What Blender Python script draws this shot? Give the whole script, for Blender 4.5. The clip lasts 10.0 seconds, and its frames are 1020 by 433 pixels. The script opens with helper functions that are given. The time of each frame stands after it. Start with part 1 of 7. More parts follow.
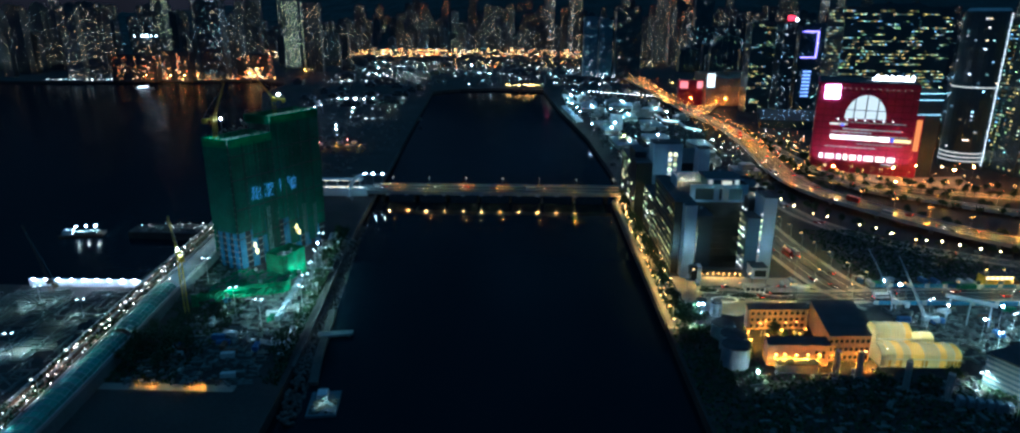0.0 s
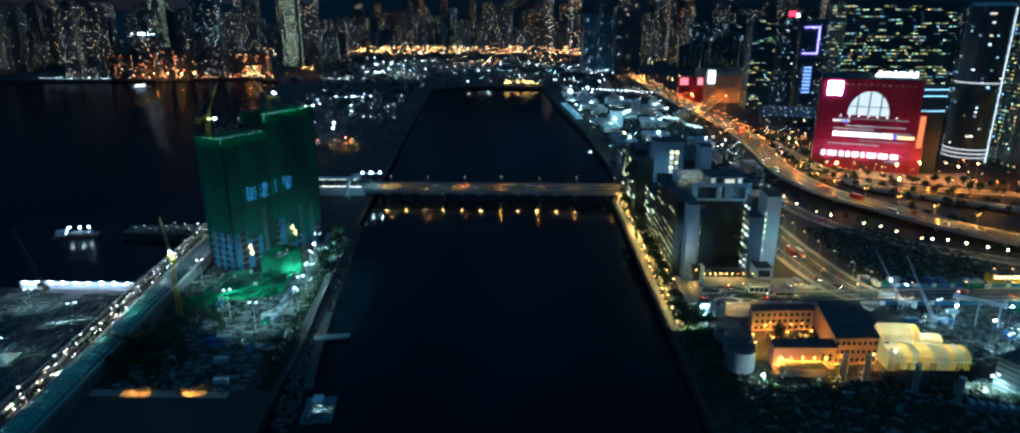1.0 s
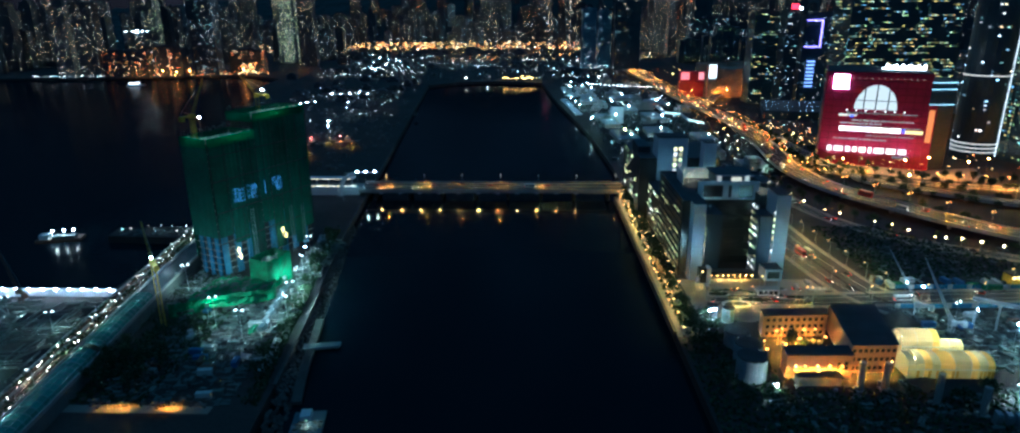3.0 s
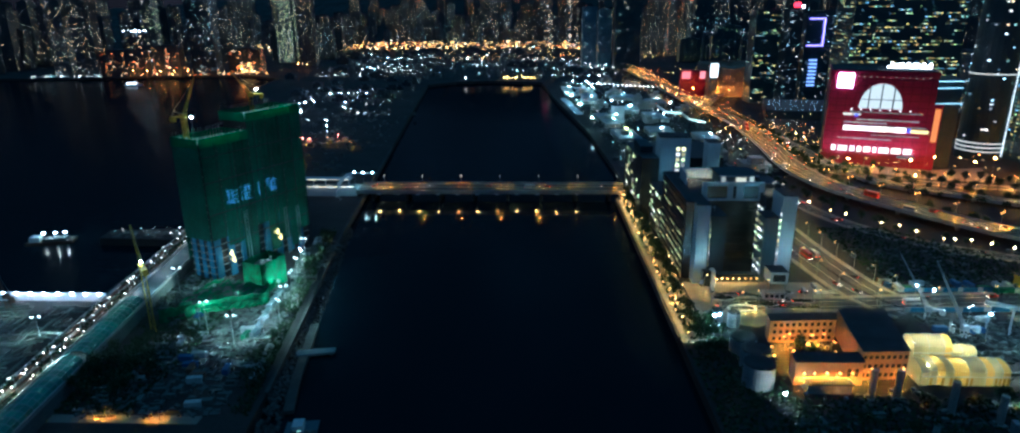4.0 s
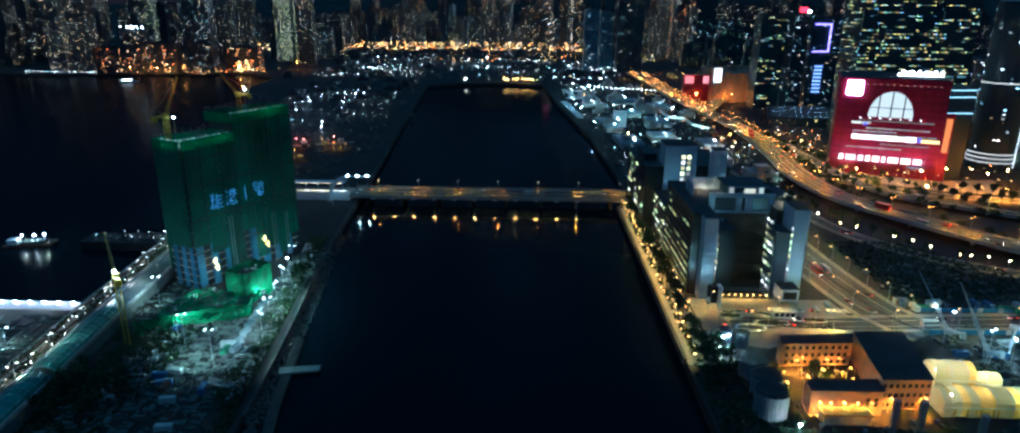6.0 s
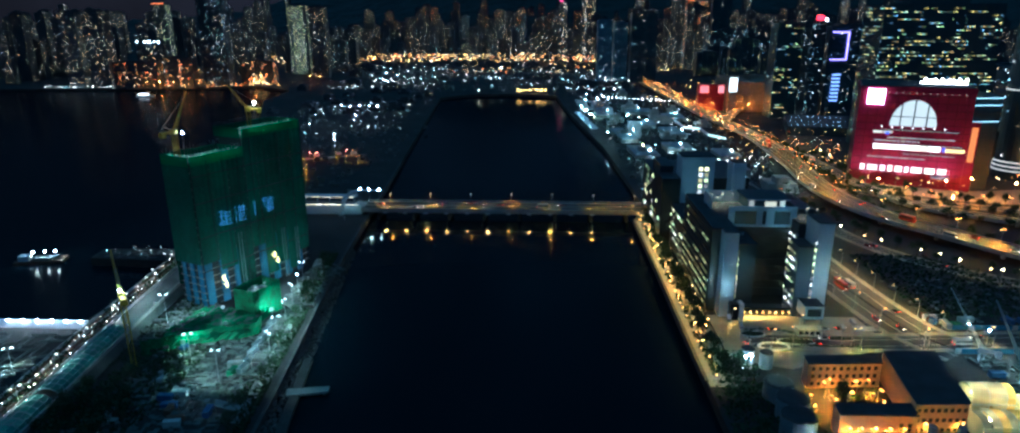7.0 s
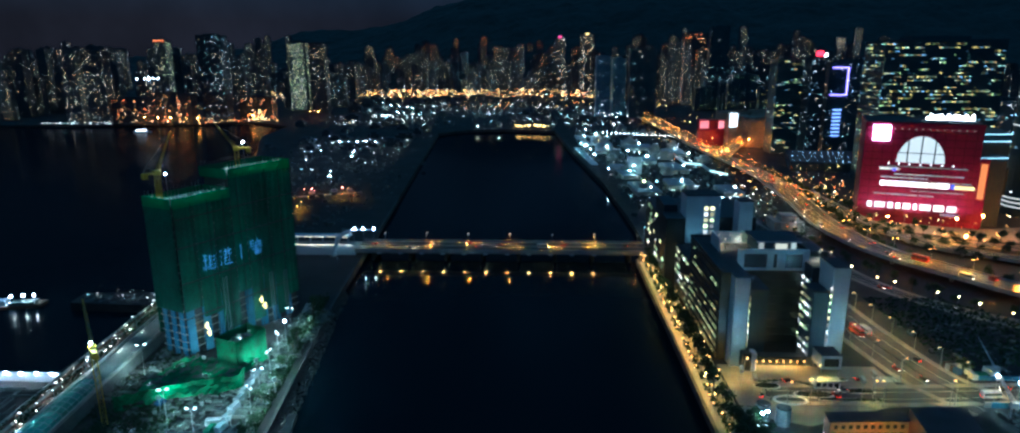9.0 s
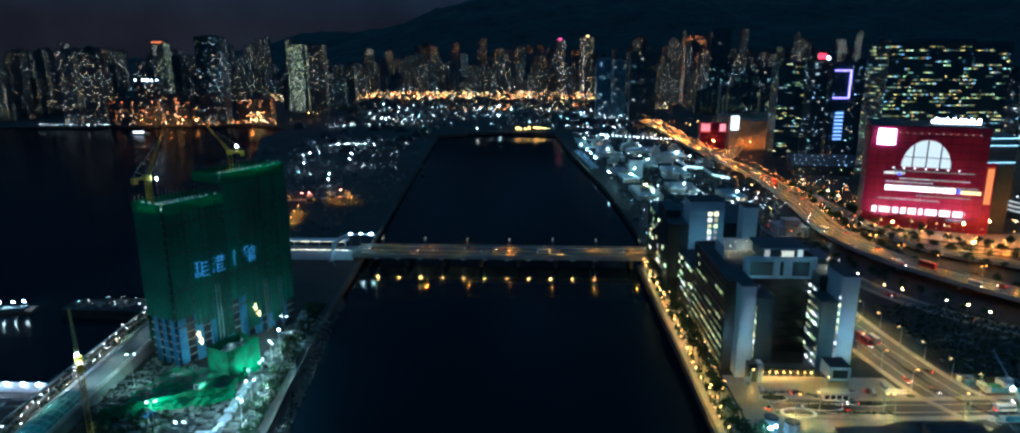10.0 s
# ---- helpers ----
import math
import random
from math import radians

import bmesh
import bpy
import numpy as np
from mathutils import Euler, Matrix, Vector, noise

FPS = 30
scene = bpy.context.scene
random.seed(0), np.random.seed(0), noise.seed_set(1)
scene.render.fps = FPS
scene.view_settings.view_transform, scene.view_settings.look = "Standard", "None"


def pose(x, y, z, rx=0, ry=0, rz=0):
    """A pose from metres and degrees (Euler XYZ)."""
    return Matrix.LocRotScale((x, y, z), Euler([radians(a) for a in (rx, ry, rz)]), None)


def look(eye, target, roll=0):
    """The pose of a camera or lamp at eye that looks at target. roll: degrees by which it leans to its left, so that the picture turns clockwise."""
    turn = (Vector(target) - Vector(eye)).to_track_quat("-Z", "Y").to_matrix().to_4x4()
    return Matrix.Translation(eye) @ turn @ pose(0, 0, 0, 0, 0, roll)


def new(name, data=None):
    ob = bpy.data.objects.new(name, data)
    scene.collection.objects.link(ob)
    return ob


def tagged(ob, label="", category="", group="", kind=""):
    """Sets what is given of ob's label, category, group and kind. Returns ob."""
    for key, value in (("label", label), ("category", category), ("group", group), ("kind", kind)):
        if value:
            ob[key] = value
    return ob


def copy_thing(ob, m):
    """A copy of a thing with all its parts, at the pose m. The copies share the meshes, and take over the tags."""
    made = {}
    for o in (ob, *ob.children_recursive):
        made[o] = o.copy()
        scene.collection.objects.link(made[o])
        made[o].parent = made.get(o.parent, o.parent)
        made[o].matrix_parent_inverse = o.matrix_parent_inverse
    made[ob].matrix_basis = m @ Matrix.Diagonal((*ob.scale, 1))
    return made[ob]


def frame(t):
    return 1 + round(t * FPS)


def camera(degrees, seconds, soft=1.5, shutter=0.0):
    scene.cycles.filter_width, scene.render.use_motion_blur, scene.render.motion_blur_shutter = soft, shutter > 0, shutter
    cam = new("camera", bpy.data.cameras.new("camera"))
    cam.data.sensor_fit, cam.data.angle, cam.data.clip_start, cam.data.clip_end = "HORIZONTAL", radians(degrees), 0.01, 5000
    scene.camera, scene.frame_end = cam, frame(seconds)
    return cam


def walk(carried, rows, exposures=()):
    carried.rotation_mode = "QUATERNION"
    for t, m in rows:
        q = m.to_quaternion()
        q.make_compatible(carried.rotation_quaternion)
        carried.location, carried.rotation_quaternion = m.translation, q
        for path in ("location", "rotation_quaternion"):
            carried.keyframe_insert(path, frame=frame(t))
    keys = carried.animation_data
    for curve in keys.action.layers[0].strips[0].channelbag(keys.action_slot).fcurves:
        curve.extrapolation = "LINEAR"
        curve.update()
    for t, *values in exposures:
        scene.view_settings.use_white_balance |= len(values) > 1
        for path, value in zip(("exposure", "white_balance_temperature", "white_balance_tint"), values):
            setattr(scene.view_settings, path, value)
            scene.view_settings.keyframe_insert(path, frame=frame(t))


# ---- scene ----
cam = camera(75.3, 10.0, soft=2.2)
PATH = [
    (0, (0.093, -5.381, 153.713), (0.03, -3.468, 153.133), 0.2),
    (0.5, (0.079, -1.938, 153.543), (0.016, -0.026, 152.958), 0.1),
    (1, (0.099, 1.519, 153.274), (0.037, 3.429, 152.686), -0.0),
    (1.5, (0.147, 5.04, 152.913), (0.085, 6.95, 152.321), -0.1),
    (2, (0.197, 8.723, 152.5), (0.135, 10.631, 151.905), -0.2),
    (2.5, (0.202, 12.685, 152.054), (0.141, 14.592, 151.456), -0.3),
    (4, (0.317, 25.432, 149.819), (0.256, 27.339, 149.219), -0.4),
    (4.5, (0.324, 29.848, 149.51), (0.263, 31.755, 148.909), -0.5),
    (5, (0.294, 34.361, 149.332), (0.234, 36.268, 148.731), -0.4),
    (6.3, (0.248, 46.016, 148.906), (0.185, 47.924, 148.311), 0.7),
    (6.5, (0.241, 47.809, 148.841), (0.166, 49.717, 148.246), 0.7),
    (6.7, (0.257, 49.516, 148.838), (0.17, 51.423, 148.243), 0.6),
    (7, (0.28, 52.076, 148.834), (0.18, 53.992, 148.268), -0.2),
    (7.5, (0.303, 56.188, 148.892), (0.201, 58.116, 148.369), -0.3),
    (8, (0.27, 60.233, 148.974), (0.168, 62.172, 148.495), -0.3),
    (8.5, (0.144, 64.394, 149.078), (0.043, 66.335, 148.608), -0.3),
    (9, (-0.08, 68.601, 149.19), (-0.179, 70.544, 148.722), -0.3),
    (9.5, (-0.333, 72.794, 149.29), (-0.432, 74.737, 148.825), -0.2),
    (10, (-0.598, 76.988, 149.366), (-0.696, 78.931, 148.904), -0.2),
]
walk(cam, [(t, look(eye, target, roll)) for t, eye, target, roll in PATH],
     [(0.0, 0.50, 4980, 4), (10.0, 0.50, 4980, 4)])

# ---- light ----
world = bpy.data.worlds.new("night_sky")
scene.world = world
world.use_nodes = True
wn, wl = world.node_tree.nodes, world.node_tree.links
bg = wn["Background"]
wtc = wn.new("ShaderNodeTexCoord")
wsep = wn.new("ShaderNodeSeparateXYZ")
wl.new(wtc.outputs["Generated"], wsep.inputs[0])
wramp = wn.new("ShaderNodeValToRGB")          # city glow fading from west to east
wramp.color_ramp.elements[0].position, wramp.color_ramp.elements[0].color = 0.25, (0.010, 0.0095, 0.0125, 1)
wramp.color_ramp.elements[1].position, wramp.color_ramp.elements[1].color = 0.62, (0.0022, 0.0045, 0.009, 1)
wmap = wn.new("ShaderNodeMapRange")
wmap.inputs["From Min"].default_value, wmap.inputs["From Max"].default_value = -1, 1
wl.new(wsep.outputs["X"], wmap.inputs["Value"])
wl.new(wmap.outputs[0], wramp.inputs[0])
wup = wn.new("ShaderNodeMapRange")            # low cloud lit by the town, brighter overhead
wup.inputs["From Min"].default_value, wup.inputs["From Max"].default_value = 0.05, 0.6
wl.new(wsep.outputs["Z"], wup.inputs["Value"])
wmix = wn.new("ShaderNodeMix")
wmix.data_type = "RGBA"
wl.new(wup.outputs[0], wmix.inputs["Factor"])
wl.new(wramp.outputs[0], wmix.inputs["A"])
wmix.inputs["B"].default_value = (0.021, 0.064, 0.106, 1)
wcl = wn.new("ShaderNodeTexNoise")             # faint cloud
wcl.inputs["Scale"].default_value, wcl.inputs["Detail"].default_value = 7, 4
wl.new(wtc.outputs["Generated"], wcl.inputs["Vector"])
wcm = wn.new("ShaderNodeMapRange")
wcm.inputs["From Min"].default_value, wcm.inputs["From Max"].default_value = 0.35, 0.7
wcm.inputs["To Min"].default_value, wcm.inputs["To Max"].default_value = 0.7, 1.4
wl.new(wcl.outputs["Fac"], wcm.inputs["Value"])
wl.new(wcm.outputs[0], bg.inputs["Strength"])
wl.new(wmix.outputs["Result"], bg.inputs["Color"])


# ---- materials ----
def nodes_of(name):
    m = bpy.data.materials.new(name)
    m.use_nodes = True
    return m, m.node_tree.nodes, m.node_tree.links, m.node_tree.nodes["Principled BSDF"]


def surface(name, color, rough=0.8, metal=0.0, big=0.15, fine=2.0, vary=0.35, bump=0.2, second=None, islands=0.0, objects=0.0, spec=0.5):
    """A weathered surface: stains at one scale, grain at another, with relief."""
    m, n, l, p = nodes_of(name)
    geo = n.new("ShaderNodeNewGeometry")
    a, b = n.new("ShaderNodeTexNoise"), n.new("ShaderNodeTexNoise")
    for tex, s in ((a, big), (b, fine)):
        tex.inputs["Scale"].default_value, tex.inputs["Detail"].default_value = s, 5
        l.new(geo.outputs["Position"], tex.inputs["Vector"])
    add = n.new("ShaderNodeMath")
    add.operation = "ADD"
    l.new(a.outputs["Fac"], add.inputs[0])
    l.new(b.outputs["Fac"], add.inputs[1])
    last = add
    for on, out, amount in ((islands, geo.outputs["Random Per Island"], islands), (objects, None, objects)):
        if on:
            if out is None:
                out = n.new("ShaderNodeObjectInfo").outputs["Random"]
            mad = n.new("ShaderNodeMath")
            mad.operation = "MULTIPLY_ADD"
            mad.inputs[1].default_value = amount
            l.new(out, mad.inputs[0])
            l.new(last.outputs[0], mad.inputs[2])
            last = mad
    ramp = n.new("ShaderNodeValToRGB")
    top = 1.35 + islands + objects
    mr = n.new("ShaderNodeMapRange")
    mr.inputs["From Min"].default_value, mr.inputs["From Max"].default_value = 0.65, top
    l.new(last.outputs[0], mr.inputs["Value"])
    l.new(mr.outputs[0], ramp.inputs[0])
    hi = second or tuple(min(1, c * (1 + vary)) for c in color)
    ramp.color_ramp.elements[0].color = (*(c * (1 - vary) for c in color), 1)
    ramp.color_ramp.elements[1].color = (*hi, 1)
    l.new(ramp.outputs[0], p.inputs["Base Color"])
    rr = n.new("ShaderNodeMapRange")
    rr.inputs["To Min"].default_value, rr.inputs["To Max"].default_value = max(0.02, rough - 0.12), min(1, rough + 0.12)
    l.new(b.outputs["Fac"], rr.inputs["Value"])
    l.new(rr.outputs[0], p.inputs["Roughness"])
    p.inputs["Metallic"].default_value = metal
    p.inputs["Specular IOR Level"].default_value = spec
    if bump:
        bp = n.new("ShaderNodeBump")
        bp.inputs["Strength"].default_value, bp.inputs["Distance"].default_value = bump, 0.1
        l.new(b.outputs["Fac"], bp.inputs["Height"])
        l.new(bp.outputs[0], p.inputs["Normal"])
    return m


def glow(name, colors, strength, low=0.3, sample=False, power=1.0):
    """Lit panes or bulbs, each of its own tint and brightness."""
    m, n, l, p = nodes_of(name)
    p.inputs["Base Color"].default_value = (0.05, 0.05, 0.05, 1)
    geo, info = n.new("ShaderNodeNewGeometry"), n.new("ShaderNodeObjectInfo")
    add = n.new("ShaderNodeMath")
    add.operation = "ADD"
    l.new(geo.outputs["Random Per Island"], add.inputs[0])
    l.new(info.outputs["Random"], add.inputs[1])
    fr = n.new("ShaderNodeMath")
    fr.operation = "FRACT"
    l.new(add.outputs[0], fr.inputs[0])
    ramp = n.new("ShaderNodeValToRGB")
    ramp.color_ramp.interpolation = "CONSTANT"
    e = ramp.color_ramp.elements
    while len(e) < len(colors):
        e.new(0.5)
    for i, c in enumerate(colors):
        e[i].position, e[i].color = i / len(colors), (*c, 1)
    l.new(fr.outputs[0], ramp.inputs[0])
    l.new(ramp.outputs[0], p.inputs["Emission Color"])
    mul = n.new("ShaderNodeMath")
    mul.operation = "MULTIPLY"
    mul.inputs[1].default_value = 7.31
    l.new(fr.outputs[0], mul.inputs[0])
    fr2 = n.new("ShaderNodeMath")
    fr2.operation = "FRACT"
    l.new(mul.outputs[0], fr2.inputs[0])
    mr = n.new("ShaderNodeMapRange")
    mr.inputs["To Min"].default_value, mr.inputs["To Max"].default_value = strength * low, strength
    pw = n.new("ShaderNodeMath")
    pw.operation = "POWER"
    pw.inputs[1].default_value = power
    l.new(fr2.outputs[0], pw.inputs[0])
    l.new(pw.outputs[0], mr.inputs["Value"])
    l.new(mr.outputs[0], p.inputs["Emission Strength"])
    if not sample:
        m.cycles.emission_sampling = "NONE"
    return m


WARM, WHITE, COOL, ORANGE, GREEN = (1.0, 0.72, 0.38), (1.0, 0.95, 0.85), (0.75, 0.92, 1.0), (1.0, 0.42, 0.10), (0.80, 1.0, 0.70)
M_ground = surface("packed_earth", (0.035, 0.036, 0.034), 0.95, big=0.03, fine=0.6, vary=0.5, bump=0.4)
M_asphalt = surface("asphalt", (0.07, 0.069, 0.068), 0.8, big=0.06, fine=1.5, vary=0.45)
M_pave = surface("paving_slabs", (0.28, 0.25, 0.21), 0.8, big=0.08, fine=1.2, vary=0.3)
M_concrete = surface("concrete", (0.36, 0.35, 0.33), 0.85, big=0.08, fine=1.0, vary=0.25)
M_white = surface("pale_cladding", (0.66, 0.70, 0.74), 0.6, big=0.06, fine=1.2, vary=0.12, bump=0.05)
M_teal = surface("grey_blue_cladding", (0.10, 0.15, 0.18), 0.5, big=0.06, fine=1.2, vary=0.15, bump=0.05)
M_dark = surface("dark_facade", (0.018, 0.026, 0.03), 0.35, big=0.08, fine=1.0, vary=0.3, bump=0.05)
M_tower = surface("tower_render", (0.055, 0.072, 0.085), 0.8, big=0.02, fine=0.3, vary=0.4, bump=0.0, objects=0.5)
M_glassy = surface("curtain_wall", (0.045, 0.085, 0.10), 0.35, big=0.03, fine=0.4, vary=0.3, bump=0.0, objects=0.3)
M_metal = surface("galvanised_steel", (0.45, 0.46, 0.47), 0.45, 0.8, big=0.5, fine=4, vary=0.2)
M_roof = surface("roof_felt", (0.05, 0.055, 0.06), 0.9, big=0.15, fine=2, vary=0.4)
M_net = surface("green_scaffold_net", (0.008, 0.085, 0.055), 0.9, big=0.05, fine=1.1, vary=0.85, bump=0.6, second=(0.022, 0.20, 0.125), objects=0.35)
M_netlow = surface("bright_green_net", (0.008, 0.15, 0.05), 0.9, big=0.16, fine=1.6, vary=0.9, bump=0.6, second=(0.03, 0.32, 0.12))
M_netglow, gn_, gl_, gp_ = nodes_of("thin_green_net")
gp_.inputs["Base Color"].default_value = (0.01, 0.20, 0.10, 1)
gp_.inputs["Roughness"].default_value = 0.9
gt_, gm_ = gn_.new("ShaderNodeBsdfTranslucent"), gn_.new("ShaderNodeMixShader")
gt_.inputs["Color"].default_value = (0.02, 0.27, 0.14, 1)
gm_.inputs[0].default_value = 0.7
gl_.new(gp_.outputs[0], gm_.inputs[1])
gl_.new(gt_.outputs[0], gm_.inputs[2])
gl_.new(gm_.outputs[0], gn_["Material Output"].inputs["Surface"])
M_bluenet = surface("blue_sheeting", (0.06, 0.22, 0.36), 0.8, big=0.12, fine=1.5, vary=0.4)
M_red = surface("red_cladding", (0.30, 0.006, 0.045), 0.5, big=0.05, fine=0.8, vary=0.3, bump=0.05)
M_leaf = surface("foliage", (0.022, 0.058, 0.022), 0.8, big=0.3, fine=3, vary=0.5, islands=0.6)
M_bark = surface("bark", (0.12, 0.09, 0.06), 0.9, big=1, fine=6, vary=0.4)
M_orangewall = surface("ochre_render", (0.64, 0.38, 0.24), 0.85, big=0.12, fine=1.5, vary=0.2)
M_steel_y = surface("yellow_paint", (0.65, 0.42, 0.04), 0.5, big=0.4, fine=3, vary=0.25)
M_rust = surface("rusty_steel", (0.16, 0.09, 0.06), 0.85, big=0.4, fine=3, vary=0.5)
M_hill = surface("wooded_hill", (0.035, 0.05, 0.05), 0.95, big=0.01, fine=0.05, vary=0.5, bump=0.0)
M_debris = surface("site_materials", (0.115, 0.13, 0.12), 0.85, big=0.2, fine=2, vary=0.6, islands=0.7)
M_tank = surface("pale_tank_paint", (0.30, 0.34, 0.37), 0.6, big=0.15, fine=1.5, vary=0.3)
M_paintline = surface("road_paint", (0.7, 0.7, 0.66), 0.7, big=0.3, fine=3, vary=0.2)
M_tyre = surface("tyre", (0.02, 0.02, 0.02), 0.9, bump=0)
M_cardark = surface("car_paint_dark", (0.04, 0.045, 0.05), 0.3, big=0.5, fine=3, vary=0.2, bump=0)
M_carwhite = surface("car_paint_white", (0.6, 0.6, 0.58), 0.3, big=0.5, fine=3, vary=0.2, bump=0)
M_carred = surface("car_paint_red", (0.45, 0.03, 0.02), 0.3, big=0.5, fine=3, vary=0.2, bump=0)
M_quay = surface("dark_quay_concrete", (0.075, 0.075, 0.07), 0.9, big=0.1, fine=1.2, vary=0.5)
M_deck = surface("worn_grey_deck", (0.13, 0.15, 0.145), 0.85, big=0.08, fine=1.0, vary=0.4)
M_rubble = surface("quay_rubble", (0.09, 0.09, 0.085), 0.9, big=0.3, fine=2, vary=0.5, islands=0.4)

M_win_home = glow("lit_home_windows", (WARM, (1.0, 0.7, 0.35), WHITE, (1.0, 0.85, 0.55), COOL, (0.85, 1.0, 0.7), (1.0, 0.5, 0.2)), 5.2, 0.05, False, 2.5)
M_win_cool = glow("lit_cool_windows", (COOL, WHITE, (0.45, 0.8, 1.0), (0.5, 1.0, 0.9), WARM), 3.4, 0.05, False, 2.5)
M_win_green = glow("lit_greenish_windows", ((0.9, 1.0, 0.45), (0.7, 1.0, 0.5), (1.0, 0.85, 0.4), WHITE), 2.9, 0.05, False, 2.0)
M_win_office = glow("lit_office_windows", ((1.0, 0.82, 0.22), (0.62, 1.0, 0.35), (1.0, 0.6, 0.2), (0.8, 1.0, 0.6), (0.3, 0.65, 1.0), (1.0, 0.75, 0.2), (0.4, 0.9, 0.75)), 1.75, 0.04, False, 2.2)
M_win_orange = glow("lit_orange_windows", (ORANGE, (1.0, 0.3, 0.1), WARM, (1.0, 0.2, 0.05)), 5.0, 0.06, False, 2.6)
M_bulb_w = glow("white_flood_bulb", ((0.7, 1.0, 1.0), (0.85, 1.0, 0.95), (0.62, 0.95, 1.0)), 500, 0.6, True)
M_bulb_o = glow("sodium_lens", ((1.0, 0.19, 0.006), (1.0, 0.25, 0.014)), 10300, 0.6, True)
M_bulb_y = glow("amber_lens", ((1.0, 0.43, 0.06), (1.0, 0.49, 0.10)), 2800, 0.7, True)
M_glow_o = glow("sodium_lamp_glow", ((1.0, 0.32, 0.05), (1.0, 0.42, 0.09)), 18, 0.3)
M_glow_y = glow("amber_lamp_glow", ((1.0, 0.52, 0.13), (1.0, 0.65, 0.22)), 6, 0.3)
M_path = glow("path_lens", ((1.0, 0.42, 0.06), (1.0, 0.5, 0.11)), 800, 0.3, True)
M_far_w = glow("distant_white_lights", (COOL, WHITE, (0.5, 1.0, 1.0), WHITE, (0.75, 1.0, 0.85)), 14, 0.03, False, 3.0)
M_far_o = glow("distant_orange_lights", (ORANGE, (1.0, 0.5, 0.12), WARM, (1.0, 0.2, 0.03), (1.0, 0.7, 0.2)), 14, 0.04, False, 2.5)


def plain_glow(name, color, strength, sample=False):
    return glow(name, (color, color), strength, 0.85, sample)


# water with a light ripple
M_water, n_, l_, p_ = nodes_of("harbour_water")
p_.inputs["Base Color"].default_value = (0.004, 0.012, 0.020, 1)
p_.inputs["Roughness"].default_value = 0.10
p_.inputs["IOR"].default_value = 1.33
p_.inputs["Specular IOR Level"].default_value = 0.12
g_ = n_.new("ShaderNodeNewGeometry")
w_, w2_ = n_.new("ShaderNodeTexNoise"), n_.new("ShaderNodeTexNoise")
w_.inputs["Scale"].default_value, w_.inputs["Detail"].default_value = 0.25, 4
w2_.inputs["Scale"].default_value, w2_.inputs["Detail"].default_value = 0.02, 2
st_ = n_.new("ShaderNodeVectorMath")
st_.operation = "MULTIPLY"
st_.inputs[1].default_value = (0.35, 1.6, 1.0)
l_.new(g_.outputs["Position"], st_.inputs[0])
l_.new(st_.outputs[0], w_.inputs["Vector"])
l_.new(g_.outputs["Position"], w2_.inputs["Vector"])
b_ = n_.new("ShaderNodeBump")
b_.inputs["Strength"].default_value = 0.3
l_.new(w_.outputs["Fac"], b_.inputs["Height"])
l_.new(b_.outputs[0], p_.inputs["Normal"])
sx_, open_ = n_.new("ShaderNodeSeparateXYZ"), n_.new("ShaderNodeMapRange")   # sheltered channel, open harbour to the west
l_.new(g_.outputs["Position"], sx_.inputs[0])
l_.new(sx_.outputs["X"], open_.inputs["Value"])
open_.inputs["From Min"].default_value, open_.inputs["From Max"].default_value = -210, -330
wave_ = n_.new("ShaderNodeMapRange")
wave_.inputs["To Min"].default_value, wave_.inputs["To Max"].default_value = 0.022, 0.16
l_.new(open_.outputs[0], wave_.inputs["Value"])
l_.new(wave_.outputs[0], b_.inputs["Distance"])
r_ = n_.new("ShaderNodeMapRange")
r_.inputs["To Min"].default_value, r_.inputs["To Max"].default_value = 0.09, 0.115
l_.new(w2_.outputs["Fac"], r_.inputs["Value"])
ruf_ = n_.new("ShaderNodeMath")
ruf_.operation = "MULTIPLY_ADD"
ruf_.inputs[1].default_value = 0.1
l_.new(open_.outputs[0], ruf_.inputs[0])
l_.new(r_.outputs[0], ruf_.inputs[2])
l_.new(ruf_.outputs[0], p_.inputs["Roughness"])
# silt in the water takes part of the gloss
d_, x_ = n_.new("ShaderNodeBsdfDiffuse"), n_.new("ShaderNodeMixShader")
d_.inputs["Color"].default_value = (0.006, 0.014, 0.021, 1)
silt_ = n_.new("ShaderNodeMapRange")
silt_.inputs["To Min"].default_value, silt_.inputs["To Max"].default_value = 0.45, 0.72
l_.new(open_.outputs[0], silt_.inputs["Value"])
l_.new(silt_.outputs[0], x_.inputs[0])
l_.new(p_.outputs[0], x_.inputs[1])
l_.new(d_.outputs[0], x_.inputs[2])
l_.new(x_.outputs[0], n_["Material Output"].inputs["Surface"])


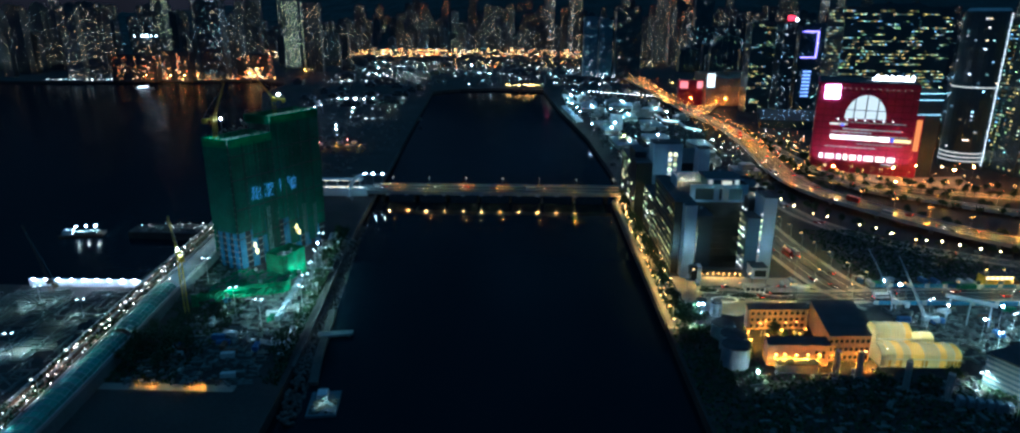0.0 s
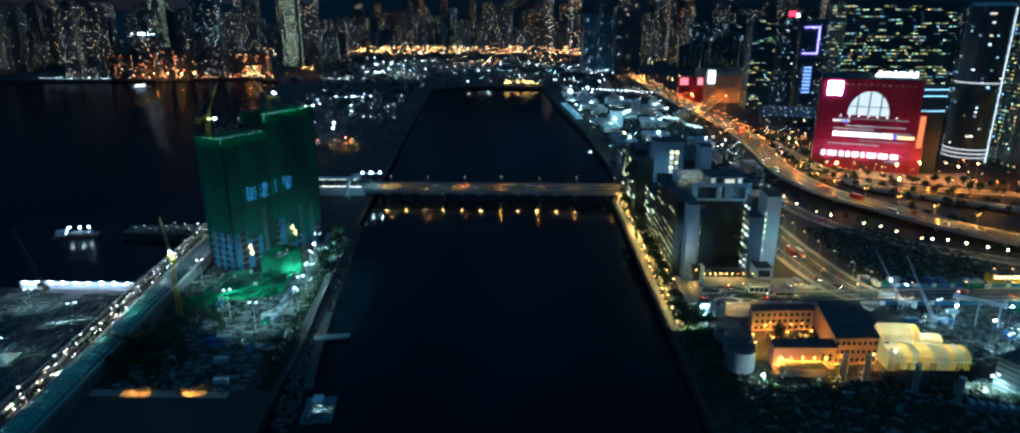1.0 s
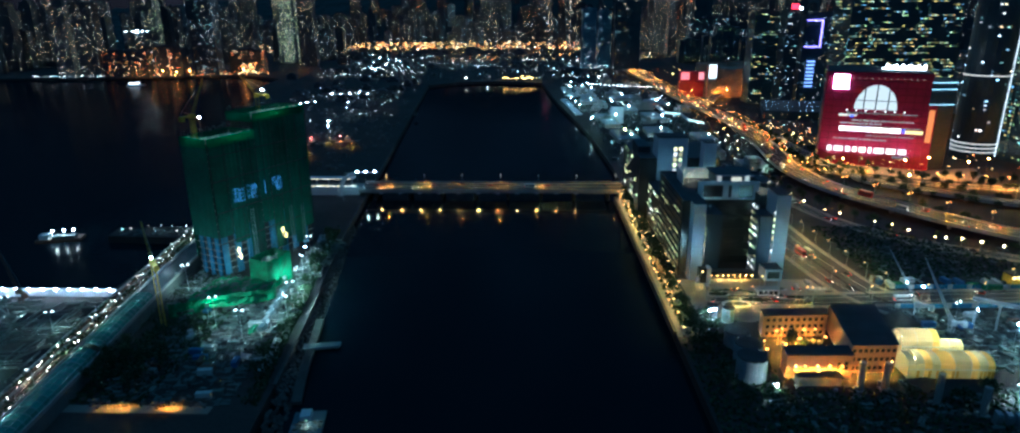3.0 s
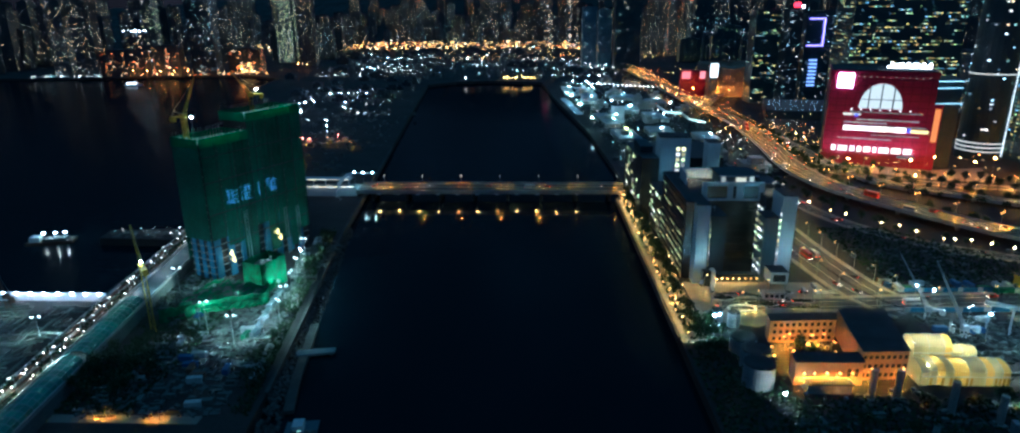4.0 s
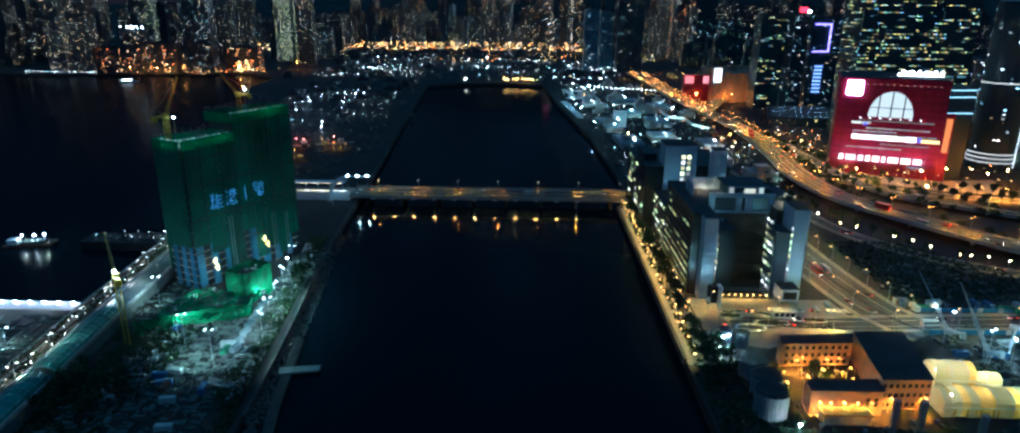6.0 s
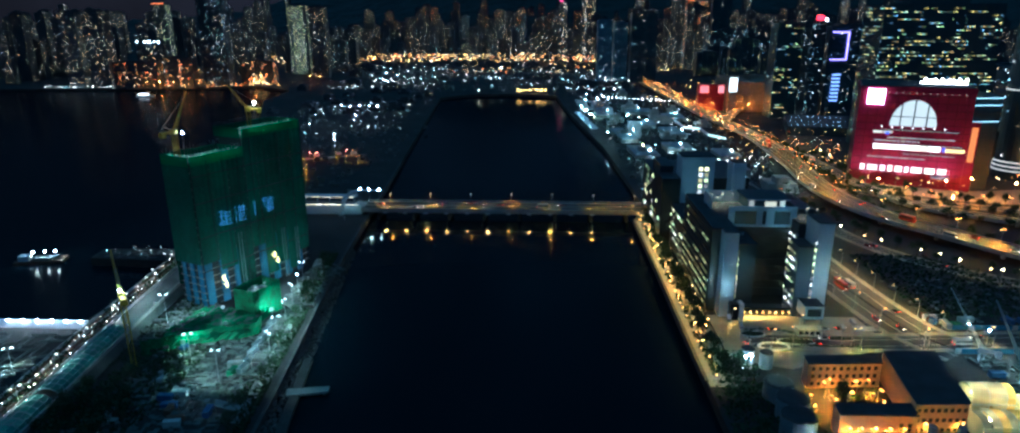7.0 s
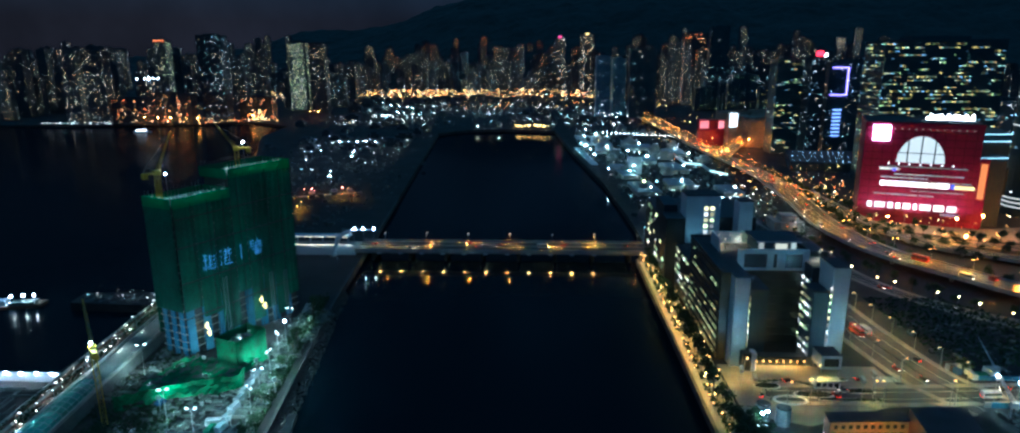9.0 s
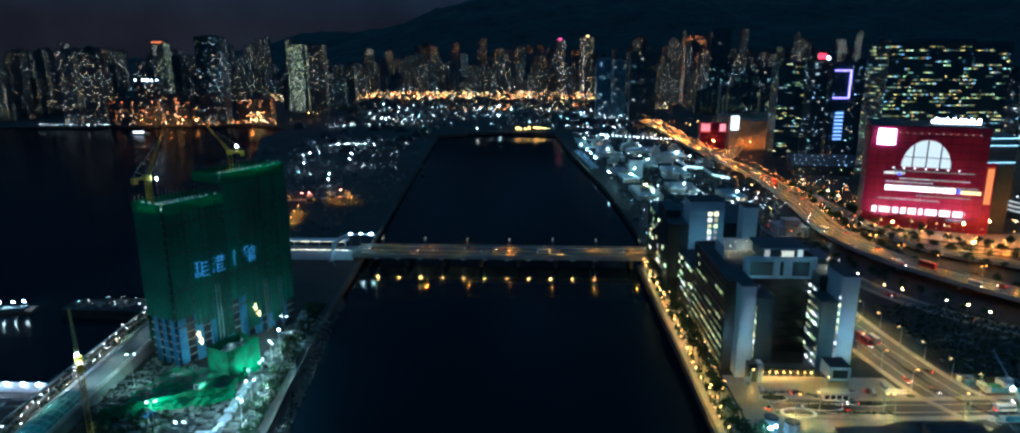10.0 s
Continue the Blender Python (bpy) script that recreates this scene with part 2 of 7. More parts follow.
# ---- building blocks ----
class Form:
    """Gathers plain faces for one mesh."""

    def __init__(self, m=None):
        self.v, self.f, self.m = [], [], m or Matrix()

    def add(self, pts, faces):
        k = len(self.v)
        self.v += [tuple(self.m @ Vector(p)) for p in pts]
        self.f += [tuple(k + i for i in f) for f in faces]
        return self

    def prism(self, ring, z0, z1, scale=1.0):
        n = len(ring)
        cx, cy = sum(p[0] for p in ring) / n, sum(p[1] for p in ring) / n
        pts = [(x, y, z0) for x, y in ring] + [(cx + (x - cx) * scale, cy + (y - cy) * scale, z1) for x, y in ring]
        return self.add(pts, [tuple(range(n - 1, -1, -1)), tuple(range(n, 2 * n))] + [(i, (i + 1) % n, n + (i + 1) % n, n + i) for i in range(n)])

    def box(self, x0, x1, y0, y1, z0, z1, scale=1.0):
        return self.prism([(x0, y0), (x1, y0), (x1, y1), (x0, y1)], z0, z1, scale)

    def cyl(self, x, y, z0, z1, r, n=12, scale=1.0):
        return self.prism([(x + r * math.cos(2 * math.pi * i / n), y + r * math.sin(2 * math.pi * i / n)) for i in range(n)], z0, z1, scale)

    def stepped(self, ring, z0, z1, z2, k):
        """One closed tower: a shaft on that plan, and a smaller top storey."""
        n = len(ring)
        cx, cy = sum(p[0] for p in ring) / n, sum(p[1] for p in ring) / n
        small = [(cx + (x - cx) * k, cy + (y - cy) * k) for x, y in ring]
        pts = [(x, y, z0) for x, y in ring] + [(x, y, z1) for x, y in ring] + [(x, y, z1) for x, y in small] + [(x, y, z2) for x, y in small]
        f = [tuple(range(n - 1, -1, -1)), tuple(range(3 * n, 4 * n))]
        for lvl in range(3):
            f += [(lvl * n + i, lvl * n + (i + 1) % n, (lvl + 1) * n + (i + 1) % n, (lvl + 1) * n + i) for i in range(n)]
        return self.add(pts, f)

    def bar(self, a, b, r, n=4):
        """A straight bar of n sides from a to b."""
        a, b = Vector(a), Vector(b)
        d = (b - a).normalized()
        s = d.cross(Vector((0, 0, 1)))
        s = s.normalized() if s.length > 1e-4 else Vector((1, 0, 0))
        u = s.cross(d)
        ring = [(s * math.cos(2 * math.pi * (i + .5) / n) + u * math.sin(2 * math.pi * (i + .5) / n)) * r for i in range(n)]
        return self.add([a + q for q in ring] + [b + q for q in ring],
                        [tuple(range(n - 1, -1, -1)), tuple(range(n, 2 * n))] + [(i, (i + 1) % n, n + (i + 1) % n, n + i) for i in range(n)])

    def ball(self, x, y, z, r, n=6):
        """A small faceted bulb."""
        pts = [(x, y, z - r)] + [(x + .87 * r * math.cos(2 * math.pi * (i + .5 * k) / n), y + .87 * r * math.sin(2 * math.pi * (i + .5 * k) / n), z + s * r)
                                 for k, s in ((0, -.5), (1, .5)) for i in range(n)] + [(x, y, z + r)]
        f = []
        for i in range(n):
            j = (i + 1) % n
            f += [(0, 1 + j, 1 + i), (1 + i, 1 + j, 1 + n + i), (1 + j, 1 + n + j, 1 + n + i), (1 + n + i, 1 + n + j, 2 * n + 1)]
        return self.add(pts, f)

    def mesh(self, name, mat):
        me = bpy.data.meshes.new(name)
        me.from_pydata(self.v, [], self.f)
        me.materials.append(mat)
        me.update()
        return me


def part(name, form, material, parent, label="", kind=""):
    ob = new(name, form.mesh(name, material))
    ob.parent = parent
    return tagged(ob, label, kind=kind)


def thing(name, label, category, at=(0, 0, 0), turn=0.0, group="", kind=""):
    ob = new(name)
    ob.matrix_basis = pose(*at, 0, 0, turn)
    return tagged(ob, label, category, group, kind)


def solid(name, form, material, label="", category="", kind="", group=""):
    return tagged(new(name, form.mesh(name, material)), label, category, group, kind)


def panes(form, a, b, z0, z1, floors, cols, lit, wide=0.6, tall=0.5, proud=0.12, rng=random):
    """Lit window panes, chosen by chance, on the wall that runs from a to b (its outside to the right of a->b)."""
    a, b = Vector((*a, 0)), Vector((*b, 0))
    d = b - a
    out = Vector((d.y, -d.x, 0)).normalized() * proud
    fh, cw = (z1 - z0) / floors, 1 / cols
    stack = [rng.choice((.15, .5, 1, 1, 2.2)) for _ in range(cols)]
    for i in range(floors):
        row = lit * rng.uniform(0.6, 1.4)
        for j in range(cols):
            if rng.random() < row * stack[j]:
                p, q = a + d * ((j + .5 - wide / 2) * cw) + out, a + d * ((j + .5 + wide / 2) * cw) + out
                zb = z0 + (i + .5 - tall / 2) * fh
                zt = zb + tall * fh
                k = len(form.v)
                form.v += [(p.x, p.y, zb), (q.x, q.y, zb), (q.x, q.y, zt), (p.x, p.y, zt)]
                form.f.append((k, k + 1, k + 2, k + 3))


def ribbon(form, pts, width, z0, z1, shift=0.0):
    """A strip of road of that width along a smooth line; z0, z1: the underside and top, or None to take z from the points."""
    ring = smooth(pts)
    L, R = [], []
    for i, p in enumerate(ring):
        d = (ring[min(i + 1, len(ring) - 1)] - ring[max(i - 1, 0)])
        nrm = Vector((d.y, -d.x, 0)).normalized()
        L.append(p + nrm * (shift - width / 2))
        R.append(p + nrm * (shift + width / 2))
    k = len(form.v)
    for a, b in zip(L, R):
        form.v += [(a.x, a.y, a.z + z0), (b.x, b.y, b.z + z0), (b.x, b.y, b.z + z1), (a.x, a.y, a.z + z1)]
    for i in range(len(ring) - 1):
        o, q = k + 4 * i, k + 4 * i + 4
        form.f += [(o + 3, o + 2, q + 2, q + 3), (o, q, q + 1, o + 1), (o, o + 3, q + 3, q), (o + 1, q + 1, q + 2, o + 2)]
    form.f += [(k, k + 1, k + 2, k + 3), (q + 3, q + 2, q + 1, q)]
    return form


def smooth(pts, step=12.0):
    """A rounded line through the points."""
    P = [Vector(p) for p in pts]
    P = [P[0] * 2 - P[1]] + P + [P[-1] * 2 - P[-2]]
    out = []
    for i in range(1, len(P) - 2):
        n = max(2, int((P[i + 1] - P[i]).length / step))
        for k in range(n):
            t = k / n
            a, b, c, d = P[i - 1], P[i], P[i + 1], P[i + 2]
            out.append(0.5 * ((2 * b) + (c - a) * t + (2 * a - 5 * b + 4 * c - d) * t * t + (3 * b - a - 3 * c + d) * t ** 3))
    return out + [P[-2]]


def along(pts, spacing, shift=0.0, start=0.0):
    """Places and headings (degrees) every so many metres along a line, to its right by shift."""
    ring = smooth(pts, 4.0)
    out, need = [], start
    for a, b in zip(ring, ring[1:]):
        d = b - a
        L = d.length
        while need <= L:
            nrm = Vector((d.y, -d.x, 0)).normalized()
            out.append((a + d * (need / L) + nrm * shift, math.degrees(math.atan2(d.y, d.x))))
            need += spacing
        need -= L
    return out


def strips(form, a, b, z0, z1, floors, lit, tall=0.35, proud=0.12, rng=random, unit=2.4):
    """Lit strip windows in runs of one to several bays."""
    a, b = Vector((*a, 0)), Vector((*b, 0))
    d = b - a
    n = max(2, int(d.length / unit))
    out = Vector((d.y, -d.x, 0)).normalized() * proud
    fh = (z1 - z0) / floors
    for i in range(floors):
        j = 0
        on = rng.random() < lit
        lit_here = lit * rng.uniform(.4, 1.5)
        while j < n:
            run = min(n - j, rng.choice((1, 1, 2, 3, 5)))
            if on:
                for k in range(run):
                    p, q = a + d * ((j + k + .06) / n) + out, a + d * ((j + k + .94) / n) + out
                    zb = z0 + (i + .4) * fh
                    m = len(form.v)
                    form.v += [(p.x, p.y, zb), (q.x, q.y, zb), (q.x, q.y, zb + tall * fh), (p.x, p.y, zb + tall * fh)]
                    form.f.append((m, m + 1, m + 2, m + 3))
            j += run
            on = rng.random() < lit_here


# ---- the setting: water, ground, hills ----
G = 5.0   # quay level above the water
water = Form().add([(-2600, -600, 0), (3900, -600, 0), (3900, 4700, 0), (-2600, 4700, 0)], [(0, 1, 2, 3)])
solid("water", water, M_water, "dark rippled harbour water reflecting lamps", "water", "structure")
SHORE = [(69, -600), (69, 300), (69, 455), (69, 534), (80, 575), (80, 640), (71, 832), (46, 1081), (24, 1400), (-75, 1436), (-154, 1420),
         (-205, 1358), (-152, 739), (-141, 611), (-129, 467), (-119, 376), (-111, 315), (-104, 251), (-92, 100), (-90, -600),
         (-460, -600), (-460, 336), (-229, 338), (-232, 432), (-288, 435), (-290, 452), (-236, 455), (-300, 700), (-535, 1300), (-560, 1500), (-680, 1600), (-780, 1575),
         (-1050, 1530), (-1500, 1500), (-2600, 1450), (-2600, 4700), (3900, 4700), (3900, -600)]
solid("ground", Form().prism(SHORE, -4, G), M_ground, "dark bare earth and concrete quays", "ground", "structure")


def lift(x, y):
    """Height of the rising land behind the town."""
    t = max(0.0, min(1.0, (y - 2750) / 1750))
    t = t * t * (3 - 2 * t)
    ridge = 250 + 250 * math.exp(-(min(0.0, x + 380) / 620) ** 2) + 40 * math.exp(-((x - 500) / 500) ** 2) + 60 * math.exp(-((x + 1450) / 250) ** 2)
    ridge -= 90 * max(0.0, min(1.0, (-x - 1500) / 800))
    return G - 0.5 + t * (ridge + 40 * noise.noise((x * 0.004, y * 0.004, 1)) + 16 * noise.noise((x * 0.02, y * 0.02, 4)))


hill = Form()
NX, NY = 162, 60
for j in range(NY + 1):
    for i in range(NX + 1):
        hx, hy = -2600 + 6500 * i / NX, 2450 + 2200 * j / NY
        hill.v.append((hx, hy, lift(hx, hy)))
for j in range(NY):
    for i in range(NX):
        k = j * (NX + 1) + i
        hill.f.append((k, k + 1, k + NX + 2, k + NX + 1))
solid("hillside", hill, M_hill, "dark wooded hills rising behind the town", "hill", "structure")
# quay copings along both sides of the channel
for side, a, b in (("quay_wall", 0, 4), ("quay_wall", 12, 18)):
    q = Form()
    ribbon(q, [(x, y, G) for x, y in SHORE[a:b] if y > -100], 1.6, -3, 0.5)
    solid(side, q, M_quay, "dark weathered concrete quay wall along the channel", "quay wall", "structure")


# ---- roads ----
HIGHWAY = [(232, 1640, 12), (246, 1091, 12), (260, 892, 12), (251, 732, 12), (239, 640, 12), (238, 580, 12), (248, 532, 12), (268, 494, 12), (290, 455, 12), (312, 427, 12), (350, 395, 12), (430, 345, 12)]
SLIP = [(262, 900, 11), (278, 753, 9), (281, 640, 9), (294, 571, 9), (327, 539, 9), (376, 502, 9), (460, 455, 9), (600, 400, 9)]
LOWER = [(196, 660, 5), (204, 560, 5), (211, 500, 5), (226, 462, 5), (250, 432, 5), (284, 408, 5), (330, 384, 5), (400, 350, 5)]
AVENUE = [(168, 560, 5), (168, 480, 5), (169, 430, 5), (172, 390, 5), (178, 352, 5), (190, 330, 5)]
CROSS = [(98, 338, 5.04), (150, 338, 5.04), (190, 341, 5.04), (260, 346, 5.04), (420, 352, 5.04)]
BRANCH = [(250, 1000, 11), (285, 1085, 10), (330, 1180, 10), (420, 1270, 10)]


def viaduct(line, width, label):
    road = thing("elevated_road", label, "road", kind="structure")
    part("deck", ribbon(Form(), line, width, -1.6, 0), M_concrete, road)
    part("carriageway", ribbon(Form(), line, width - 1.2, -0.3, 0.04), M_asphalt, road)
    for s in (-1, 1):
        part("parapet", ribbon(Form(), line, 0.35, -0.5, 1.0, s * (width / 2 - 0.2)), M_concrete, road)
    for s in (-0.25, 0.0, 0.25):
        part("lane_line", ribbon(Form(), line, 0.22, 0, 0.08, s * (width - 2)), M_paintline, road)
    for p, h in along(line, 42, 0, 20):
        if p.z > 7:
            part("pier", Form().cyl(p.x, p.y, G - 0.5, p.z - 1.5, 1.3, 10), M_concrete, road)
    return road


viaduct(HIGHWAY, 22, "curving elevated highway lit by orange lamps")
viaduct(SLIP, 12, "elevated slip road lit yellow, curving past the mall")
viaduct(BRANCH, 14, "elevated branch road lit orange")


def street(line, width, label):
    road = thing("street", label, "road", kind="structure")
    part("carriageway", ribbon(Form(), line, width, -0.3, 0.05), M_asphalt, road)
    for s in (-1, 1):
        part("kerb", ribbon(Form(), line, 0.4, -0.3, 0.18, s * (width / 2 + 0.2)), M_concrete, road)
        part("pavement", ribbon(Form(), line, 2.6, -0.3, 0.16, s * (width / 2 + 1.7)), M_pave, road)
    for s in (-0.25, 0.25):
        part("lane_line", ribbon(Form(), line, 0.2, 0, 0.07, s * (width - 1)), M_paintline, road)
    return road


street(LOWER, 9, "street below the highway with pale lamps")
avenue = street(AVENUE, 24, "wide avenue beside the hospital in yellow lamplight")
part("central_reserve", ribbon(Form(), AVENUE, 1.2, -0.2, 0.3), M_ground, avenue, "dark median strip")
street(CROSS, 13, "cross street past the building site")
plaza = Form()
plaza.prism([(84, 320), (108, 312), (152, 330.5), (152, 331), (160, 345), (158, 366), (84, 366)], G - 0.2, G + 0.03)
solid("plaza", plaza, M_pave, "paved forecourt in warm lamplight", "pavement", "structure")
prom = Form()
ribbon(prom, [(76, 296, G), (76.5, 400, G), (76.5, 470, G), (76.5, 530, G)], 13, -0.3, 0.1)
solid("promenade", prom, M_pave, "paved waterside promenade under warm lamps", "pavement", "structure")


# ---- street furniture ----
def street_lamp(name, label, bulb, glowing, h=10.0, arm=1.8, both=False):
    """A mast with one or two shielded heads that shine down; heads reach out along +x."""
    t = thing(name, label, "street lamp", (0, -900, -60), group=label)
    part("pole", Form().cyl(0, 0, 0, h, 0.13, 6, 0.6).cyl(0, 0, 0, 0.5, 0.28, 6), M_metal, t)
    for s in ((1, -1) if both else (1,)):
        part("arm", Form().bar((0, 0, h - 0.1), (s * arm, 0, h + 0.25), 0.07), M_metal, t)
        c = s * arm
        f = Form().box(c - 0.75, c + 0.75, -0.34, 0.34, h + 0.2, h + 0.4, 0.8)
        for b in ((c - .75, c - .69, -.34, .34), (c + .69, c + .75, -.34, .34), (c - .69, c + .69, -.34, -.28), (c - .69, c + .69, .28, .34)):
            f.box(*b, h - 0.12, h + 0.2)
        head = part("head", f, M_metal, t)
        part("lens", Form().add([(c - .66, -.26, h + .18), (c - .66, .26, h + .18), (c + .66, .26, h + .18), (c + .66, -.26, h + .18)], [(0, 1, 2, 3)]), bulb, head)
        # cap added on the opaque head; its weak glow shows the lamp from above
        part("shade", Form().box(c - .5, c + .5, -.2, .2, h + .4, h + .62, .7), glowing, head, "cap added to show the lamp from above")
    return t


def post_lamp(name, label, bulb, h=5.0, r=0.3):
    t = thing(name, label, "lamp", (0, -900, -60), group=label)
    part("pole", Form().cyl(0, 0, 0, h, 0.09, 6).cyl(0, 0, 0, 0.4, 0.2, 6), M_metal, t)
    part("globe", Form().ball(0, 0, h + r, r), bulb, t)
    part("cap", Form().cyl(0, 0, h + 1.8 * r, h + 2.3 * r, r * 0.8, 6, 0.3), M_metal, t)
    return t


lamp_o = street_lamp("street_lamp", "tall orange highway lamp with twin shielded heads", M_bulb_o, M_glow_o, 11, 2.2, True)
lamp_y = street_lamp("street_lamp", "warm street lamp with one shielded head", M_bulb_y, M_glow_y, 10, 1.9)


def path_lamp(name, label):
    """A slim post with a glowing drum and a lens that shines down."""
    t = thing(name, label, "lamp", (0, -900, -60), group=label)
    part("pole", Form().cyl(0, 0, 0, 4.4, 0.08, 6).cyl(0, 0, 0, 0.4, 0.2, 6), M_metal, t)
    part("drum", Form().cyl(0, 0, 4.5, 5.0, 0.36, 8), M_glow_y, t, "glowing amber drum")
    part("lens", Form().add([(.3 * math.cos(-2 * math.pi * i / 8), .3 * math.sin(-2 * math.pi * i / 8), 4.46) for i in range(8)], [tuple(range(8))]), M_path, t)
    part("cap", Form().cyl(0, 0, 5.0, 5.2, 0.42, 8, 0.3), M_metal, t)
    return t


globe_y = path_lamp("promenade_lamp", "warm drum lamp on a slim post")
flood_w = post_lamp("flood_lamp", "white floodlight on a steel mast", M_bulb_w, 13, 0.45)


def wall_flood(name, label, color, strength, h=7.0, size=1.6, tip=25.0, hood=0.5):
    """A boxed floodlight on a post; it shines along +y, tipped up a little."""
    t = thing(name, label, "floodlight", (0, -900, -60), group=label)
    part("post", Form().cyl(0, 0, 0, h, 0.12, 6), M_metal, t)
    m = Matrix.Translation((0, 0, h + size / 2)) @ pose(0, 0, 0, tip, 0, 0)
    s = size / 2
    f = Form(m).box(-s, s, -.5, -.3, -s, s)
    for b in ((-s, -s + .06, -.3, hood, -s, s), (s - .06, s, -.3, hood, -s, s), (-s, s, -.3, hood, s - .06, s), (-s, s, -.3, hood, -s, -s + .06)):
        f.box(*b)
    head = part("housing", f, M_metal, t)
    e = s - .1
    part("lens", Form(m).add([(-e, -.25, -e), (-e, -.25, e), (e, -.25, e), (e, -.25, -e)], [(0, 1, 2, 3)]), plain_glow("flood_lens", color, strength, True), head)
    return t


def put(src, x, y, z, turn=0.0):
    return copy_thing(src, pose(x, y, z, 0, 0, turn))


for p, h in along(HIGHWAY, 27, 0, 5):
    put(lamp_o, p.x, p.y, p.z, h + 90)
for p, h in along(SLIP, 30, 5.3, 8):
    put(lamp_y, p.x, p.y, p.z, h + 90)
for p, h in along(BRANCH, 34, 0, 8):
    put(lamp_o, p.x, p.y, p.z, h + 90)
lamp_g = post_lamp("street_lamp", "pale yellow ball lamp on a post", glow("ball_lamp", ((1.0, 0.58, 0.20), (1.0, 0.72, 0.32)), 24, 0.3, True), 7, 0.62)
for x, y in ((203, 520), (206, 500), (212, 478), (219, 470), (234, 451), (242, 444), (247, 433), (256, 419), (262, 418), (271, 416), (279, 410), (288, 403), (297, 398), (309, 392), (322, 385)):
    put(lamp_g, x, y, G, 0)
for p, h in along(AVENUE, 19, -13.5, 6):
    put(lamp_y, p.x, p.y, p.z, h - 90)
for p, h in along(AVENUE, 19, 13.5, 14):
    put(lamp_y, p.x, p.y, p.z, h + 90)
for p, h in along(CROSS, 30, 8.5, 16):
    put(lamp_y, p.x, p.y, p.z, h + 90)
rng = random.Random(7)
for k in range(34):
    y = 299 + k * 7.2
    put(globe_y, 71.4 + rng.uniform(-.5, 2.8), y + rng.uniform(-2.5, 2.5), G + 0.1)
    if y > 325:
        put(globe_y, 77.5 + rng.uniform(-4.5, 5), y + rng.uniform(0, 6), G + 0.1)
    if y > 360 and k % 2:
        put(globe_y, 80 + rng.uniform(-3.5, 3), y + rng.uniform(0, 6), G + 0.1)


# ---- the bridge ----
lamp_b = street_lamp("street_lamp", "bridge lamp with twin shielded amber heads", plain_glow("bridge_lens", (1.0, 0.29, 0.025), 1700, True), plain_glow("bridge_shade", (1.0, 0.85, 0.6), 1.5), 9, 1.6, True)
bridge = thing("road_bridge", "low concrete road bridge over the channel, lamps along it", "bridge")
part("deck", Form().box(-141, 78, 539, 566, 7.2, 9.0), M_concrete, bridge)
part("carriageway", Form().box(-141, 82, 541.5, 563.5, 9.0, 9.05), M_asphalt, bridge)
for y in (539.6, 565.4):
    part("parapet", Form().box(-141, 78, y - 0.3, y + 0.3, 9.0, 10.1), M_concrete, bridge)
    rail = Form()
    rail.box(-141, 78, y - 0.07, y + 0.07, 10.5, 10.62)
    for i in range(74):
        rail.box(-141 + 3 * i - .06, -141 + 3 * i + .06, y - .06, y + .06, 10.1, 10.5)
    part("railing", rail, M_metal, bridge)
part("median", Form().box(-141, 78, 552, 553, 9.05, 9.5), M_concrete, bridge)
# piers and crossheads in dark concrete: shade under the deck put into colour
for i in range(8):
    x = -128 + i * 27.5
    for y in (544, 552, 561):
        part("pier", Form().cyl(x, y, -5, 7.2, 1.1, 10), M_quay, bridge)
    part("crosshead", Form().box(x - 1.2, x + 1.2, 540.5, 564.5, 6.2, 7.2), M_quay, bridge)
for i in range(7):
    put(lamp_b, -120.4 + i * 31.9, 552.5, 9.5, 90)
# deep-hooded lamps under the edge of the deck, shining out over the water
M_deckedge = glow("deck_edge_lens", ((1.0, 0.47, 0.12), (1.0, 0.55, 0.18)), 430, 0.12, True)
for i in range(11):
    x = -122 + 15.95 * i
    lamp = part("edge_lamp", Form().box(x - 1.5, x + 1.5, 535.6, 539.0, 7.36, 7.5).box(x - .6, x + .6, 538.3, 538.5, 6.7, 7.36), M_metal, bridge, "deep-hooded lamp under the deck edge")
    part("lens", Form().add([(x - .5, 538.28, 6.75), (x + .5, 538.28, 6.75), (x + .5, 538.28, 7.3), (x - .5, 538.28, 7.3)], [(0, 1, 2, 3)]), M_deckedge, lamp)
# approach ramp and gatehouse at the west end of the bridge
ramp = thing("bridge_approach", "lit concrete approach ramp with pale wall", "ramp")
part("deck", Form().box(-230, -141, 541, 564, G - 0.3, 8.9), M_concrete, ramp)
part("side_wall", Form().box(-230, -141, 540, 541, G - 0.3, 12.5), M_white, ramp)
part("canopy", Form().box(-225, -150, 558, 566, 14, 14.6), M_white, ramp)
for i in range(8):
    part("canopy_post", Form().cyl(-222 + i * 10, 560, 8.9, 14, 0.3, 6), M_white, ramp)
M_tube = glow("wall_tube", ((1.0, 0.84, 0.52), (1.0, 0.92, 0.72)), 4.5, 0.15, True)
for i in range(11):
    x = -204 + i * 5.6
    tube = part("wall_light", Form().box(x, x + 4.6, 538.9, 539.1, 12.9, 13.15), M_tube, ramp, "warm white tube light")
    part("bracket", Form().bar((x + 2, 539, 12.9), (x + 2, 540, 12.4), .06), M_metal, tube)
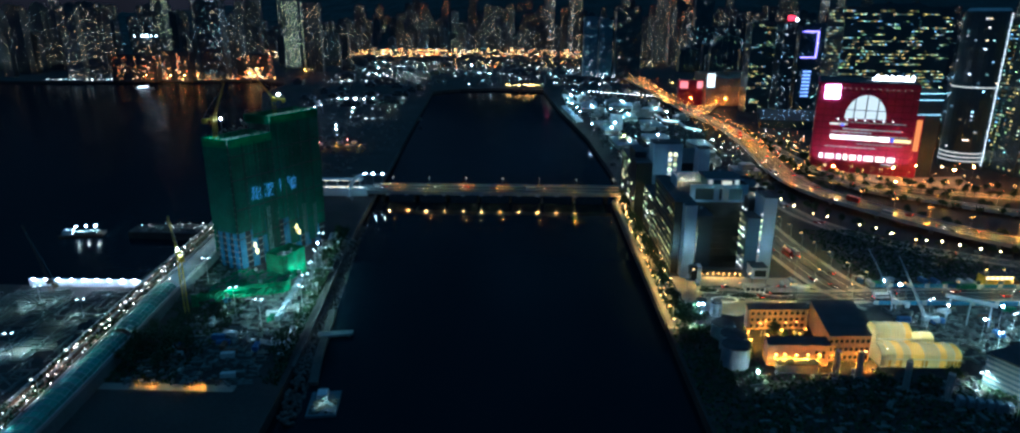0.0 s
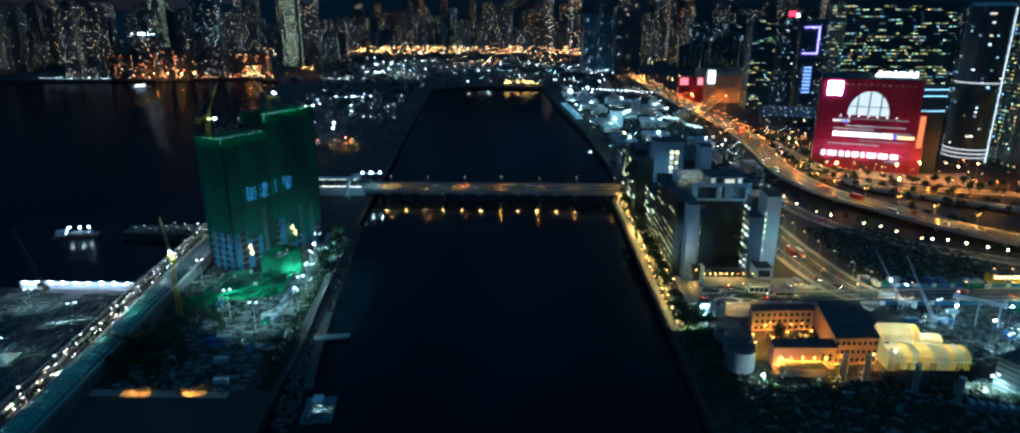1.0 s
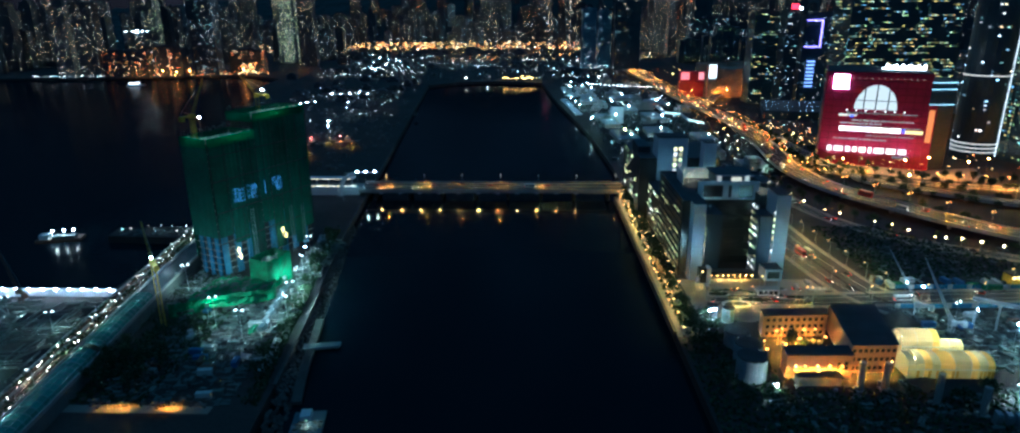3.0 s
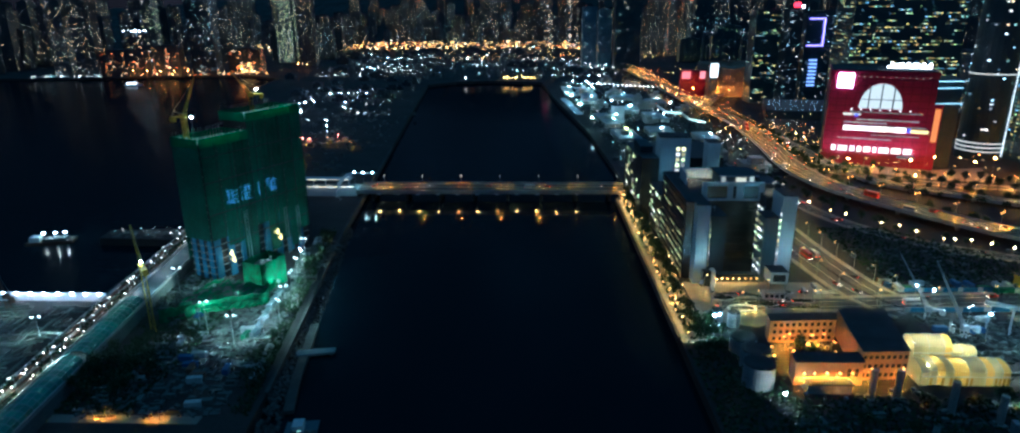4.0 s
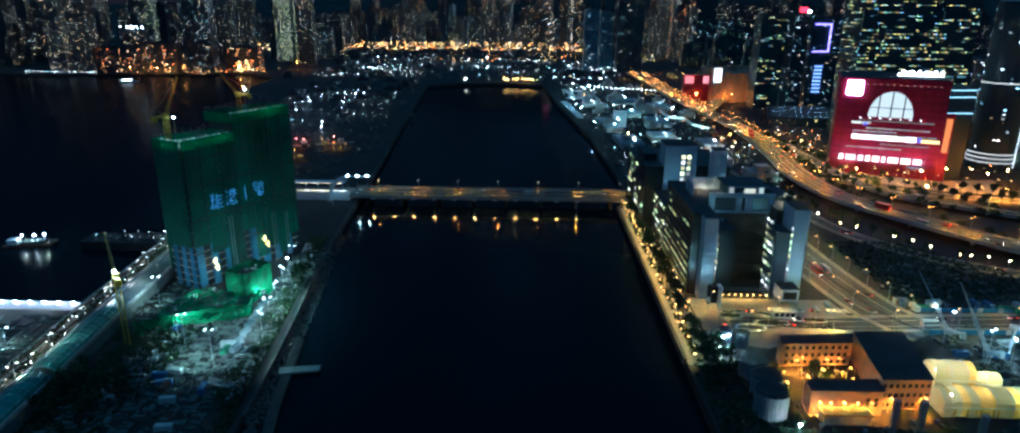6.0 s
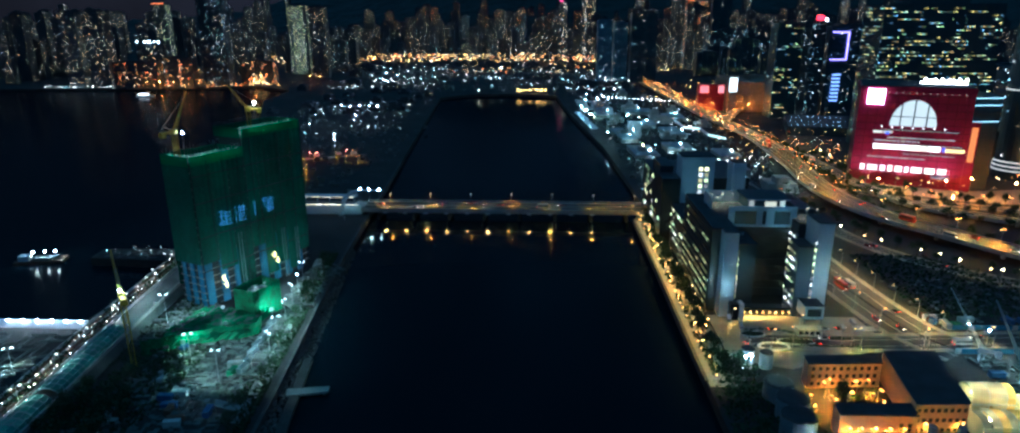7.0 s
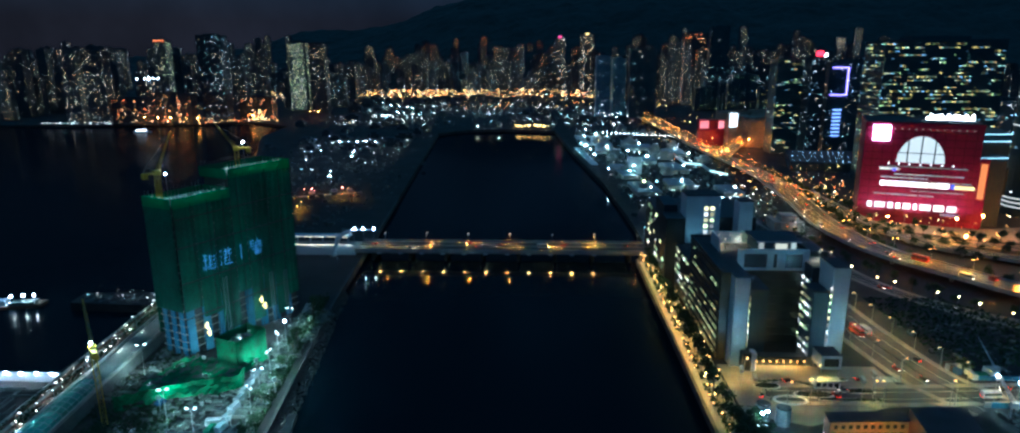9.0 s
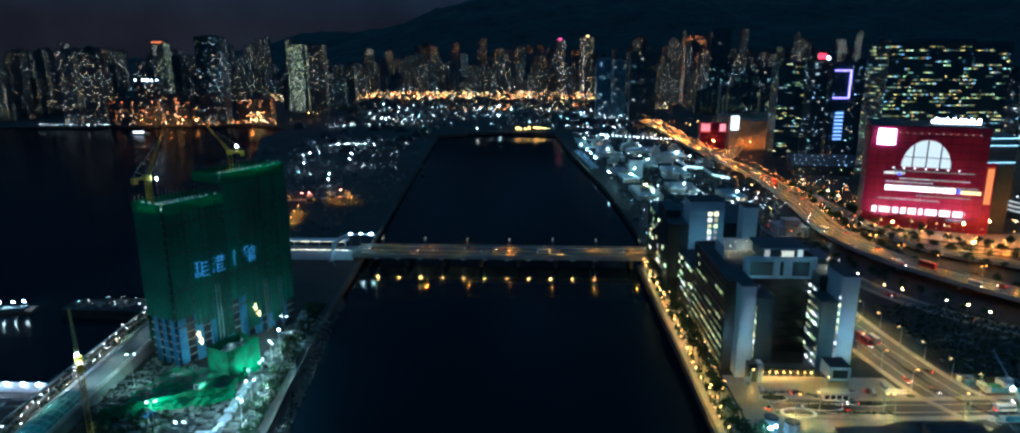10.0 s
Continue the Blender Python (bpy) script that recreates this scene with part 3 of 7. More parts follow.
for i in range(8):
    part("canopy_light", Form().box(-222 + i * 9, -215 + i * 9, 557.7, 557.9, 13.9, 14.2), M_tube, ramp, "warm white tube light")
arch = thing("white_arch_pylon", "white curved steel arch at the bridge end", "arch")
af = Form()
pts = [(-156 + 14 * (1 - math.cos(i / 10 * 1.5)), 537, 3 + 21 * math.sin(i / 10 * 1.57)) for i in range(11)]
for a, b in zip(pts, pts[1:]):
    af.bar(a, b, 1.4, 8)
part("arch_rib", af, M_white, arch)
part("foot", Form().box(-158, -154, 535, 539, G - 4, G + 0.6), M_concrete, arch)
head_lamp = post_lamp("bridge_head_lamp", "white lamp on the bridge gantry", plain_glow("head_bulb", (0.6, 0.95, 1.0), 130, True), 10.5, 0.7)
for x in (-147, -139.5, -131.5):
    put(head_lamp, x, 560, 9.05)
part("gantry_beam", Form().box(-150, -129, 559.6, 560.4, 19, 19.6), M_white, arch)


# ---- the hospital on the east quay ----
hosp = thing("hospital_building", "large hospital with pale concrete slabs, dark glass and lit windows", "building")
F0, FH = G, 4.2
M_slate = surface("slate_cladding", (0.022, 0.045, 0.058), 0.5, big=0.06, fine=1.2, vary=0.2, bump=0.05)
M_win_hosp = glow("ward_windows", ((0.9, 1.0, 0.4), (0.75, 1.0, 0.45), (1.0, 0.85, 0.35)), 0.85, 0.05, False, 1.8)


def wall_part(name, m, *boxes, label=""):
    f = Form()
    for b in boxes:
        f.box(*b)
    return part(name, f, m, hosp, label)


wall_part("body", M_dark, (85, 147, 396, 438, G, 49))
wall_part("ward_wing", M_dark, (85, 97, 372, 396, G, 49))
wall_part("ward_wing", M_dark, (131, 147, 382, 396, G, 49))
wall_part("link", M_dark, (85, 147, 438, 480, G, 33))
wall_part("roof", M_roof, (85, 147, 396, 438, 49, 49.4))
wall_part("wing_roof", M_roof, (85, 97, 372, 396, 49, 49.4))
wall_part("wing_roof", M_roof, (131, 147, 383, 396, 49, 49.4))
wall_part("link_roof", M_roof, (85, 147, 438, 480, 33, 33.4))
wall_part("parapet", M_slate, (84.6, 85.2, 372, 438, 49, 50.4), (146.8, 147.4, 383, 438, 49, 50.4), (85.2, 146.8, 437.6, 438.2, 49, 50.4))
# dark caps added on slabs and blocks, so their tops stay unlit by the sky
s_ = wall_part("slab", M_white, (89.5, 96.3, 364.5, 372, G, 49.5), label="pale grey concrete end slab")
part("slab_cap", Form().box(89.3, 96.5, 364.3, 372, 49.5, 49.8), M_roof, s_)
s_ = wall_part("slab", M_white, (134.8, 142.2, 366.5, 383, G, 54), label="pale grey concrete end slab")
part("slab_cap", Form().box(134.6, 142.4, 366.3, 383, 54, 54.3), M_roof, s_)
wall_part("stair_panel", M_slate, (98.5, 107.6, 371.5, 396, G, 41), label="slate-grey stair tower")
wall_part("stair_panel", M_teal, (126.4, 133.5, 366, 380, G, 42), label="grey-blue stair tower")
wall_part("stair_roof", M_roof, (98.3, 107.8, 371.3, 393, 41, 41.4))
wall_part("stair_roof", M_roof, (126.2, 133.7, 365.8, 380, 42, 42.4))
wall_part("recess_wall", M_dark, (97, 131, 393, 396, G, 46))
wall_part("front_frame", M_white, (98, 133, 391.5, 392.8, 53, 55.2), (98, 101, 391.5, 392.8, 45, 53), (112.5, 115.5, 391.5, 392.8, 45, 53), (117.5, 121.5, 391.5, 392.8, 45, 53), (130, 133, 391.5, 392.8, 45, 53), (98, 133, 391.5, 392.8, 44.4, 45.6), label="pale roof-level wall frame")
wall_part("frame_infill", M_dark, (101, 112.5, 392.2, 392.7, 45.6, 53), (115.5, 117.5, 392.2, 392.7, 45.6, 53), (121.5, 130, 392.2, 392.7, 45.6, 53))
wall_part("terrace_wall", M_white, (92.5, 112, 424, 424.6, 49.4, 56), (92.5, 93.1, 408, 424, 49.4, 56), label="pale terrace wall in bright lamplight")
wall_part("penthouse", M_teal, (112, 132, 406, 424, 49.4, 55.4))
wall_part("penthouse_roof", M_slate, (110.5, 133.5, 404, 426, 55.4, 56.2))
wall_part("roof_edge", M_white, (110.5, 133.5, 403.7, 404, 55.5, 56.1))
wall_part("roof_plant", M_slate, (118, 124, 428, 434, 49.4, 53), (128, 140, 428, 436, 49.4, 52.5), (137, 145, 400, 420, 49.4, 52))
b_ = wall_part("back_block", M_white, (90.5, 111.5, 480, 498, G, 64), label="pale upper block")
part("block_roof", Form().box(90.2, 111.8, 479.7, 498.3, 64, 64.5), M_roof, b_)
b_ = wall_part("back_block", M_white, (124, 132.5, 482, 494, G, 60), label="pale upper block")
part("block_roof", Form().box(123.7, 132.8, 481.7, 494.3, 60, 60.5), M_roof, b_)
wall_part("back_body", M_dark, (78, 140, 498.5, 560, G, 46), (78, 90, 478, 498, G, 50))
wall_part("back_tower", M_slate, (80, 89, 500, 530, 46, 54))
wall_part("entrance_block", M_dark, (94, 98.2, 360, 364.4, G, 13.6), label="dark entrance block")
wall_part("entrance_fin", M_white, (98.3, 100.4, 359.4, 364.4, G, 14), label="pale entrance fin wall")
pod = wall_part("entrance_pod", M_white, (128.6, 137.6, 355.5, 366, 8.6, 15), label="pale raised entrance pod")
part("pod_roof", Form().box(128.4, 137.8, 355.7, 366, 15, 15.3), M_roof, pod)
part("pod_window", Form().box(129.8, 136.4, 355.3, 355.48, 9.8, 13.8), M_dark, pod, "dark strip window")
for x, y in ((129.2, 356.5), (137, 356.5), (129.2, 365), (137, 365)):
    part("pod_column", Form().cyl(x, y, G, 8.6, 0.35, 8), M_concrete, pod)
wall_part("canopy", M_slate, (100.5, 126, 366, 371, 9, 9.5))
# floor bands on the long quay front
for i in range(1, 11):
    z = F0 + i * FH
    wall_part("floor_band", M_slate, (84.5, 85.0, 372, 438, z - 0.35, z + 0.35))
    wall_part("floor_band", M_dark, (97, 131, 392.7, 393, z - 0.25, z + 0.25))
rng = random.Random(21)
hw = Form()
strips(hw, (84.4, 438), (84.4, 372), F0 + 1, F0 + 1 + 6 * FH, 6, 0.5, 0.26, 0.3, rng, 2.2)
strips(hw, (84.4, 438), (84.4, 372), F0 + 1 + 6 * FH, F0 + 1 + 10 * FH, 4, 0.25, 0.26, 0.3, rng, 2.2)
part("window_band", hw, M_win_hosp, hosp, "lit greenish windows", "stuff")
hw = Form()
strips(hw, (126, 380), (126, 366), F0 + 4, F0 + 38, 9, 0.6, 0.3, 0.15, rng)
strips(hw, (131, 393), (131, 382), F0 + 4, F0 + 38, 9, 0.5, 0.3, 0.15, rng)
panes(hw, (97, 372), (97, 393), F0, F0 + 38, 9, 4, 0.3, 0.8, 0.5, 0.15, rng)
panes(hw, (78, 560), (78, 480), F0, 46, 9, 22, 0.14, 0.8, 0.5, 0.2, rng)
strips(hw, (85, 480), (85, 438), F0 + 1, 33, 6, 0.4, 0.3, 0.2, rng, 2.4)
panes(hw, (97, 364.4), (98.5, 371), F0 + 8, 40, 8, 1, 1.2, 0.7, 0.4, 0.1, rng)
panes(hw, (133.6, 366), (134.6, 366), F0 + 8, 46, 9, 1, 1.2, 0.7, 0.4, 0.1, rng)
panes(hw, (101, 480), (108.5, 480), 39, 58, 5, 2, 2.5, 0.6, 0.6, 0.1, rng)
part("lit_window", hw, M_win_green, hosp, "lit windows", "stuff")
part("penthouse_glazing", Form().box(121, 127, 405.6, 405.9, 50.6, 54.4), plain_glow("lit_penthouse", (1.0, 0.92, 0.65), 0.6), hosp, "lit roof-top glazing")
part("penthouse_glazing", Form().box(129, 131.5, 405.6, 405.9, 50.2, 55), plain_glow("lit_penthouse_b", (0.85, 0.95, 0.8), 0.5), hosp, "lit roof-top glazing")
part("penthouse_glazing", Form().box(112.5, 115, 405.6, 405.9, 50.2, 55), plain_glow("lit_penthouse_c", (0.9, 0.9, 0.75), 0.35), hosp, "lit roof-top glazing")
terrace_lamp = street_lamp("terrace_lamp", "warm lamp over the roof terrace", plain_glow("terrace_lens", (1.0, 0.85, 0.55), 260, True), plain_glow("terrace_shade", (1.0, 0.9, 0.7), 2), 5, .8)
for x, y in ((96, 420), (102, 420), (108, 421), (97, 412)):
    put(terrace_lamp, x, y, 49.4, 90)
for x, y in ((137, 390), (142, 389), (139, 393)):
    put(terrace_lamp, x, y, 49.4, 60)
for i in range(8):
    put(globe_y, 102.5 + i * 3.2, 365.4, G - 2.2, 0)
for x, y in ((92, 350), (104, 328), (122, 344), (140, 330)):
    put(lamp_y, x, y, G, 40)
# floodlights added to brighten the pale slabs; no such source is known
wash = wall_flood("wall_floodlight", "added cool floodlight that brightens the facade", (0.5, 0.9, 0.95), 320, hood=2.6)
put(wash, 92.5, 336, G, 0)
put(wash, 138.5, 336, G, 0)
put(wash, 146, 342, G, 14)
put(wash, 89, 344, G, -8)
# low fill floods, also added, for the back blocks, stair tops and white arch
wash_roof = wall_flood("wall_floodlight", "added low floodlight that brightens pale walls", (0.42, 0.86, 1.0), 170, 1.5, 1.0)
put(wash_roof, -150, 525, G, 0)
put(wash_roof, 101, 462, 33.4, 0)
put(wash_roof, 94, 464, 33.4, 0)
put(wash_roof, 128, 464, 33.4, 0)
put(wash_roof, 103, 382, 41.4, 0)
put(wash_roof, 129, 378, 42.4, 15)


# ---- the residential tower under scaffold netting ----
A, B = Vector((-174, 362, 0)), Vector((-143, 430, 0))
U = (B - A).normalized()
TW = math.degrees(math.atan2(U.y, U.x))
tower = thing("netted_tower", "unfinished tower wrapped in green scaffold netting", "building", (A.x, A.y, G), TW)
LEN, DEP = (B - A).length, 20.0
part("core", Form().box(1.2, LEN - 1.2, 1.2, DEP - 1.2, 0, 77).box(34, LEN - 1.2, 1.2, DEP - 1.2, 77, 86), M_dark, tower)


def net_sheet(form, x0, x1, z0, z1, side, rng, y=0.0):
    """A hanging sheet with slack folds, drawn in cells."""
    nx, nz = max(2, int((x1 - x0) / 1.5)), max(2, int((z1 - z0) / 3))
    k = len(form.v)
    for j in range(nz + 1):
        for i in range(nx + 1):
            a = x0 + (x1 - x0) * i / nx
            w = 0.35 * noise.noise((a * 0.5, z0 + j * 0.25, side * 9.0)) + 0.12 * math.sin(a * 2.1)
            z = z0 + (z1 - z0) * j / nz
            form.v.append((a, y - 0.3 + w, z) if side == 0 else (a, y + 0.3 + w, z) if side == 2 else (y + (-0.3 if side == 3 else 0.3) + w, a, z))
    for j in range(nz):
        for i in range(nx):
            q = k + j * (nx + 1) + i
            f = (q, q + 1, q + nx + 2, q + nx + 1)
            form.f.append(f if side in (0, 1) else f[::-1])


rng = random.Random(3)
for i in range(3):
    a, b = 33 * i / 3, 33 * (i + 1) / 3 - 0.25
    f = Form()
    net_sheet(f, a, b, (24, 18, 6)[i], 77, 0, rng)
    part("net_panel", f, M_net, tower, "green scaffold net")
for i in range(5):
    a, b = 33 + (LEN - 33) * i / 5, 33 + (LEN - 33) * (i + 1) / 5 - 0.25
    f = Form()
    net_sheet(f, a, b, (24, 5, 9, 3, 12)[i], 86.5, 0, rng)
    part("net_panel", f, M_net, tower, "green scaffold net")
for side, y0, z1 in ((3, 0, 77), (1, LEN, 86.5)):
    f = Form()
    net_sheet(f, 0, DEP, 24, z1, side, rng, y0)
    part("net_panel", f, M_net, tower, "green scaffold net")
f = Form()
net_sheet(f, 0, LEN, 10, 77, 2, rng, DEP)
part("net_panel", f, M_net, tower, "green scaffold net")
# the bare lower floors with blue sheeting between the columns
for i in range(8):
    f = Form()
    x = 1.5 + i * 9
    f.box(x, x + 4.2, 0.2, 1.1, 0, 27)
    part("blue_sheet", f, M_bluenet, tower, "blue sheeting over lower floors")
for i in range(3):
    f = Form()
    f.box(0.5, 1.1, 2 + i * 6, 5 + i * 6, 0, 24)
    part("blue_sheet", f, M_bluenet, tower, "blue sheeting over lower floors")
for z in range(4, 76, 4):
    part("floor_slab", Form().box(0.5, LEN - 0.5, 0.6, DEP - 0.6, z, z + 0.25), M_concrete, tower)
# working decks with bright green edge screens on both roofs
for x0, x1, z in ((0, 33, 77), (33, LEN, 86.5)):
    part("roof_deck", Form().box(x0, x1, 0, DEP, z, z + 0.4), M_debris, tower)
    f = Form()
    for (a, b, c, d) in ((x0, x1, -0.6, -0.4), (x0, x1, DEP + 0.4, DEP + 0.6), (x0 - 0.6, x0 - 0.4, 0, DEP), (x1 + 0.4, x1 + 0.6, 0, DEP)):
        f.box(a, b, c, d, z - 1.5, z + 3.4)
    part("edge_screen", f, M_netglow, tower, "bright green edge screen")
    f = Form()
    for i in range(int((x1 - x0) / 2)):
        f.bar((x0 + 2 * i + 1, 0.4, z), (x0 + 2 * i + 1, 0.4, z + 5 + rng.random() * 1.5), 0.07)
        f.bar((x0 + 2 * i + 1, DEP - .4, z), (x0 + 2 * i + 1, DEP - .4, z + 5 + rng.random() * 1.5), 0.07)
    part("scaffolding", f, M_metal, tower, "", "stuff")
for z in (20, 38, 56, 70):
    part("net_seam", Form().box(-.2, LEN + .2, -.75, -.6, z, z + .5), M_dark, tower, "dark seam of the netting")
for i in range(9):
    part("standard", Form().bar((i * LEN / 8, -.8, 0), (i * LEN / 8, -.8, 77 if i < 4 else 86.5), .12), M_dark, tower)
for x, top in ((22, 36), (52, 30), (62, 28)):   # hoist masts up the front
    f = Form()
    for s in (0, 2.2):
        f.bar((x + s, -2.4, 0), (x + s, -2.4, top), .11)
    for k in range(int(top / 2)):
        f.bar((x, -2.4, 2 * k), (x + 2.2, -2.4, 2 * k + 2), .07)
    part("hoist_mast", f, M_tank, tower, "pale lattice hoist mast")
M_worklamp = plain_glow("yellow_work_lamp", (1.0, 0.72, 0.22), 3.5, True)
for x, z in ((9, 13), (44, 15), (46, 11), (10, 9)):
    part("work_lamp", Form().box(x, x + .9, -3.4, -3.0, z, z + 3.2).box(x + .3, x + .6, -3.0, -.8, z + 1, z + 1.3), M_worklamp, tower, "yellow work lamp")
# the illuminated sign as plain strokes
M_sign = plain_glow("blue_sign_tubes", (0.13, 0.45, 0.95), 0.62)
sign = thing("illuminated_sign", "blue illuminated sign of plain glowing bars on netting", "sign", (A.x, A.y, G), TW)
# plain bars of each figure: start x, z, end x, z inside a field 7 wide and 9 high
FIGURE_A = [(0.3, 8, 2.6, 8), (0.3, 5.6, 2.6, 5.6), (1.4, 8, 1.4, 0.4), (0.3, 2.6, 0.3, 0.6), (2.6, 2.6, 2.6, 0.6), (3.7, 8, 3.7, 0.4), (3.7, 6.8, 7, 6.8), (3.7, 4.7, 7, 4.7), (3.7, 2.6, 7, 2.6), (3.7, 0.5, 7, 0.5)]
FIGURE_B = [(0.4, 8, 1.4, 8), (0.4, 5, 1.4, 5), (0.8, 2.6, 0.8, 0.4), (2.2, 7.2, 7, 7.2), (2.2, 5.4, 7, 5.4), (3.6, 8.6, 3.6, 5.4), (5.4, 8.6, 5.4, 5.4), (2.8, 3.8, 5.8, 3.8), (2.8, 2.2, 5.8, 2.2), (2.8, 3.8, 2.8, 0.4), (2.8, 0.4, 6.8, 0.4)]
FIGURE_C = [(3.4, 8.6, 3.4, 0.4)]
FIGURE_D = [(0.4, 8.4, 2.6, 8.4), (0.4, 6.6, 2.6, 6.6), (0.4, 8.4, 0.4, 6.6), (0.0, 5.2, 3, 5.2), (1.4, 3.6, 2.8, 3.6), (2.8, 3.6, 2.8, 0.4), (3.5, 7, 7, 7), (3.5, 7, 3.5, 0.4), (5, 8.6, 5, 7), (4.3, 5.6, 6.6, 5.6), (4.3, 4.2, 6.8, 4.2), (4.6, 3, 4.6, 0.4), (5.9, 3, 5.9, 0.6)]
for i, fig in enumerate((FIGURE_A, FIGURE_B, FIGURE_C, FIGURE_D)):
    f = Form()
    for x0, z0, x1, z1 in fig:
        o = 12.4 + i * 9.8
        f.bar((o + 1.12 * x0, -1.3, 41.5 + z0), (o + 1.12 * x1, -1.3, 41.5 + z1), 0.13, 6)
    part("figure", f, M_sign, sign)


def luffing_crane(label, at, turn, mast, jib, lean, mat, bold=1.0):
    t = thing("tower_crane", label, "crane", at, turn)
    f = Form()
    for sx in (-1, 1):
        for sy in (-1, 1):
            f.bar((sx * .9, sy * .9, 0), (sx * .9, sy * .9, mast), 0.14)
    n = int(mast / 2.5)
    for i in range(n):
        z, z2 = i * 2.5, i * 2.5 + 2.5
        for s in (-1, 1):
            f.bar((-.9, s * .9, z), (.9, s * .9, z2), 0.08)
            f.bar((s * .9, .9, z), (s * .9, -.9, z2), 0.08)
    part("mast", f, mat, t)
    part("cab", Form().box(-1.4, 1.4, -1.2, 1.2, mast, mast + 2.4), mat, t)
    part("counter_jib", Form().box(-7, -1, -1, 1, mast + 0.8, mast + 1.6).box(-7, -5, -1.2, 1.2, mast - 1, mast + 0.8), mat, t)
    f = Form()
    e = Vector((math.cos(lean) * jib, 0, math.sin(lean) * jib))
    o = Vector((1, 0, mast + 2))
    up = Vector((-math.sin(lean), 0, math.cos(lean))) * 1.3
    k = int(jib / 2.2)
    for s in (-.6, .6):
        f.bar(o + Vector((0, s, 0)), o + e + Vector((0, s * .3, 0)), 0.1 * bold)
    f.bar(o + up, o + e, 0.1 * bold)
    for i in range(k):
        p, q = o + e * (i / k), o + e * ((i + .5) / k)
        for s in (-.6, .6):
            f.bar(p + Vector((0, s, 0)), q + up * (1 - i / k), 0.06 * bold)
            f.bar(q + up * (1 - i / k), o + e * ((i + 1) / k) + Vector((0, s, 0)), 0.06 * bold)
    part("jib", f, mat, t)
    f = Form().bar(Vector((-5, 0, mast + 4.5)), o + e * 0.9, 0.05).bar((-1, 0, mast + 2.4), (-5, 0, mast + 4.5), 0.12).bar((-6.5, 0, mast + 1), (-5, 0, mast + 4.5), 0.08)
    part("stay", f, M_metal, t)
    return t


luffing_crane("yellow luffing tower crane on the tower roof", (-166, 417, 91.9), 200, 9, 16, 1.0, M_steel_y)
luffing_crane("yellow luffing tower crane on the tower roof", (-184, 371, 82.4), 60, 13, 20, 1.15, M_steel_y)
luffing_crane("yellow tower crane beside the road", (-176, 300, G), 130, 33, 20, 0.9, M_steel_y)
put(flood_w, -163, 419, 91.9)
put(flood_w, -181, 373, 82.4)
put(flood_w, -175, 298, 29)


# ---- the ochre yard building and its neighbours ----
yard = thing("courtyard_building", "ochre office building round a lamplit courtyard", "building")


def wing(ring, z, name="wing"):
    w = part(name, Form().prism(ring, G, z), M_orangewall, yard)
    part("flat_roof", Form().prism(ring, z, z + 0.5, 1.03), M_roof, w)
    return w


w_n = wing([(108, 297), (138, 299), (139, 306), (109, 304)], 15.5)
w_e = wing([(134, 266), (153, 267), (162, 306), (141, 305)], 17.5)
w_s = wing([(106, 261.5), (133, 262), (134, 270), (107, 269.5)], 15)


def sash_windows(parent, a, b, z0, z1, floors, cols, m):
    a, b = Vector((*a, 0)), Vector((*b, 0))
    d = b - a
    out = Vector((d.y, -d.x, 0)).normalized()
    for i in range(floors):
        for j in range(cols):
            c = a + d * ((j + .5) / cols)
            z = z0 + (z1 - z0) * (i + .3) / floors
            u = d.normalized() * 0.75
            f = Form()
            p = [c - u + out * .04, c + u + out * .04]
            f.add([(p[0].x, p[0].y, z), (p[1].x, p[1].y, z), (p[1].x, p[1].y, z + 1.7), (p[0].x, p[0].y, z + 1.7)], [(0, 1, 2, 3)])
            part("window", f, m, parent)


sash_windows(w_e, (134, 266), (153, 267), G, 17, 3, 8, M_dark)
sash_windows(w_n, (109, 297.1), (137, 298.9), G, 15, 3, 10, M_dark)
sash_windows(w_s, (126, 261.9), (132, 262), G + 3, 12, 2, 2, M_dark)
shed = thing("low_shed", "low pale shed with dark flat roof", "shed")
part("wall", Form().box(109, 126, 255, 259.5, G, 9), M_concrete, shed)
part("roof", Form().box(108.5, 126.5, 254.5, 260, 9, 9.5), M_roof, shed)
lamp_c = street_lamp("yard_lamp", "short orange yard lamp with shielded head", plain_glow("yard_lens", (1.0, 0.31, 0.015), 2600, True), M_glow_o, 6, 1.0)
for x, y in ((113, 290), (119, 284), (112, 277), (126, 292), (129, 278), (122, 275), (116, 294), (130, 294), (131, 286), (104, 282), (103, 274)):
    put(lamp_c, x, y, G, x * 30)
for x, y in ((109, 260.6), (113, 260.6), (118, 260.8), (123, 260.9), (128, 261), (137, 264.4), (150, 265)):
    put(lamp_c, x, y, G, -90)


yard_flood = wall_flood("yard_floodlight", "low orange floodlight aimed at the courtyard wall", (1.0, 0.40, 0.04), 95, 1.5, 1.2, 22)
for x, y, turn in ((114, 287, 0), (122, 288, 0), (131, 289, 0), (127, 280, -80), (129, 290, -80), (107, 252, 0), (121, 249, 0), (130, 251, 0), (141, 255, 0), (150, 256, 0)):
    put(yard_flood, x, y, G, turn)


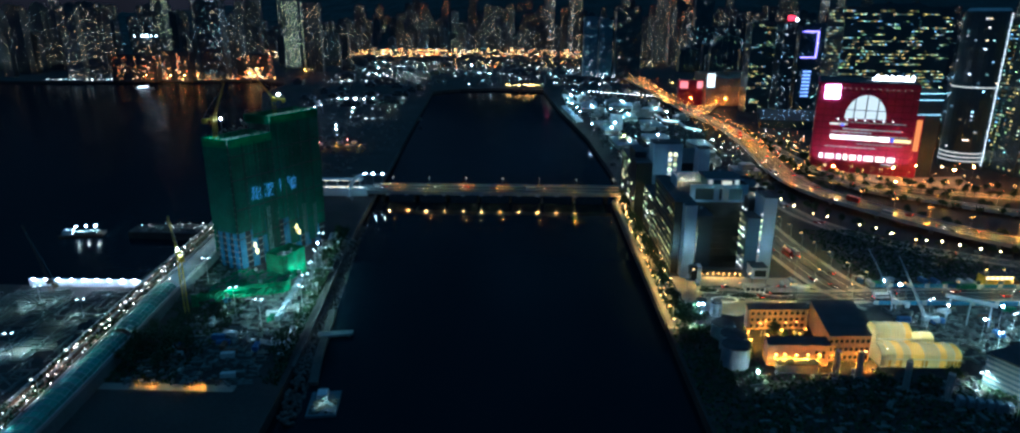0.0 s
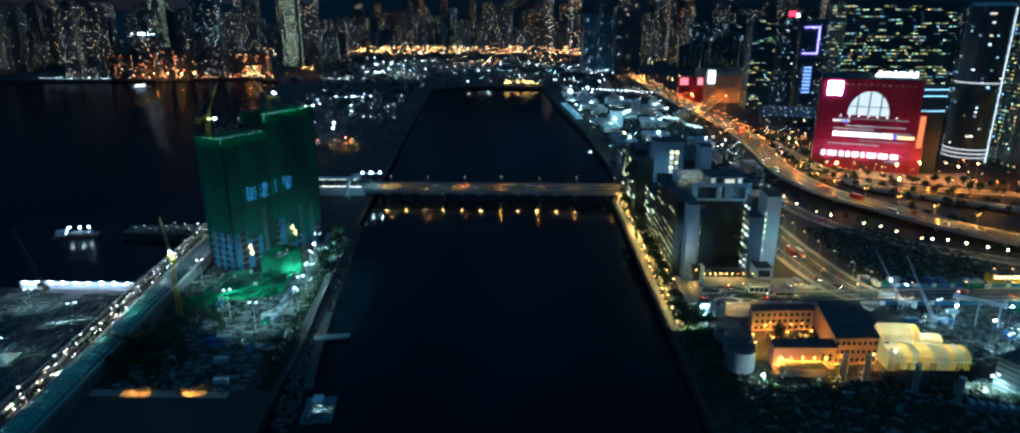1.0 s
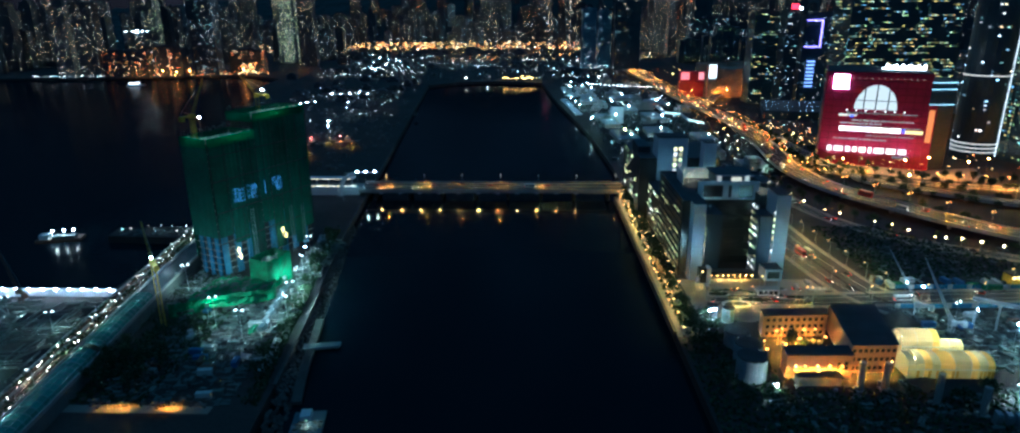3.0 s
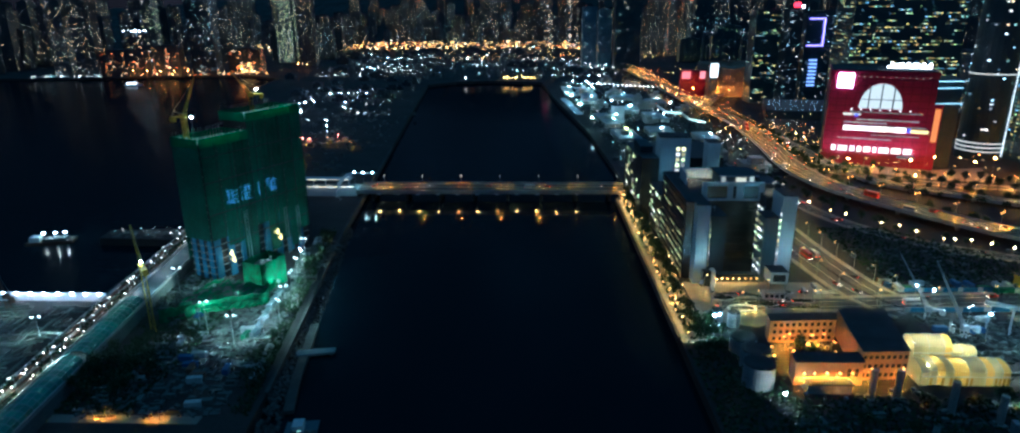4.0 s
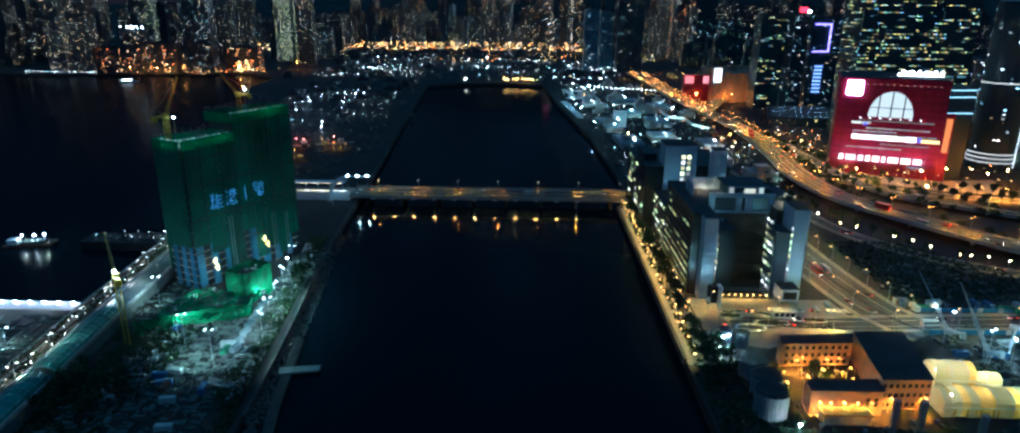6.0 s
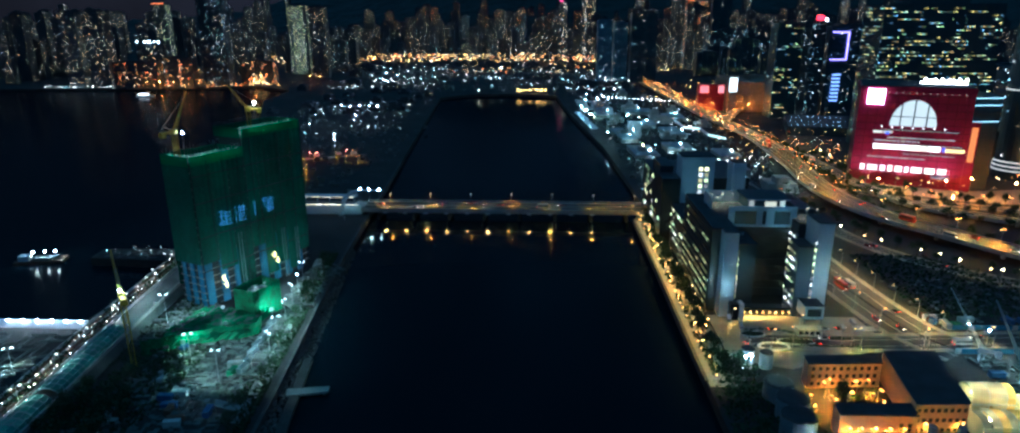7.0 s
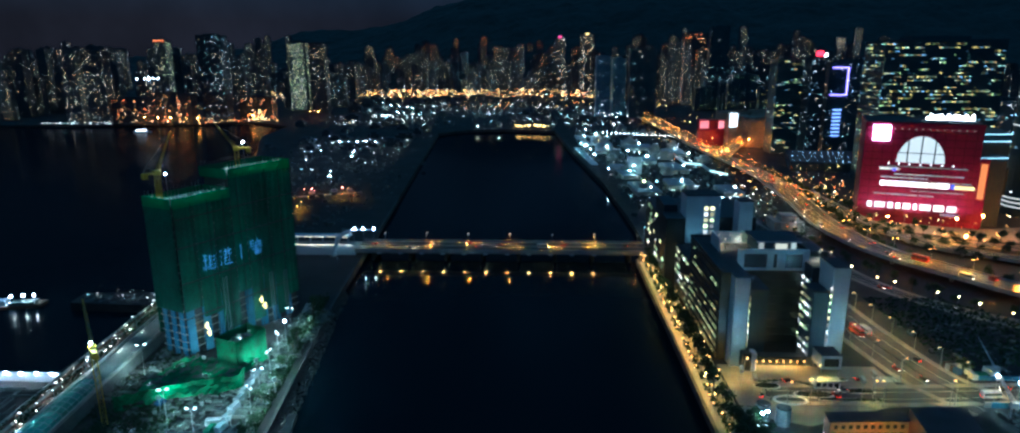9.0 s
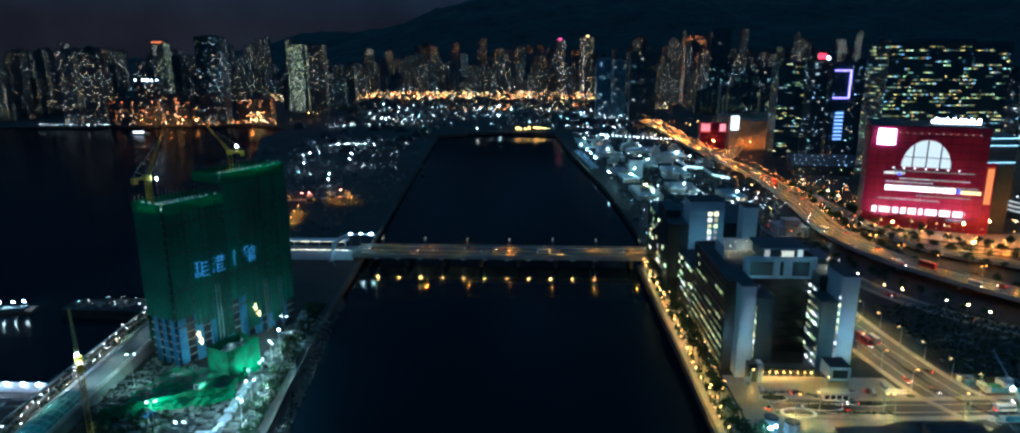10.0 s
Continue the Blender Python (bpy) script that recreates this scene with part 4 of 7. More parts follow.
def tank(x, y, r, h, label):
    t = thing("storage_tank", label, "tank", (x, y, G))
    part("shell", Form().cyl(0, 0, 0, h, r, 28), M_tank, t)
    part("rim", Form().cyl(0, 0, h, h + 0.35, r * 1.02, 28), M_roof, t)
    part("roof", Form().cyl(0, 0, h + 0.35, h + 0.6, r * 0.93, 28, 0.9), M_roof, t)
    f = Form()
    for i in range(int(h / 0.6)):
        f.box(-0.3, 0.3, -r - 0.25, -r - 0.15, i * 0.6, i * 0.6 + 0.08)
    for s in (-.3, .3):
        f.box(s - .04, s + .04, -r - .25, -r - .15, 0, h + 1)
    part("ladder", f, M_metal, t)
    return t


for x, y, r, h in ((92, 262, 6.2, 9.5), (95, 276, 6.0, 8), (94, 289, 5.6, 7)):
    tank(x, y, r, h, "large round storage tank with dark roof")
tank(97, 313.5, 2.8, 7, "small white round tank")
tank(90, 316.5, 2.8, 7, "small white round tank")


# translucent tents lit from inside
M_tent, tn, tl, tp = nodes_of("lit_canvas")
tp.inputs["Base Color"].default_value = (0.8, 0.75, 0.55, 1)
tp.inputs["Roughness"].default_value = 0.8
tt, tm = tn.new("ShaderNodeBsdfTranslucent"), tn.new("ShaderNodeMixShader")
tt.inputs["Color"].default_value = (0.62, 0.56, 0.34, 1)
tm.inputs[0].default_value = 0.6
tl.new(tp.outputs[0], tm.inputs[1])
tl.new(tt.outputs[0], tm.inputs[2])
tl.new(tm.outputs[0], tn["Material Output"].inputs["Surface"])


tent_rng = random.Random(64)
M_tentclear = M_tent.copy()
M_tentclear.name = "clear_yellow_canvas"
for nd in M_tentclear.node_tree.nodes:
    if nd.type == "BSDF_TRANSLUCENT":
        nd.inputs["Color"].default_value = (0.95, 0.68, 0.2, 1)
    elif nd.type == "MIX_SHADER":
        nd.inputs[0].default_value = 0.85
M_tentstrip = surface("ochre_sheet", (0.55, 0.33, 0.05), 0.6, big=0.3, fine=2, vary=0.3)
M_tentbulb = plain_glow("tent_bulb", (1.0, 0.82, 0.42), 115, True)


def tent(x0, x1, y0, y1, h, label):
    t = thing("marquee_tent", label, "tent")
    n = 9
    arc = [((y0 + y1) / 2 - (y1 - y0) / 2 * math.cos(math.pi * i / n), G + h * (0.55 * min(1, math.sin(math.pi * i / n) * 3) + 0.45 * math.sin(math.pi * i / n))) for i in range(n + 1)]
    bays = max(3, round((x1 - x0) / 3.2))
    for j in range(bays):
        u, v = x0 + (x1 - x0) * j / bays, x0 + (x1 - x0) * (j + 1) / bays
        drop = tent_rng.choice((0, 0, .25, -.3, .5))
        f = Form()
        for y, z in arc:
            f.v += [(u, y, z + drop), (v, y, z + drop)]
        for i in range(n):
            f.f.append((2 * i, 2 * i + 1, 2 * i + 3, 2 * i + 2))
        part("canvas_panel", f, tent_rng.choice((M_tent, M_tent, M_tentclear)), t)
        if j and j % 2 == 0:
            g = Form()
            for p, q in zip(arc, arc[1:]):
                g.bar((u, p[0], p[1] + .15), (u, q[0], q[1] + .15), 0.14)
            part("rib", g, M_white, t)
    for x in (x0, x1):
        part("gable", Form().add([(x, y, z) for y, z in arc], [tuple(range(n + 1))]), M_tent, t)
    for j in range(bays * 2):   # clear strips in the lower wall
        if tent_rng.random() < .4:
            u = x0 + (x1 - x0) * (j + .2) / (bays * 2)
            part("clear_strip", Form().box(u, u + 1.0, y0 - .25, y0 - .12, G + .3, G + h * .42), M_tentstrip, t, "ochre clear strip")
    part("eave_rail", Form().box(x0, x1, y0 - .3, y0 - .1, G + h * .46, G + h * .5), M_white, t)
    lamp = Form()
    for i in range(3):
        lamp.ball(x0 + (x1 - x0) * (i + .5) / 3, (y0 + y1) / 2, G + h * 0.7, 0.5)
    part("work_lamp", lamp, M_tentbulb, t)


tent(156, 191, 262, 274, 8.5, "long yellow-lit canvas tent")
tent(162, 178, 279, 289, 11, "tall yellow-lit canvas tent")
tent(178, 190, 281, 288, 6, "small yellow-lit canvas tent")


# ---- vegetation ----
def tree_source(seed, h, spread):
    rng = random.Random(seed)
    t = thing("tree", "leafy broad-crowned street tree", "tree", (0, -900 - seed * 20, -60), group="trees")
    f = Form().cyl(0, 0, 0, h * 0.5, 0.22, 7, 0.6)
    limbs = []
    for i in range(6):
        a = rng.uniform(0, 6.28)
        e = (math.cos(a) * spread * rng.uniform(.4, .8), math.sin(a) * spread * rng.uniform(.4, .8), h * rng.uniform(.6, .85))
        f.bar((0, 0, h * rng.uniform(.3, .5)), e, 0.08)
        limbs.append(e)
    part("trunk", f, M_bark, t)
    c = Form()
    for i in range(330):
        e = rng.choice(limbs + [(0, 0, h * .85)])
        p = Vector(e) + Vector((rng.gauss(0, spread * .26), rng.gauss(0, spread * .26), rng.gauss(0, h * .09)))
        d = Vector((rng.gauss(0, 1), rng.gauss(0, 1), rng.gauss(0, .7))).normalized() * rng.uniform(.25, .55)
        s = d.cross(Vector((rng.gauss(0, 1), rng.gauss(0, 1), rng.gauss(0, 1)))).normalized() * rng.uniform(.2, .45)
        c.add([p - d, p + s, p + d, p - s], [(0, 1, 2, 3)])
    part("crown", c, M_leaf, t)
    return t


TREES = [tree_source(s, 7 + s % 3 * 1.5, 2.6 + s % 2) for s in range(5)]
rng = random.Random(11)


def plant(x, y, z=G):
    o = put(rng.choice(TREES), x, y, z, rng.uniform(0, 360))
    s = rng.uniform(0.75, 1.3)
    o.scale = (s, s, s * rng.uniform(.9, 1.15))


for k in range(30):
    plant(76.5 + rng.uniform(-1.5, 2.5), 300 + k * 8 + rng.uniform(-2, 2))
for p, h in along(HIGHWAY, 13, -19, 700):
    plant(p.x + rng.uniform(-4, 4), p.y + rng.uniform(-4, 4))
for p, h in along(SLIP, 12, -12, 90):
    plant(p.x + rng.uniform(-4, 4), p.y + rng.uniform(-4, 4))
for p, h in along(SLIP, 13, 12, 120):
    plant(p.x + rng.uniform(-4, 4), p.y + rng.uniform(-4, 4))
for p, h in along(LOWER, 14, -9, 40):
    plant(p.x + rng.uniform(-2, 2), p.y + rng.uniform(-2, 2))
for x, y in ((118, 287), (121, 283), (116, 282), (80, 300), (84, 306), (78, 310), (86, 312), (82, 296), (88, 300)):
    plant(x, y)
for k in range(11):
    plant(-112 - 0.11 * k * 16 + rng.uniform(-2, 2), 256 + k * 16 + rng.uniform(-3, 3))
for k in range(26):
    plant(rng.uniform(-180, -152), rng.uniform(242, 296))


# ---- the west road with its noise barrier ----
ROADL = [(-178, 120, 11), (-187, 204, 11), (-195, 265, 11), (-203, 323, 11), (-213, 410, 11), (-217, 442, 11)]
wroad = thing("west_road", "raised road with planters and a teal barrier roof", "road", kind="structure")
part("deck", ribbon(Form(), ROADL, 23, -6.2, 0), M_deck, wroad)
part("walkway", ribbon(Form(), ROADL, 9.4, -0.2, 0.06, -6), M_pave, wroad, "pale paved walkway between planters")
for s in (-9.6, -5.4, -2.6):
    part("planter", ribbon(Form(), ROADL, 1.5, -0.1, 0.7, s), M_rust, wroad, "long planter bed")
for s in (-11.2, -1.0, 11.2):
    part("parapet", ribbon(Form(), ROADL, 0.7, -0.3, 1.3, s), M_concrete, wroad, "pale parapet")
M_barrel = surface("teal_glazed_sheet", (0.07, 0.27, 0.22), 0.45, big=0.12, fine=1.4, vary=0.5, objects=0.7)
M_barrelrib = surface("pale_teal_steel", (0.30, 0.42, 0.40), 0.5, big=0.2, fine=2, vary=0.3)
bay = Form()
rib = Form()
prof = [(-4.6, 0.9), (-4.2, 2.3), (-2.6, 3.5), (0, 4.0), (2.6, 3.6), (4.4, 2.4), (5.0, 0.6)]
for (s0, z0), (s1, z1) in zip(prof, prof[1:]):
    bay.add([(0, -s0, z0), (3.9, -s0, z0), (3.9, -s1, z1), (0, -s1, z1)], [(0, 1, 2, 3)])
    rib.bar((0, -s0, z0 + .08), (0, -s1, z1 + .08), .16)
for s, z in prof[1:-1]:
    rib.bar((0, -s, z + .06), (3.9, -s, z + .06), .09)
bay_mesh, rib_mesh = bay.mesh("roof_bay", M_barrel), rib.mesh("roof_rib", M_barrelrib)
for p, h in along(ROADL, 3.95, 5.6, 20):
    if p.y > 318 or 262 < p.y < 265.5:
        continue
    for nm, me in (("roof_bay", bay_mesh), ("roof_rib", rib_mesh)):
        ob = new(nm, me)
        ob.parent = wroad
        ob.matrix_basis = pose(p.x, p.y, p.z, 0, 0, h)
sh = Form()
for s in (-9.6, -5.4, -2.6):
    for p, h in along(ROADL, 0.22, s, 50):
        if noise.noise((p.x * .09, p.y * .09, s)) < -.12:
            continue
        q = Vector((p.x + rng.gauss(0, .7), p.y + rng.gauss(0, .5), 11.7 + abs(rng.gauss(0, .8))))
        d = Vector((rng.gauss(0, 1), rng.gauss(0, 1), rng.gauss(0, 1))).normalized() * .5
        u = d.cross(Vector((rng.gauss(0, 1), rng.gauss(0, 1), rng.gauss(0, 1)))).normalized() * .4
        sh.add([q - d, q + u, q + d, q - u], [(0, 1, 2, 3)])
solid("hedge", sh, M_leaf, "uneven dark hedge in the road planters", "hedge", "stuff")
lamp_w = street_lamp("street_lamp", "cool white street lamp with shielded head", plain_glow("cool_lens", (0.95, 0.97, 0.86), 1300, True), plain_glow("cool_shade", (0.95, 1.0, 0.9), 4), 8, 1.6)
for p, h in along(ROADL, 24, -1.2, 70):
    put(lamp_w, p.x, p.y, p.z, h + (90 if int(p.y) % 2 else -90))
low_w = post_lamp("bollard_lamp", "low white bollard light", glow("bollard_bulb", ((0.95, 0.95, 0.82), (1.0, 0.9, 0.7)), 24, 0.12, True), 1.3, 0.2)
for p, h in along(ROADL, 2.6, -6, 60):
    if rng.random() < .6:
        put(low_w, p.x + rng.uniform(-4.2, 4.2), p.y + rng.uniform(-2, 2), p.z, 0)
# hoarding with a row of lamps, west of the road
hoard = thing("lit_hoarding", "white hoarding with a row of bright lamps", "hoarding")
part("panel_wall", Form().box(-286, -221, 336, 336.5, G, 9.5), M_white, hoard)
for i in range(9):
    l = part("lamp_arm", Form().bar((-282 + i * 7.3, 336, 9.5), (-282 + i * 7.3, 334.6, 10), 0.08), M_metal, hoard)
    part("bulb", Form().ball(-282 + i * 7.3, 334.5, 9.8, 0.65), plain_glow("hoarding_bulb", (0.82, 0.9, 1.0), 60, True), l)
barge = thing("work_barge", "flat work barge under white lamps on dark water", "barge", (-325, 440, 0), 14)
part("hull", Form().box(-14, 14, -5, 5, -0.6, 1.8, 1.02), M_rust, barge)
part("deckhouse", Form().box(-12, -6, -3, 3, 1.8, 5), M_white, barge)
part("cargo", Form().box(-4, 10, -3.5, 3.5, 1.8, 3.4), M_debris, barge)
for x in (-4, 3, 9):
    part("deck_lamp", Form().ball(x, 0, 7, 0.6), plain_glow("barge_bulb", (0.8, 1.0, 0.98), 150, True), barge)


# ---- site clutter: stacked materials, huts and fences ----
def clutter(label, x0, x1, y0, y1, n, seed, hmax=2.2, line=False, z=G):
    rng = random.Random(seed)
    f = Form()
    for i in range(n):
        w, d, h = rng.uniform(.6, 6), rng.uniform(.4, 2.4), rng.uniform(.2, hmax) * rng.random()
        if line:
            w, d, h = rng.uniform(5, 16), rng.uniform(.3, .8), rng.uniform(.2, .8)
        f.m = pose(rng.uniform(x0, x1), rng.uniform(y0, y1), z, 0, 0, (rng.choice((0, 90)) if rng.random() < .7 else rng.uniform(0, 180)) + 6)
        f.box(-w / 2, w / 2, -d / 2, d / 2, -0.1, h + 0.05)
    solid("stacked_materials", f, M_debris, label, "building materials", "stuff")


clutter("stacks of timber, formwork and steel on the building site", -172, -118, 235, 345, 900, 1)
clutter("stacks of pale formwork and pipes beside the tower", -139, -122, 340, 425, 420, 21, 2.6)
clutter("stacks of pale formwork and pipes before the tower", -180, -155, 345, 362, 140, 22, 2.4)
clutter("rows of steel beams laid on the ground", -300, -212, 225, 330, 420, 2, line=True)
clutter("equipment and steel stacks beside the cross street", 188, 290, 268, 326, 700, 3, 3)
clutter("scattered equipment on dark ground", 90, 200, 190, 255, 350, 4, 2)
clutter("stored materials on the far waste ground", 195, 330, 356, 420, 300, 5, 2)
site_flood_low = wall_flood("site_floodlight", "low white floodlight aimed at the netting", (0.8, 1.0, 0.9), 230, 6, 1.2, 4)
green_roof = thing("netted_podium", "podium under green netting with bright gaps", "building")
part("slab", Form().prism([(-168, 321), (-139, 331.5), (-138, 348), (-170, 351)], G, 10), M_debris, green_roof)
f = Form()
for i in range(23):
    for j in range(16):
        x, y = -176 + 39 * i / 22, 317 + 36 * j / 15
        f.v.append((x + 0.1 * (y - 316), y, 10.6 + 1.2 * noise.noise((x * .2, y * .2, 2))))
for i in range(22):
    for j in range(15):
        if rng.random() > .35:
            k = i * 16 + j
            f.f.append((k, k + 16, k + 17, k + 1))
part("netting", f, M_netlow, green_roof, "crumpled green netting")
face = [(-178, 309), (-166, 317), (-150, 325), (-138.5, 329.5), (-135, 333), (-136, 340), (-141, 350)]
f, n = Form(), 0
line = smooth([(x, y, G) for x, y in face], 1.6)
for p in line:
    for j in range(6):
        w = .9 * noise.noise((p.x * .35, p.y * .35, j * .5))
        f.v.append((p.x + w, p.y - w, G + 1.5 * j + 1.2 * (j == 5) * noise.noise((p.x * .3, p.y * .3, 9)) + (.9 if j == 0 else .2)))
for i in range(len(line) - 1):
    for j in range(5):
        if not (j < 2 and noise.noise((i * .13, j, 4)) > .28):
            f.f.append((i * 6 + j, i * 6 + 6 + j, i * 6 + 7 + j, i * 6 + j + 1))
part("hanging_net", f, M_netlow, green_roof, "hanging green netting with torn gaps")
for x, y, turn in ((-160, 308, 12), (-144, 316, 20), (-130, 325, 45)):
    put(site_flood_low, x, y, G - 4.5, turn)
podium = thing("netted_stair_core", "low stair core wrapped in bright green netting", "building")
ring = [(-153.5, 350), (-141.5, 345), (-134.5, 362), (-146.5, 368)]
for i in range(4):
    a, b = Vector((*ring[i], 0)), Vector((*ring[(i + 1) % 4], 0))
    f = Form()
    n = 9
    for j in range(6):
        for k in range(n):
            p = a.lerp(b, k / (n - 1))
            w = .5 * noise.noise((p.x * .4, p.y * .4, j * .7))
            f.v.append((p.x + w, p.y - w, G + .5 + j * 3.3 + (noise.noise((p.x, p.y, 3)) if j == 5 else 0)))
    for j in range(5):
        for k in range(n - 1):
            q = j * n + k
            f.f.append((q, q + 1, q + n + 1, q + n))
    part("net_wall", f, M_netlow, podium, "bright green netting")
part("core", Form().prism([(-151.5, 351.5), (-142.5, 347.5), (-136.5, 360.5), (-146, 365)], G, 18), M_concrete, podium)
f = Form()
for i in range(30):
    x, y = rng.uniform(-148.5, -140), rng.uniform(351.5, 361)
    f.box(x - 1, x + 1, y - .3, y + .3, 18, 18 + rng.uniform(.3, 1.6))
part("formwork", f, M_debris, podium, "formwork on the open top", "stuff")
put(flood_w, -134, 384, G - 2)
site_flood = wall_flood("site_floodlight", "white site floodlight in a steel box", (0.8, 1.0, 0.92), 480, 6, 1.5, -6)
for x, y, turn in ((-134, 348, 38), (-166, 342, 20), (-150, 332, 10), (-124, 300, 20), (-160, 312, -10), (-128, 372, 60), (-196, 352, -30), (-118, 330, 40), (-160, 350, -2), (-126, 400, 70)):
    put(site_flood, x, y, G, turn)
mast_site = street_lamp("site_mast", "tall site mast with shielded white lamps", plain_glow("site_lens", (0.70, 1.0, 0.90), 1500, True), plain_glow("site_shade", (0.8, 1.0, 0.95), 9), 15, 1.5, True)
for x, y in ((-118, 306), (-121, 322), (-124, 340), (-128, 360), (-134, 392), (-186, 344), (-133, 289), (-152, 303)):
    put(mast_site, x, y, G, rng.uniform(0, 180))
for x, y in ((-228, 296), (-262, 312), (-236, 258)):
    put(mast_site, x, y, G - 5, 20)
for x, y in ((205, 312), (236, 296), (262, 306), (215, 275)):
    put(mast_site, x, y, G - 4, 30)
bright_way = Form()
ribbon(bright_way, [(-113, 262, G), (-117, 300, G), (-123, 340, G), (-132, 392, G), (-140, 440, G)], 6, -.2, .06)
solid("site_track", bright_way, M_concrete, "pale concrete site track along the quay", "track", "structure")
deck_lamp = street_lamp("deck_lamp", "small white work lamp on the roof deck", plain_glow("deck_lens", (0.8, 1.0, 0.9), 340, True), plain_glow("deck_shade", (0.5, 1.0, 0.7), 0.7), 2.6, .6)
for k in range(8):
    q = pose(A.x, A.y, 0, 0, 0, TW) @ Vector((2.5 + 4 * k, 2.0 if k % 2 else 3.2, 0))
    put(deck_lamp, q.x, q.y, 82.4, TW - 90)
for k in range(9):
    q = pose(A.x, A.y, 0, 0, 0, TW) @ Vector((35.5 + 4.3 * k, 2.0 if k % 2 else 3.2, 0))
    put(deck_lamp, q.x, q.y, 91.9, TW - 90)
for k in range(3):
    q = pose(A.x, A.y, 0, 0, 0, TW) @ Vector((2.2, 5 + 5 * k, 0))
    put(deck_lamp, q.x, q.y, 82.4, TW + 180)
put(deck_lamp, -145, 355, 18.1, 0)
put(deck_lamp, -142, 360, 18.1, 90)
for x, y in ((196, 326), (191, 332), (206, 300), (232, 300), (214, 285), (262, 322)):
    put(flood_w, x, y, G)
for x, y, z in ((85, 303, G - 3), (88, 306, G - 4), (98, 249, G - 9.5)):
    put(flood_w, x, y, z)
for at, turn, reach in (((197.8, 302.8, G), 186, 37), ((192.8, 322.7, G), 160, 30)):
    luffing_crane("pale lattice crawler crane with raised jib", at, turn, 4, reach, 1.05, M_white, 1.7)
luffing_crane("dark lattice crane west of the road", (-266, 326, G), 150, 6, 34, 1.0, M_rust)
gantry = thing("gantry_crane", "white steel gantry crane over the works", "gantry crane", (222, 308, G), -35)
for x in (-9, 0, 9):
    part("leg", Form().bar((x, -4, 0), (x * .95, -1, 12), 0.4).bar((x, 4, 0), (x * .95, 1, 12), 0.4), M_white, gantry)
part("beam", Form().box(-11, 11, -1, 1, 12, 13.4), M_white, gantry)
slatted = thing("louvred_building", "low building with dark horizontal louvres", "building", (210, 240, G), 25)
part("body", Form().box(-12, 14, -16, 16, 0, 14), M_concrete, slatted)
for i in range(6):
    part("louvre_band", Form().box(-12.3, 14.3, -16.3, 16.3, 1.2 + i * 2.2, 2.1 + i * 2.2), M_teal, slatted)
part("roof", Form().box(-12.6, 14.6, -16.6, 16.6, 14, 14.6), M_roof, slatted)


# ---- the red mall and the office blocks round it ----
MW = 87
mall = thing("red_shopping_mall", "big red shopping mall with an arched window", "building", (283, 666, G), -22)
part("body", Form().box(0, MW, 0, 70, 0, 84), M_red, mall)
part("cornice", Form().box(-.5, MW + .5, -.5, 70, 84, 88), M_red, mall)
part("roof", Form().box(1, MW - 1, 1, 69, 88, 88.6), M_roof, mall)
M_darkred = surface("dark_red_joint", (0.12, 0.003, 0.01), 0.6, big=.1, fine=1)
for k in range(13):
    part("panel_joint", Form().box(.2, MW - .2, -.06, 0, 6 + k * 6.2, 6.5 + k * 6.2), M_darkred, mall)
for k in range(1, 12):
    part("panel_joint", Form().box(k * 7.5 - .2, k * 7.5 + .2, -.08, -.061, 2, 84), M_darkred, mall)
part("side_wing", Form().prism([(MW, 5), (MW + 22, 16), (MW + 22, 70), (MW, 70)], 0, 80), M_glassy, mall)
side = part("side_front", Form().box(MW, MW + 7, -.6, 6, 0, 60), M_red, mall)
part("lit_panel", Form().box(MW + 1.2, MW + 5.8, -.9, -.7, 26, 56), plain_glow("orange_panel", (1.0, 0.26, 0.06), 0.9), side, "tall orange-lit panel")
cx, cz, rx_, rz_ = 44, 54, 18, 23
ringp = [(cx + rx_ * math.cos(math.pi * i / 20), -0.3, cz + rz_ * math.sin(math.pi * i / 20)) for i in range(21)]
part("arched_window", Form().add(ringp, [tuple(range(20, -1, -1))]), plain_glow("arch_glass", (0.98, 1.0, 0.9), 0.65), mall, "glowing arched window")
for x in (-10, 0, 10):
    part("mullion", Form().box(cx + x - .5, cx + x + .5, -0.8, -0.35, cz, cz + rz_ * math.sqrt(1 - (x / rx_) ** 2)), M_dark, mall)
part("transom", Form().box(cx - rx_ * .93, cx + rx_ * .93, -0.8, -0.35, cz + 8, cz + 8.6), M_dark, mall)
part("screen", Form().box(6, 19, -2, -0.4, 72.5, 85.5), plain_glow("video_screen", (0.85, 0.7, 1.0), 9, True), mall, "bright white advertising screen")
for z, h, x0, x1, s in ((33, 4.2, 16, 68, 2.5), (13, 5, 8, 78, 2.2), (40, .9, 16, 52, .5), (43, .9, 26, 78, .5), (47, 2.0, 14, 30, 1.0), (25, 1.0, 12, 58, .4), (29, .8, 40, 80, .3), (50, .7, 20, 80, .25), (37.5, .7, 30, 84, .35)):
    x = x0
    tone = glow("shop_band", (WHITE, (1.0, 0.85, 0.9), (1.0, 0.9, 0.7)), s, 0.5)
    while x < x1:
        w = rng.uniform(3, 9)
        part("lit_shop_front", Form().box(x, min(x + w, x1) - .6, -0.5, -0.1, z, z + h), tone, mall, "lit glass shop front")
        x += w + (1.5 if z == 13 else 0)
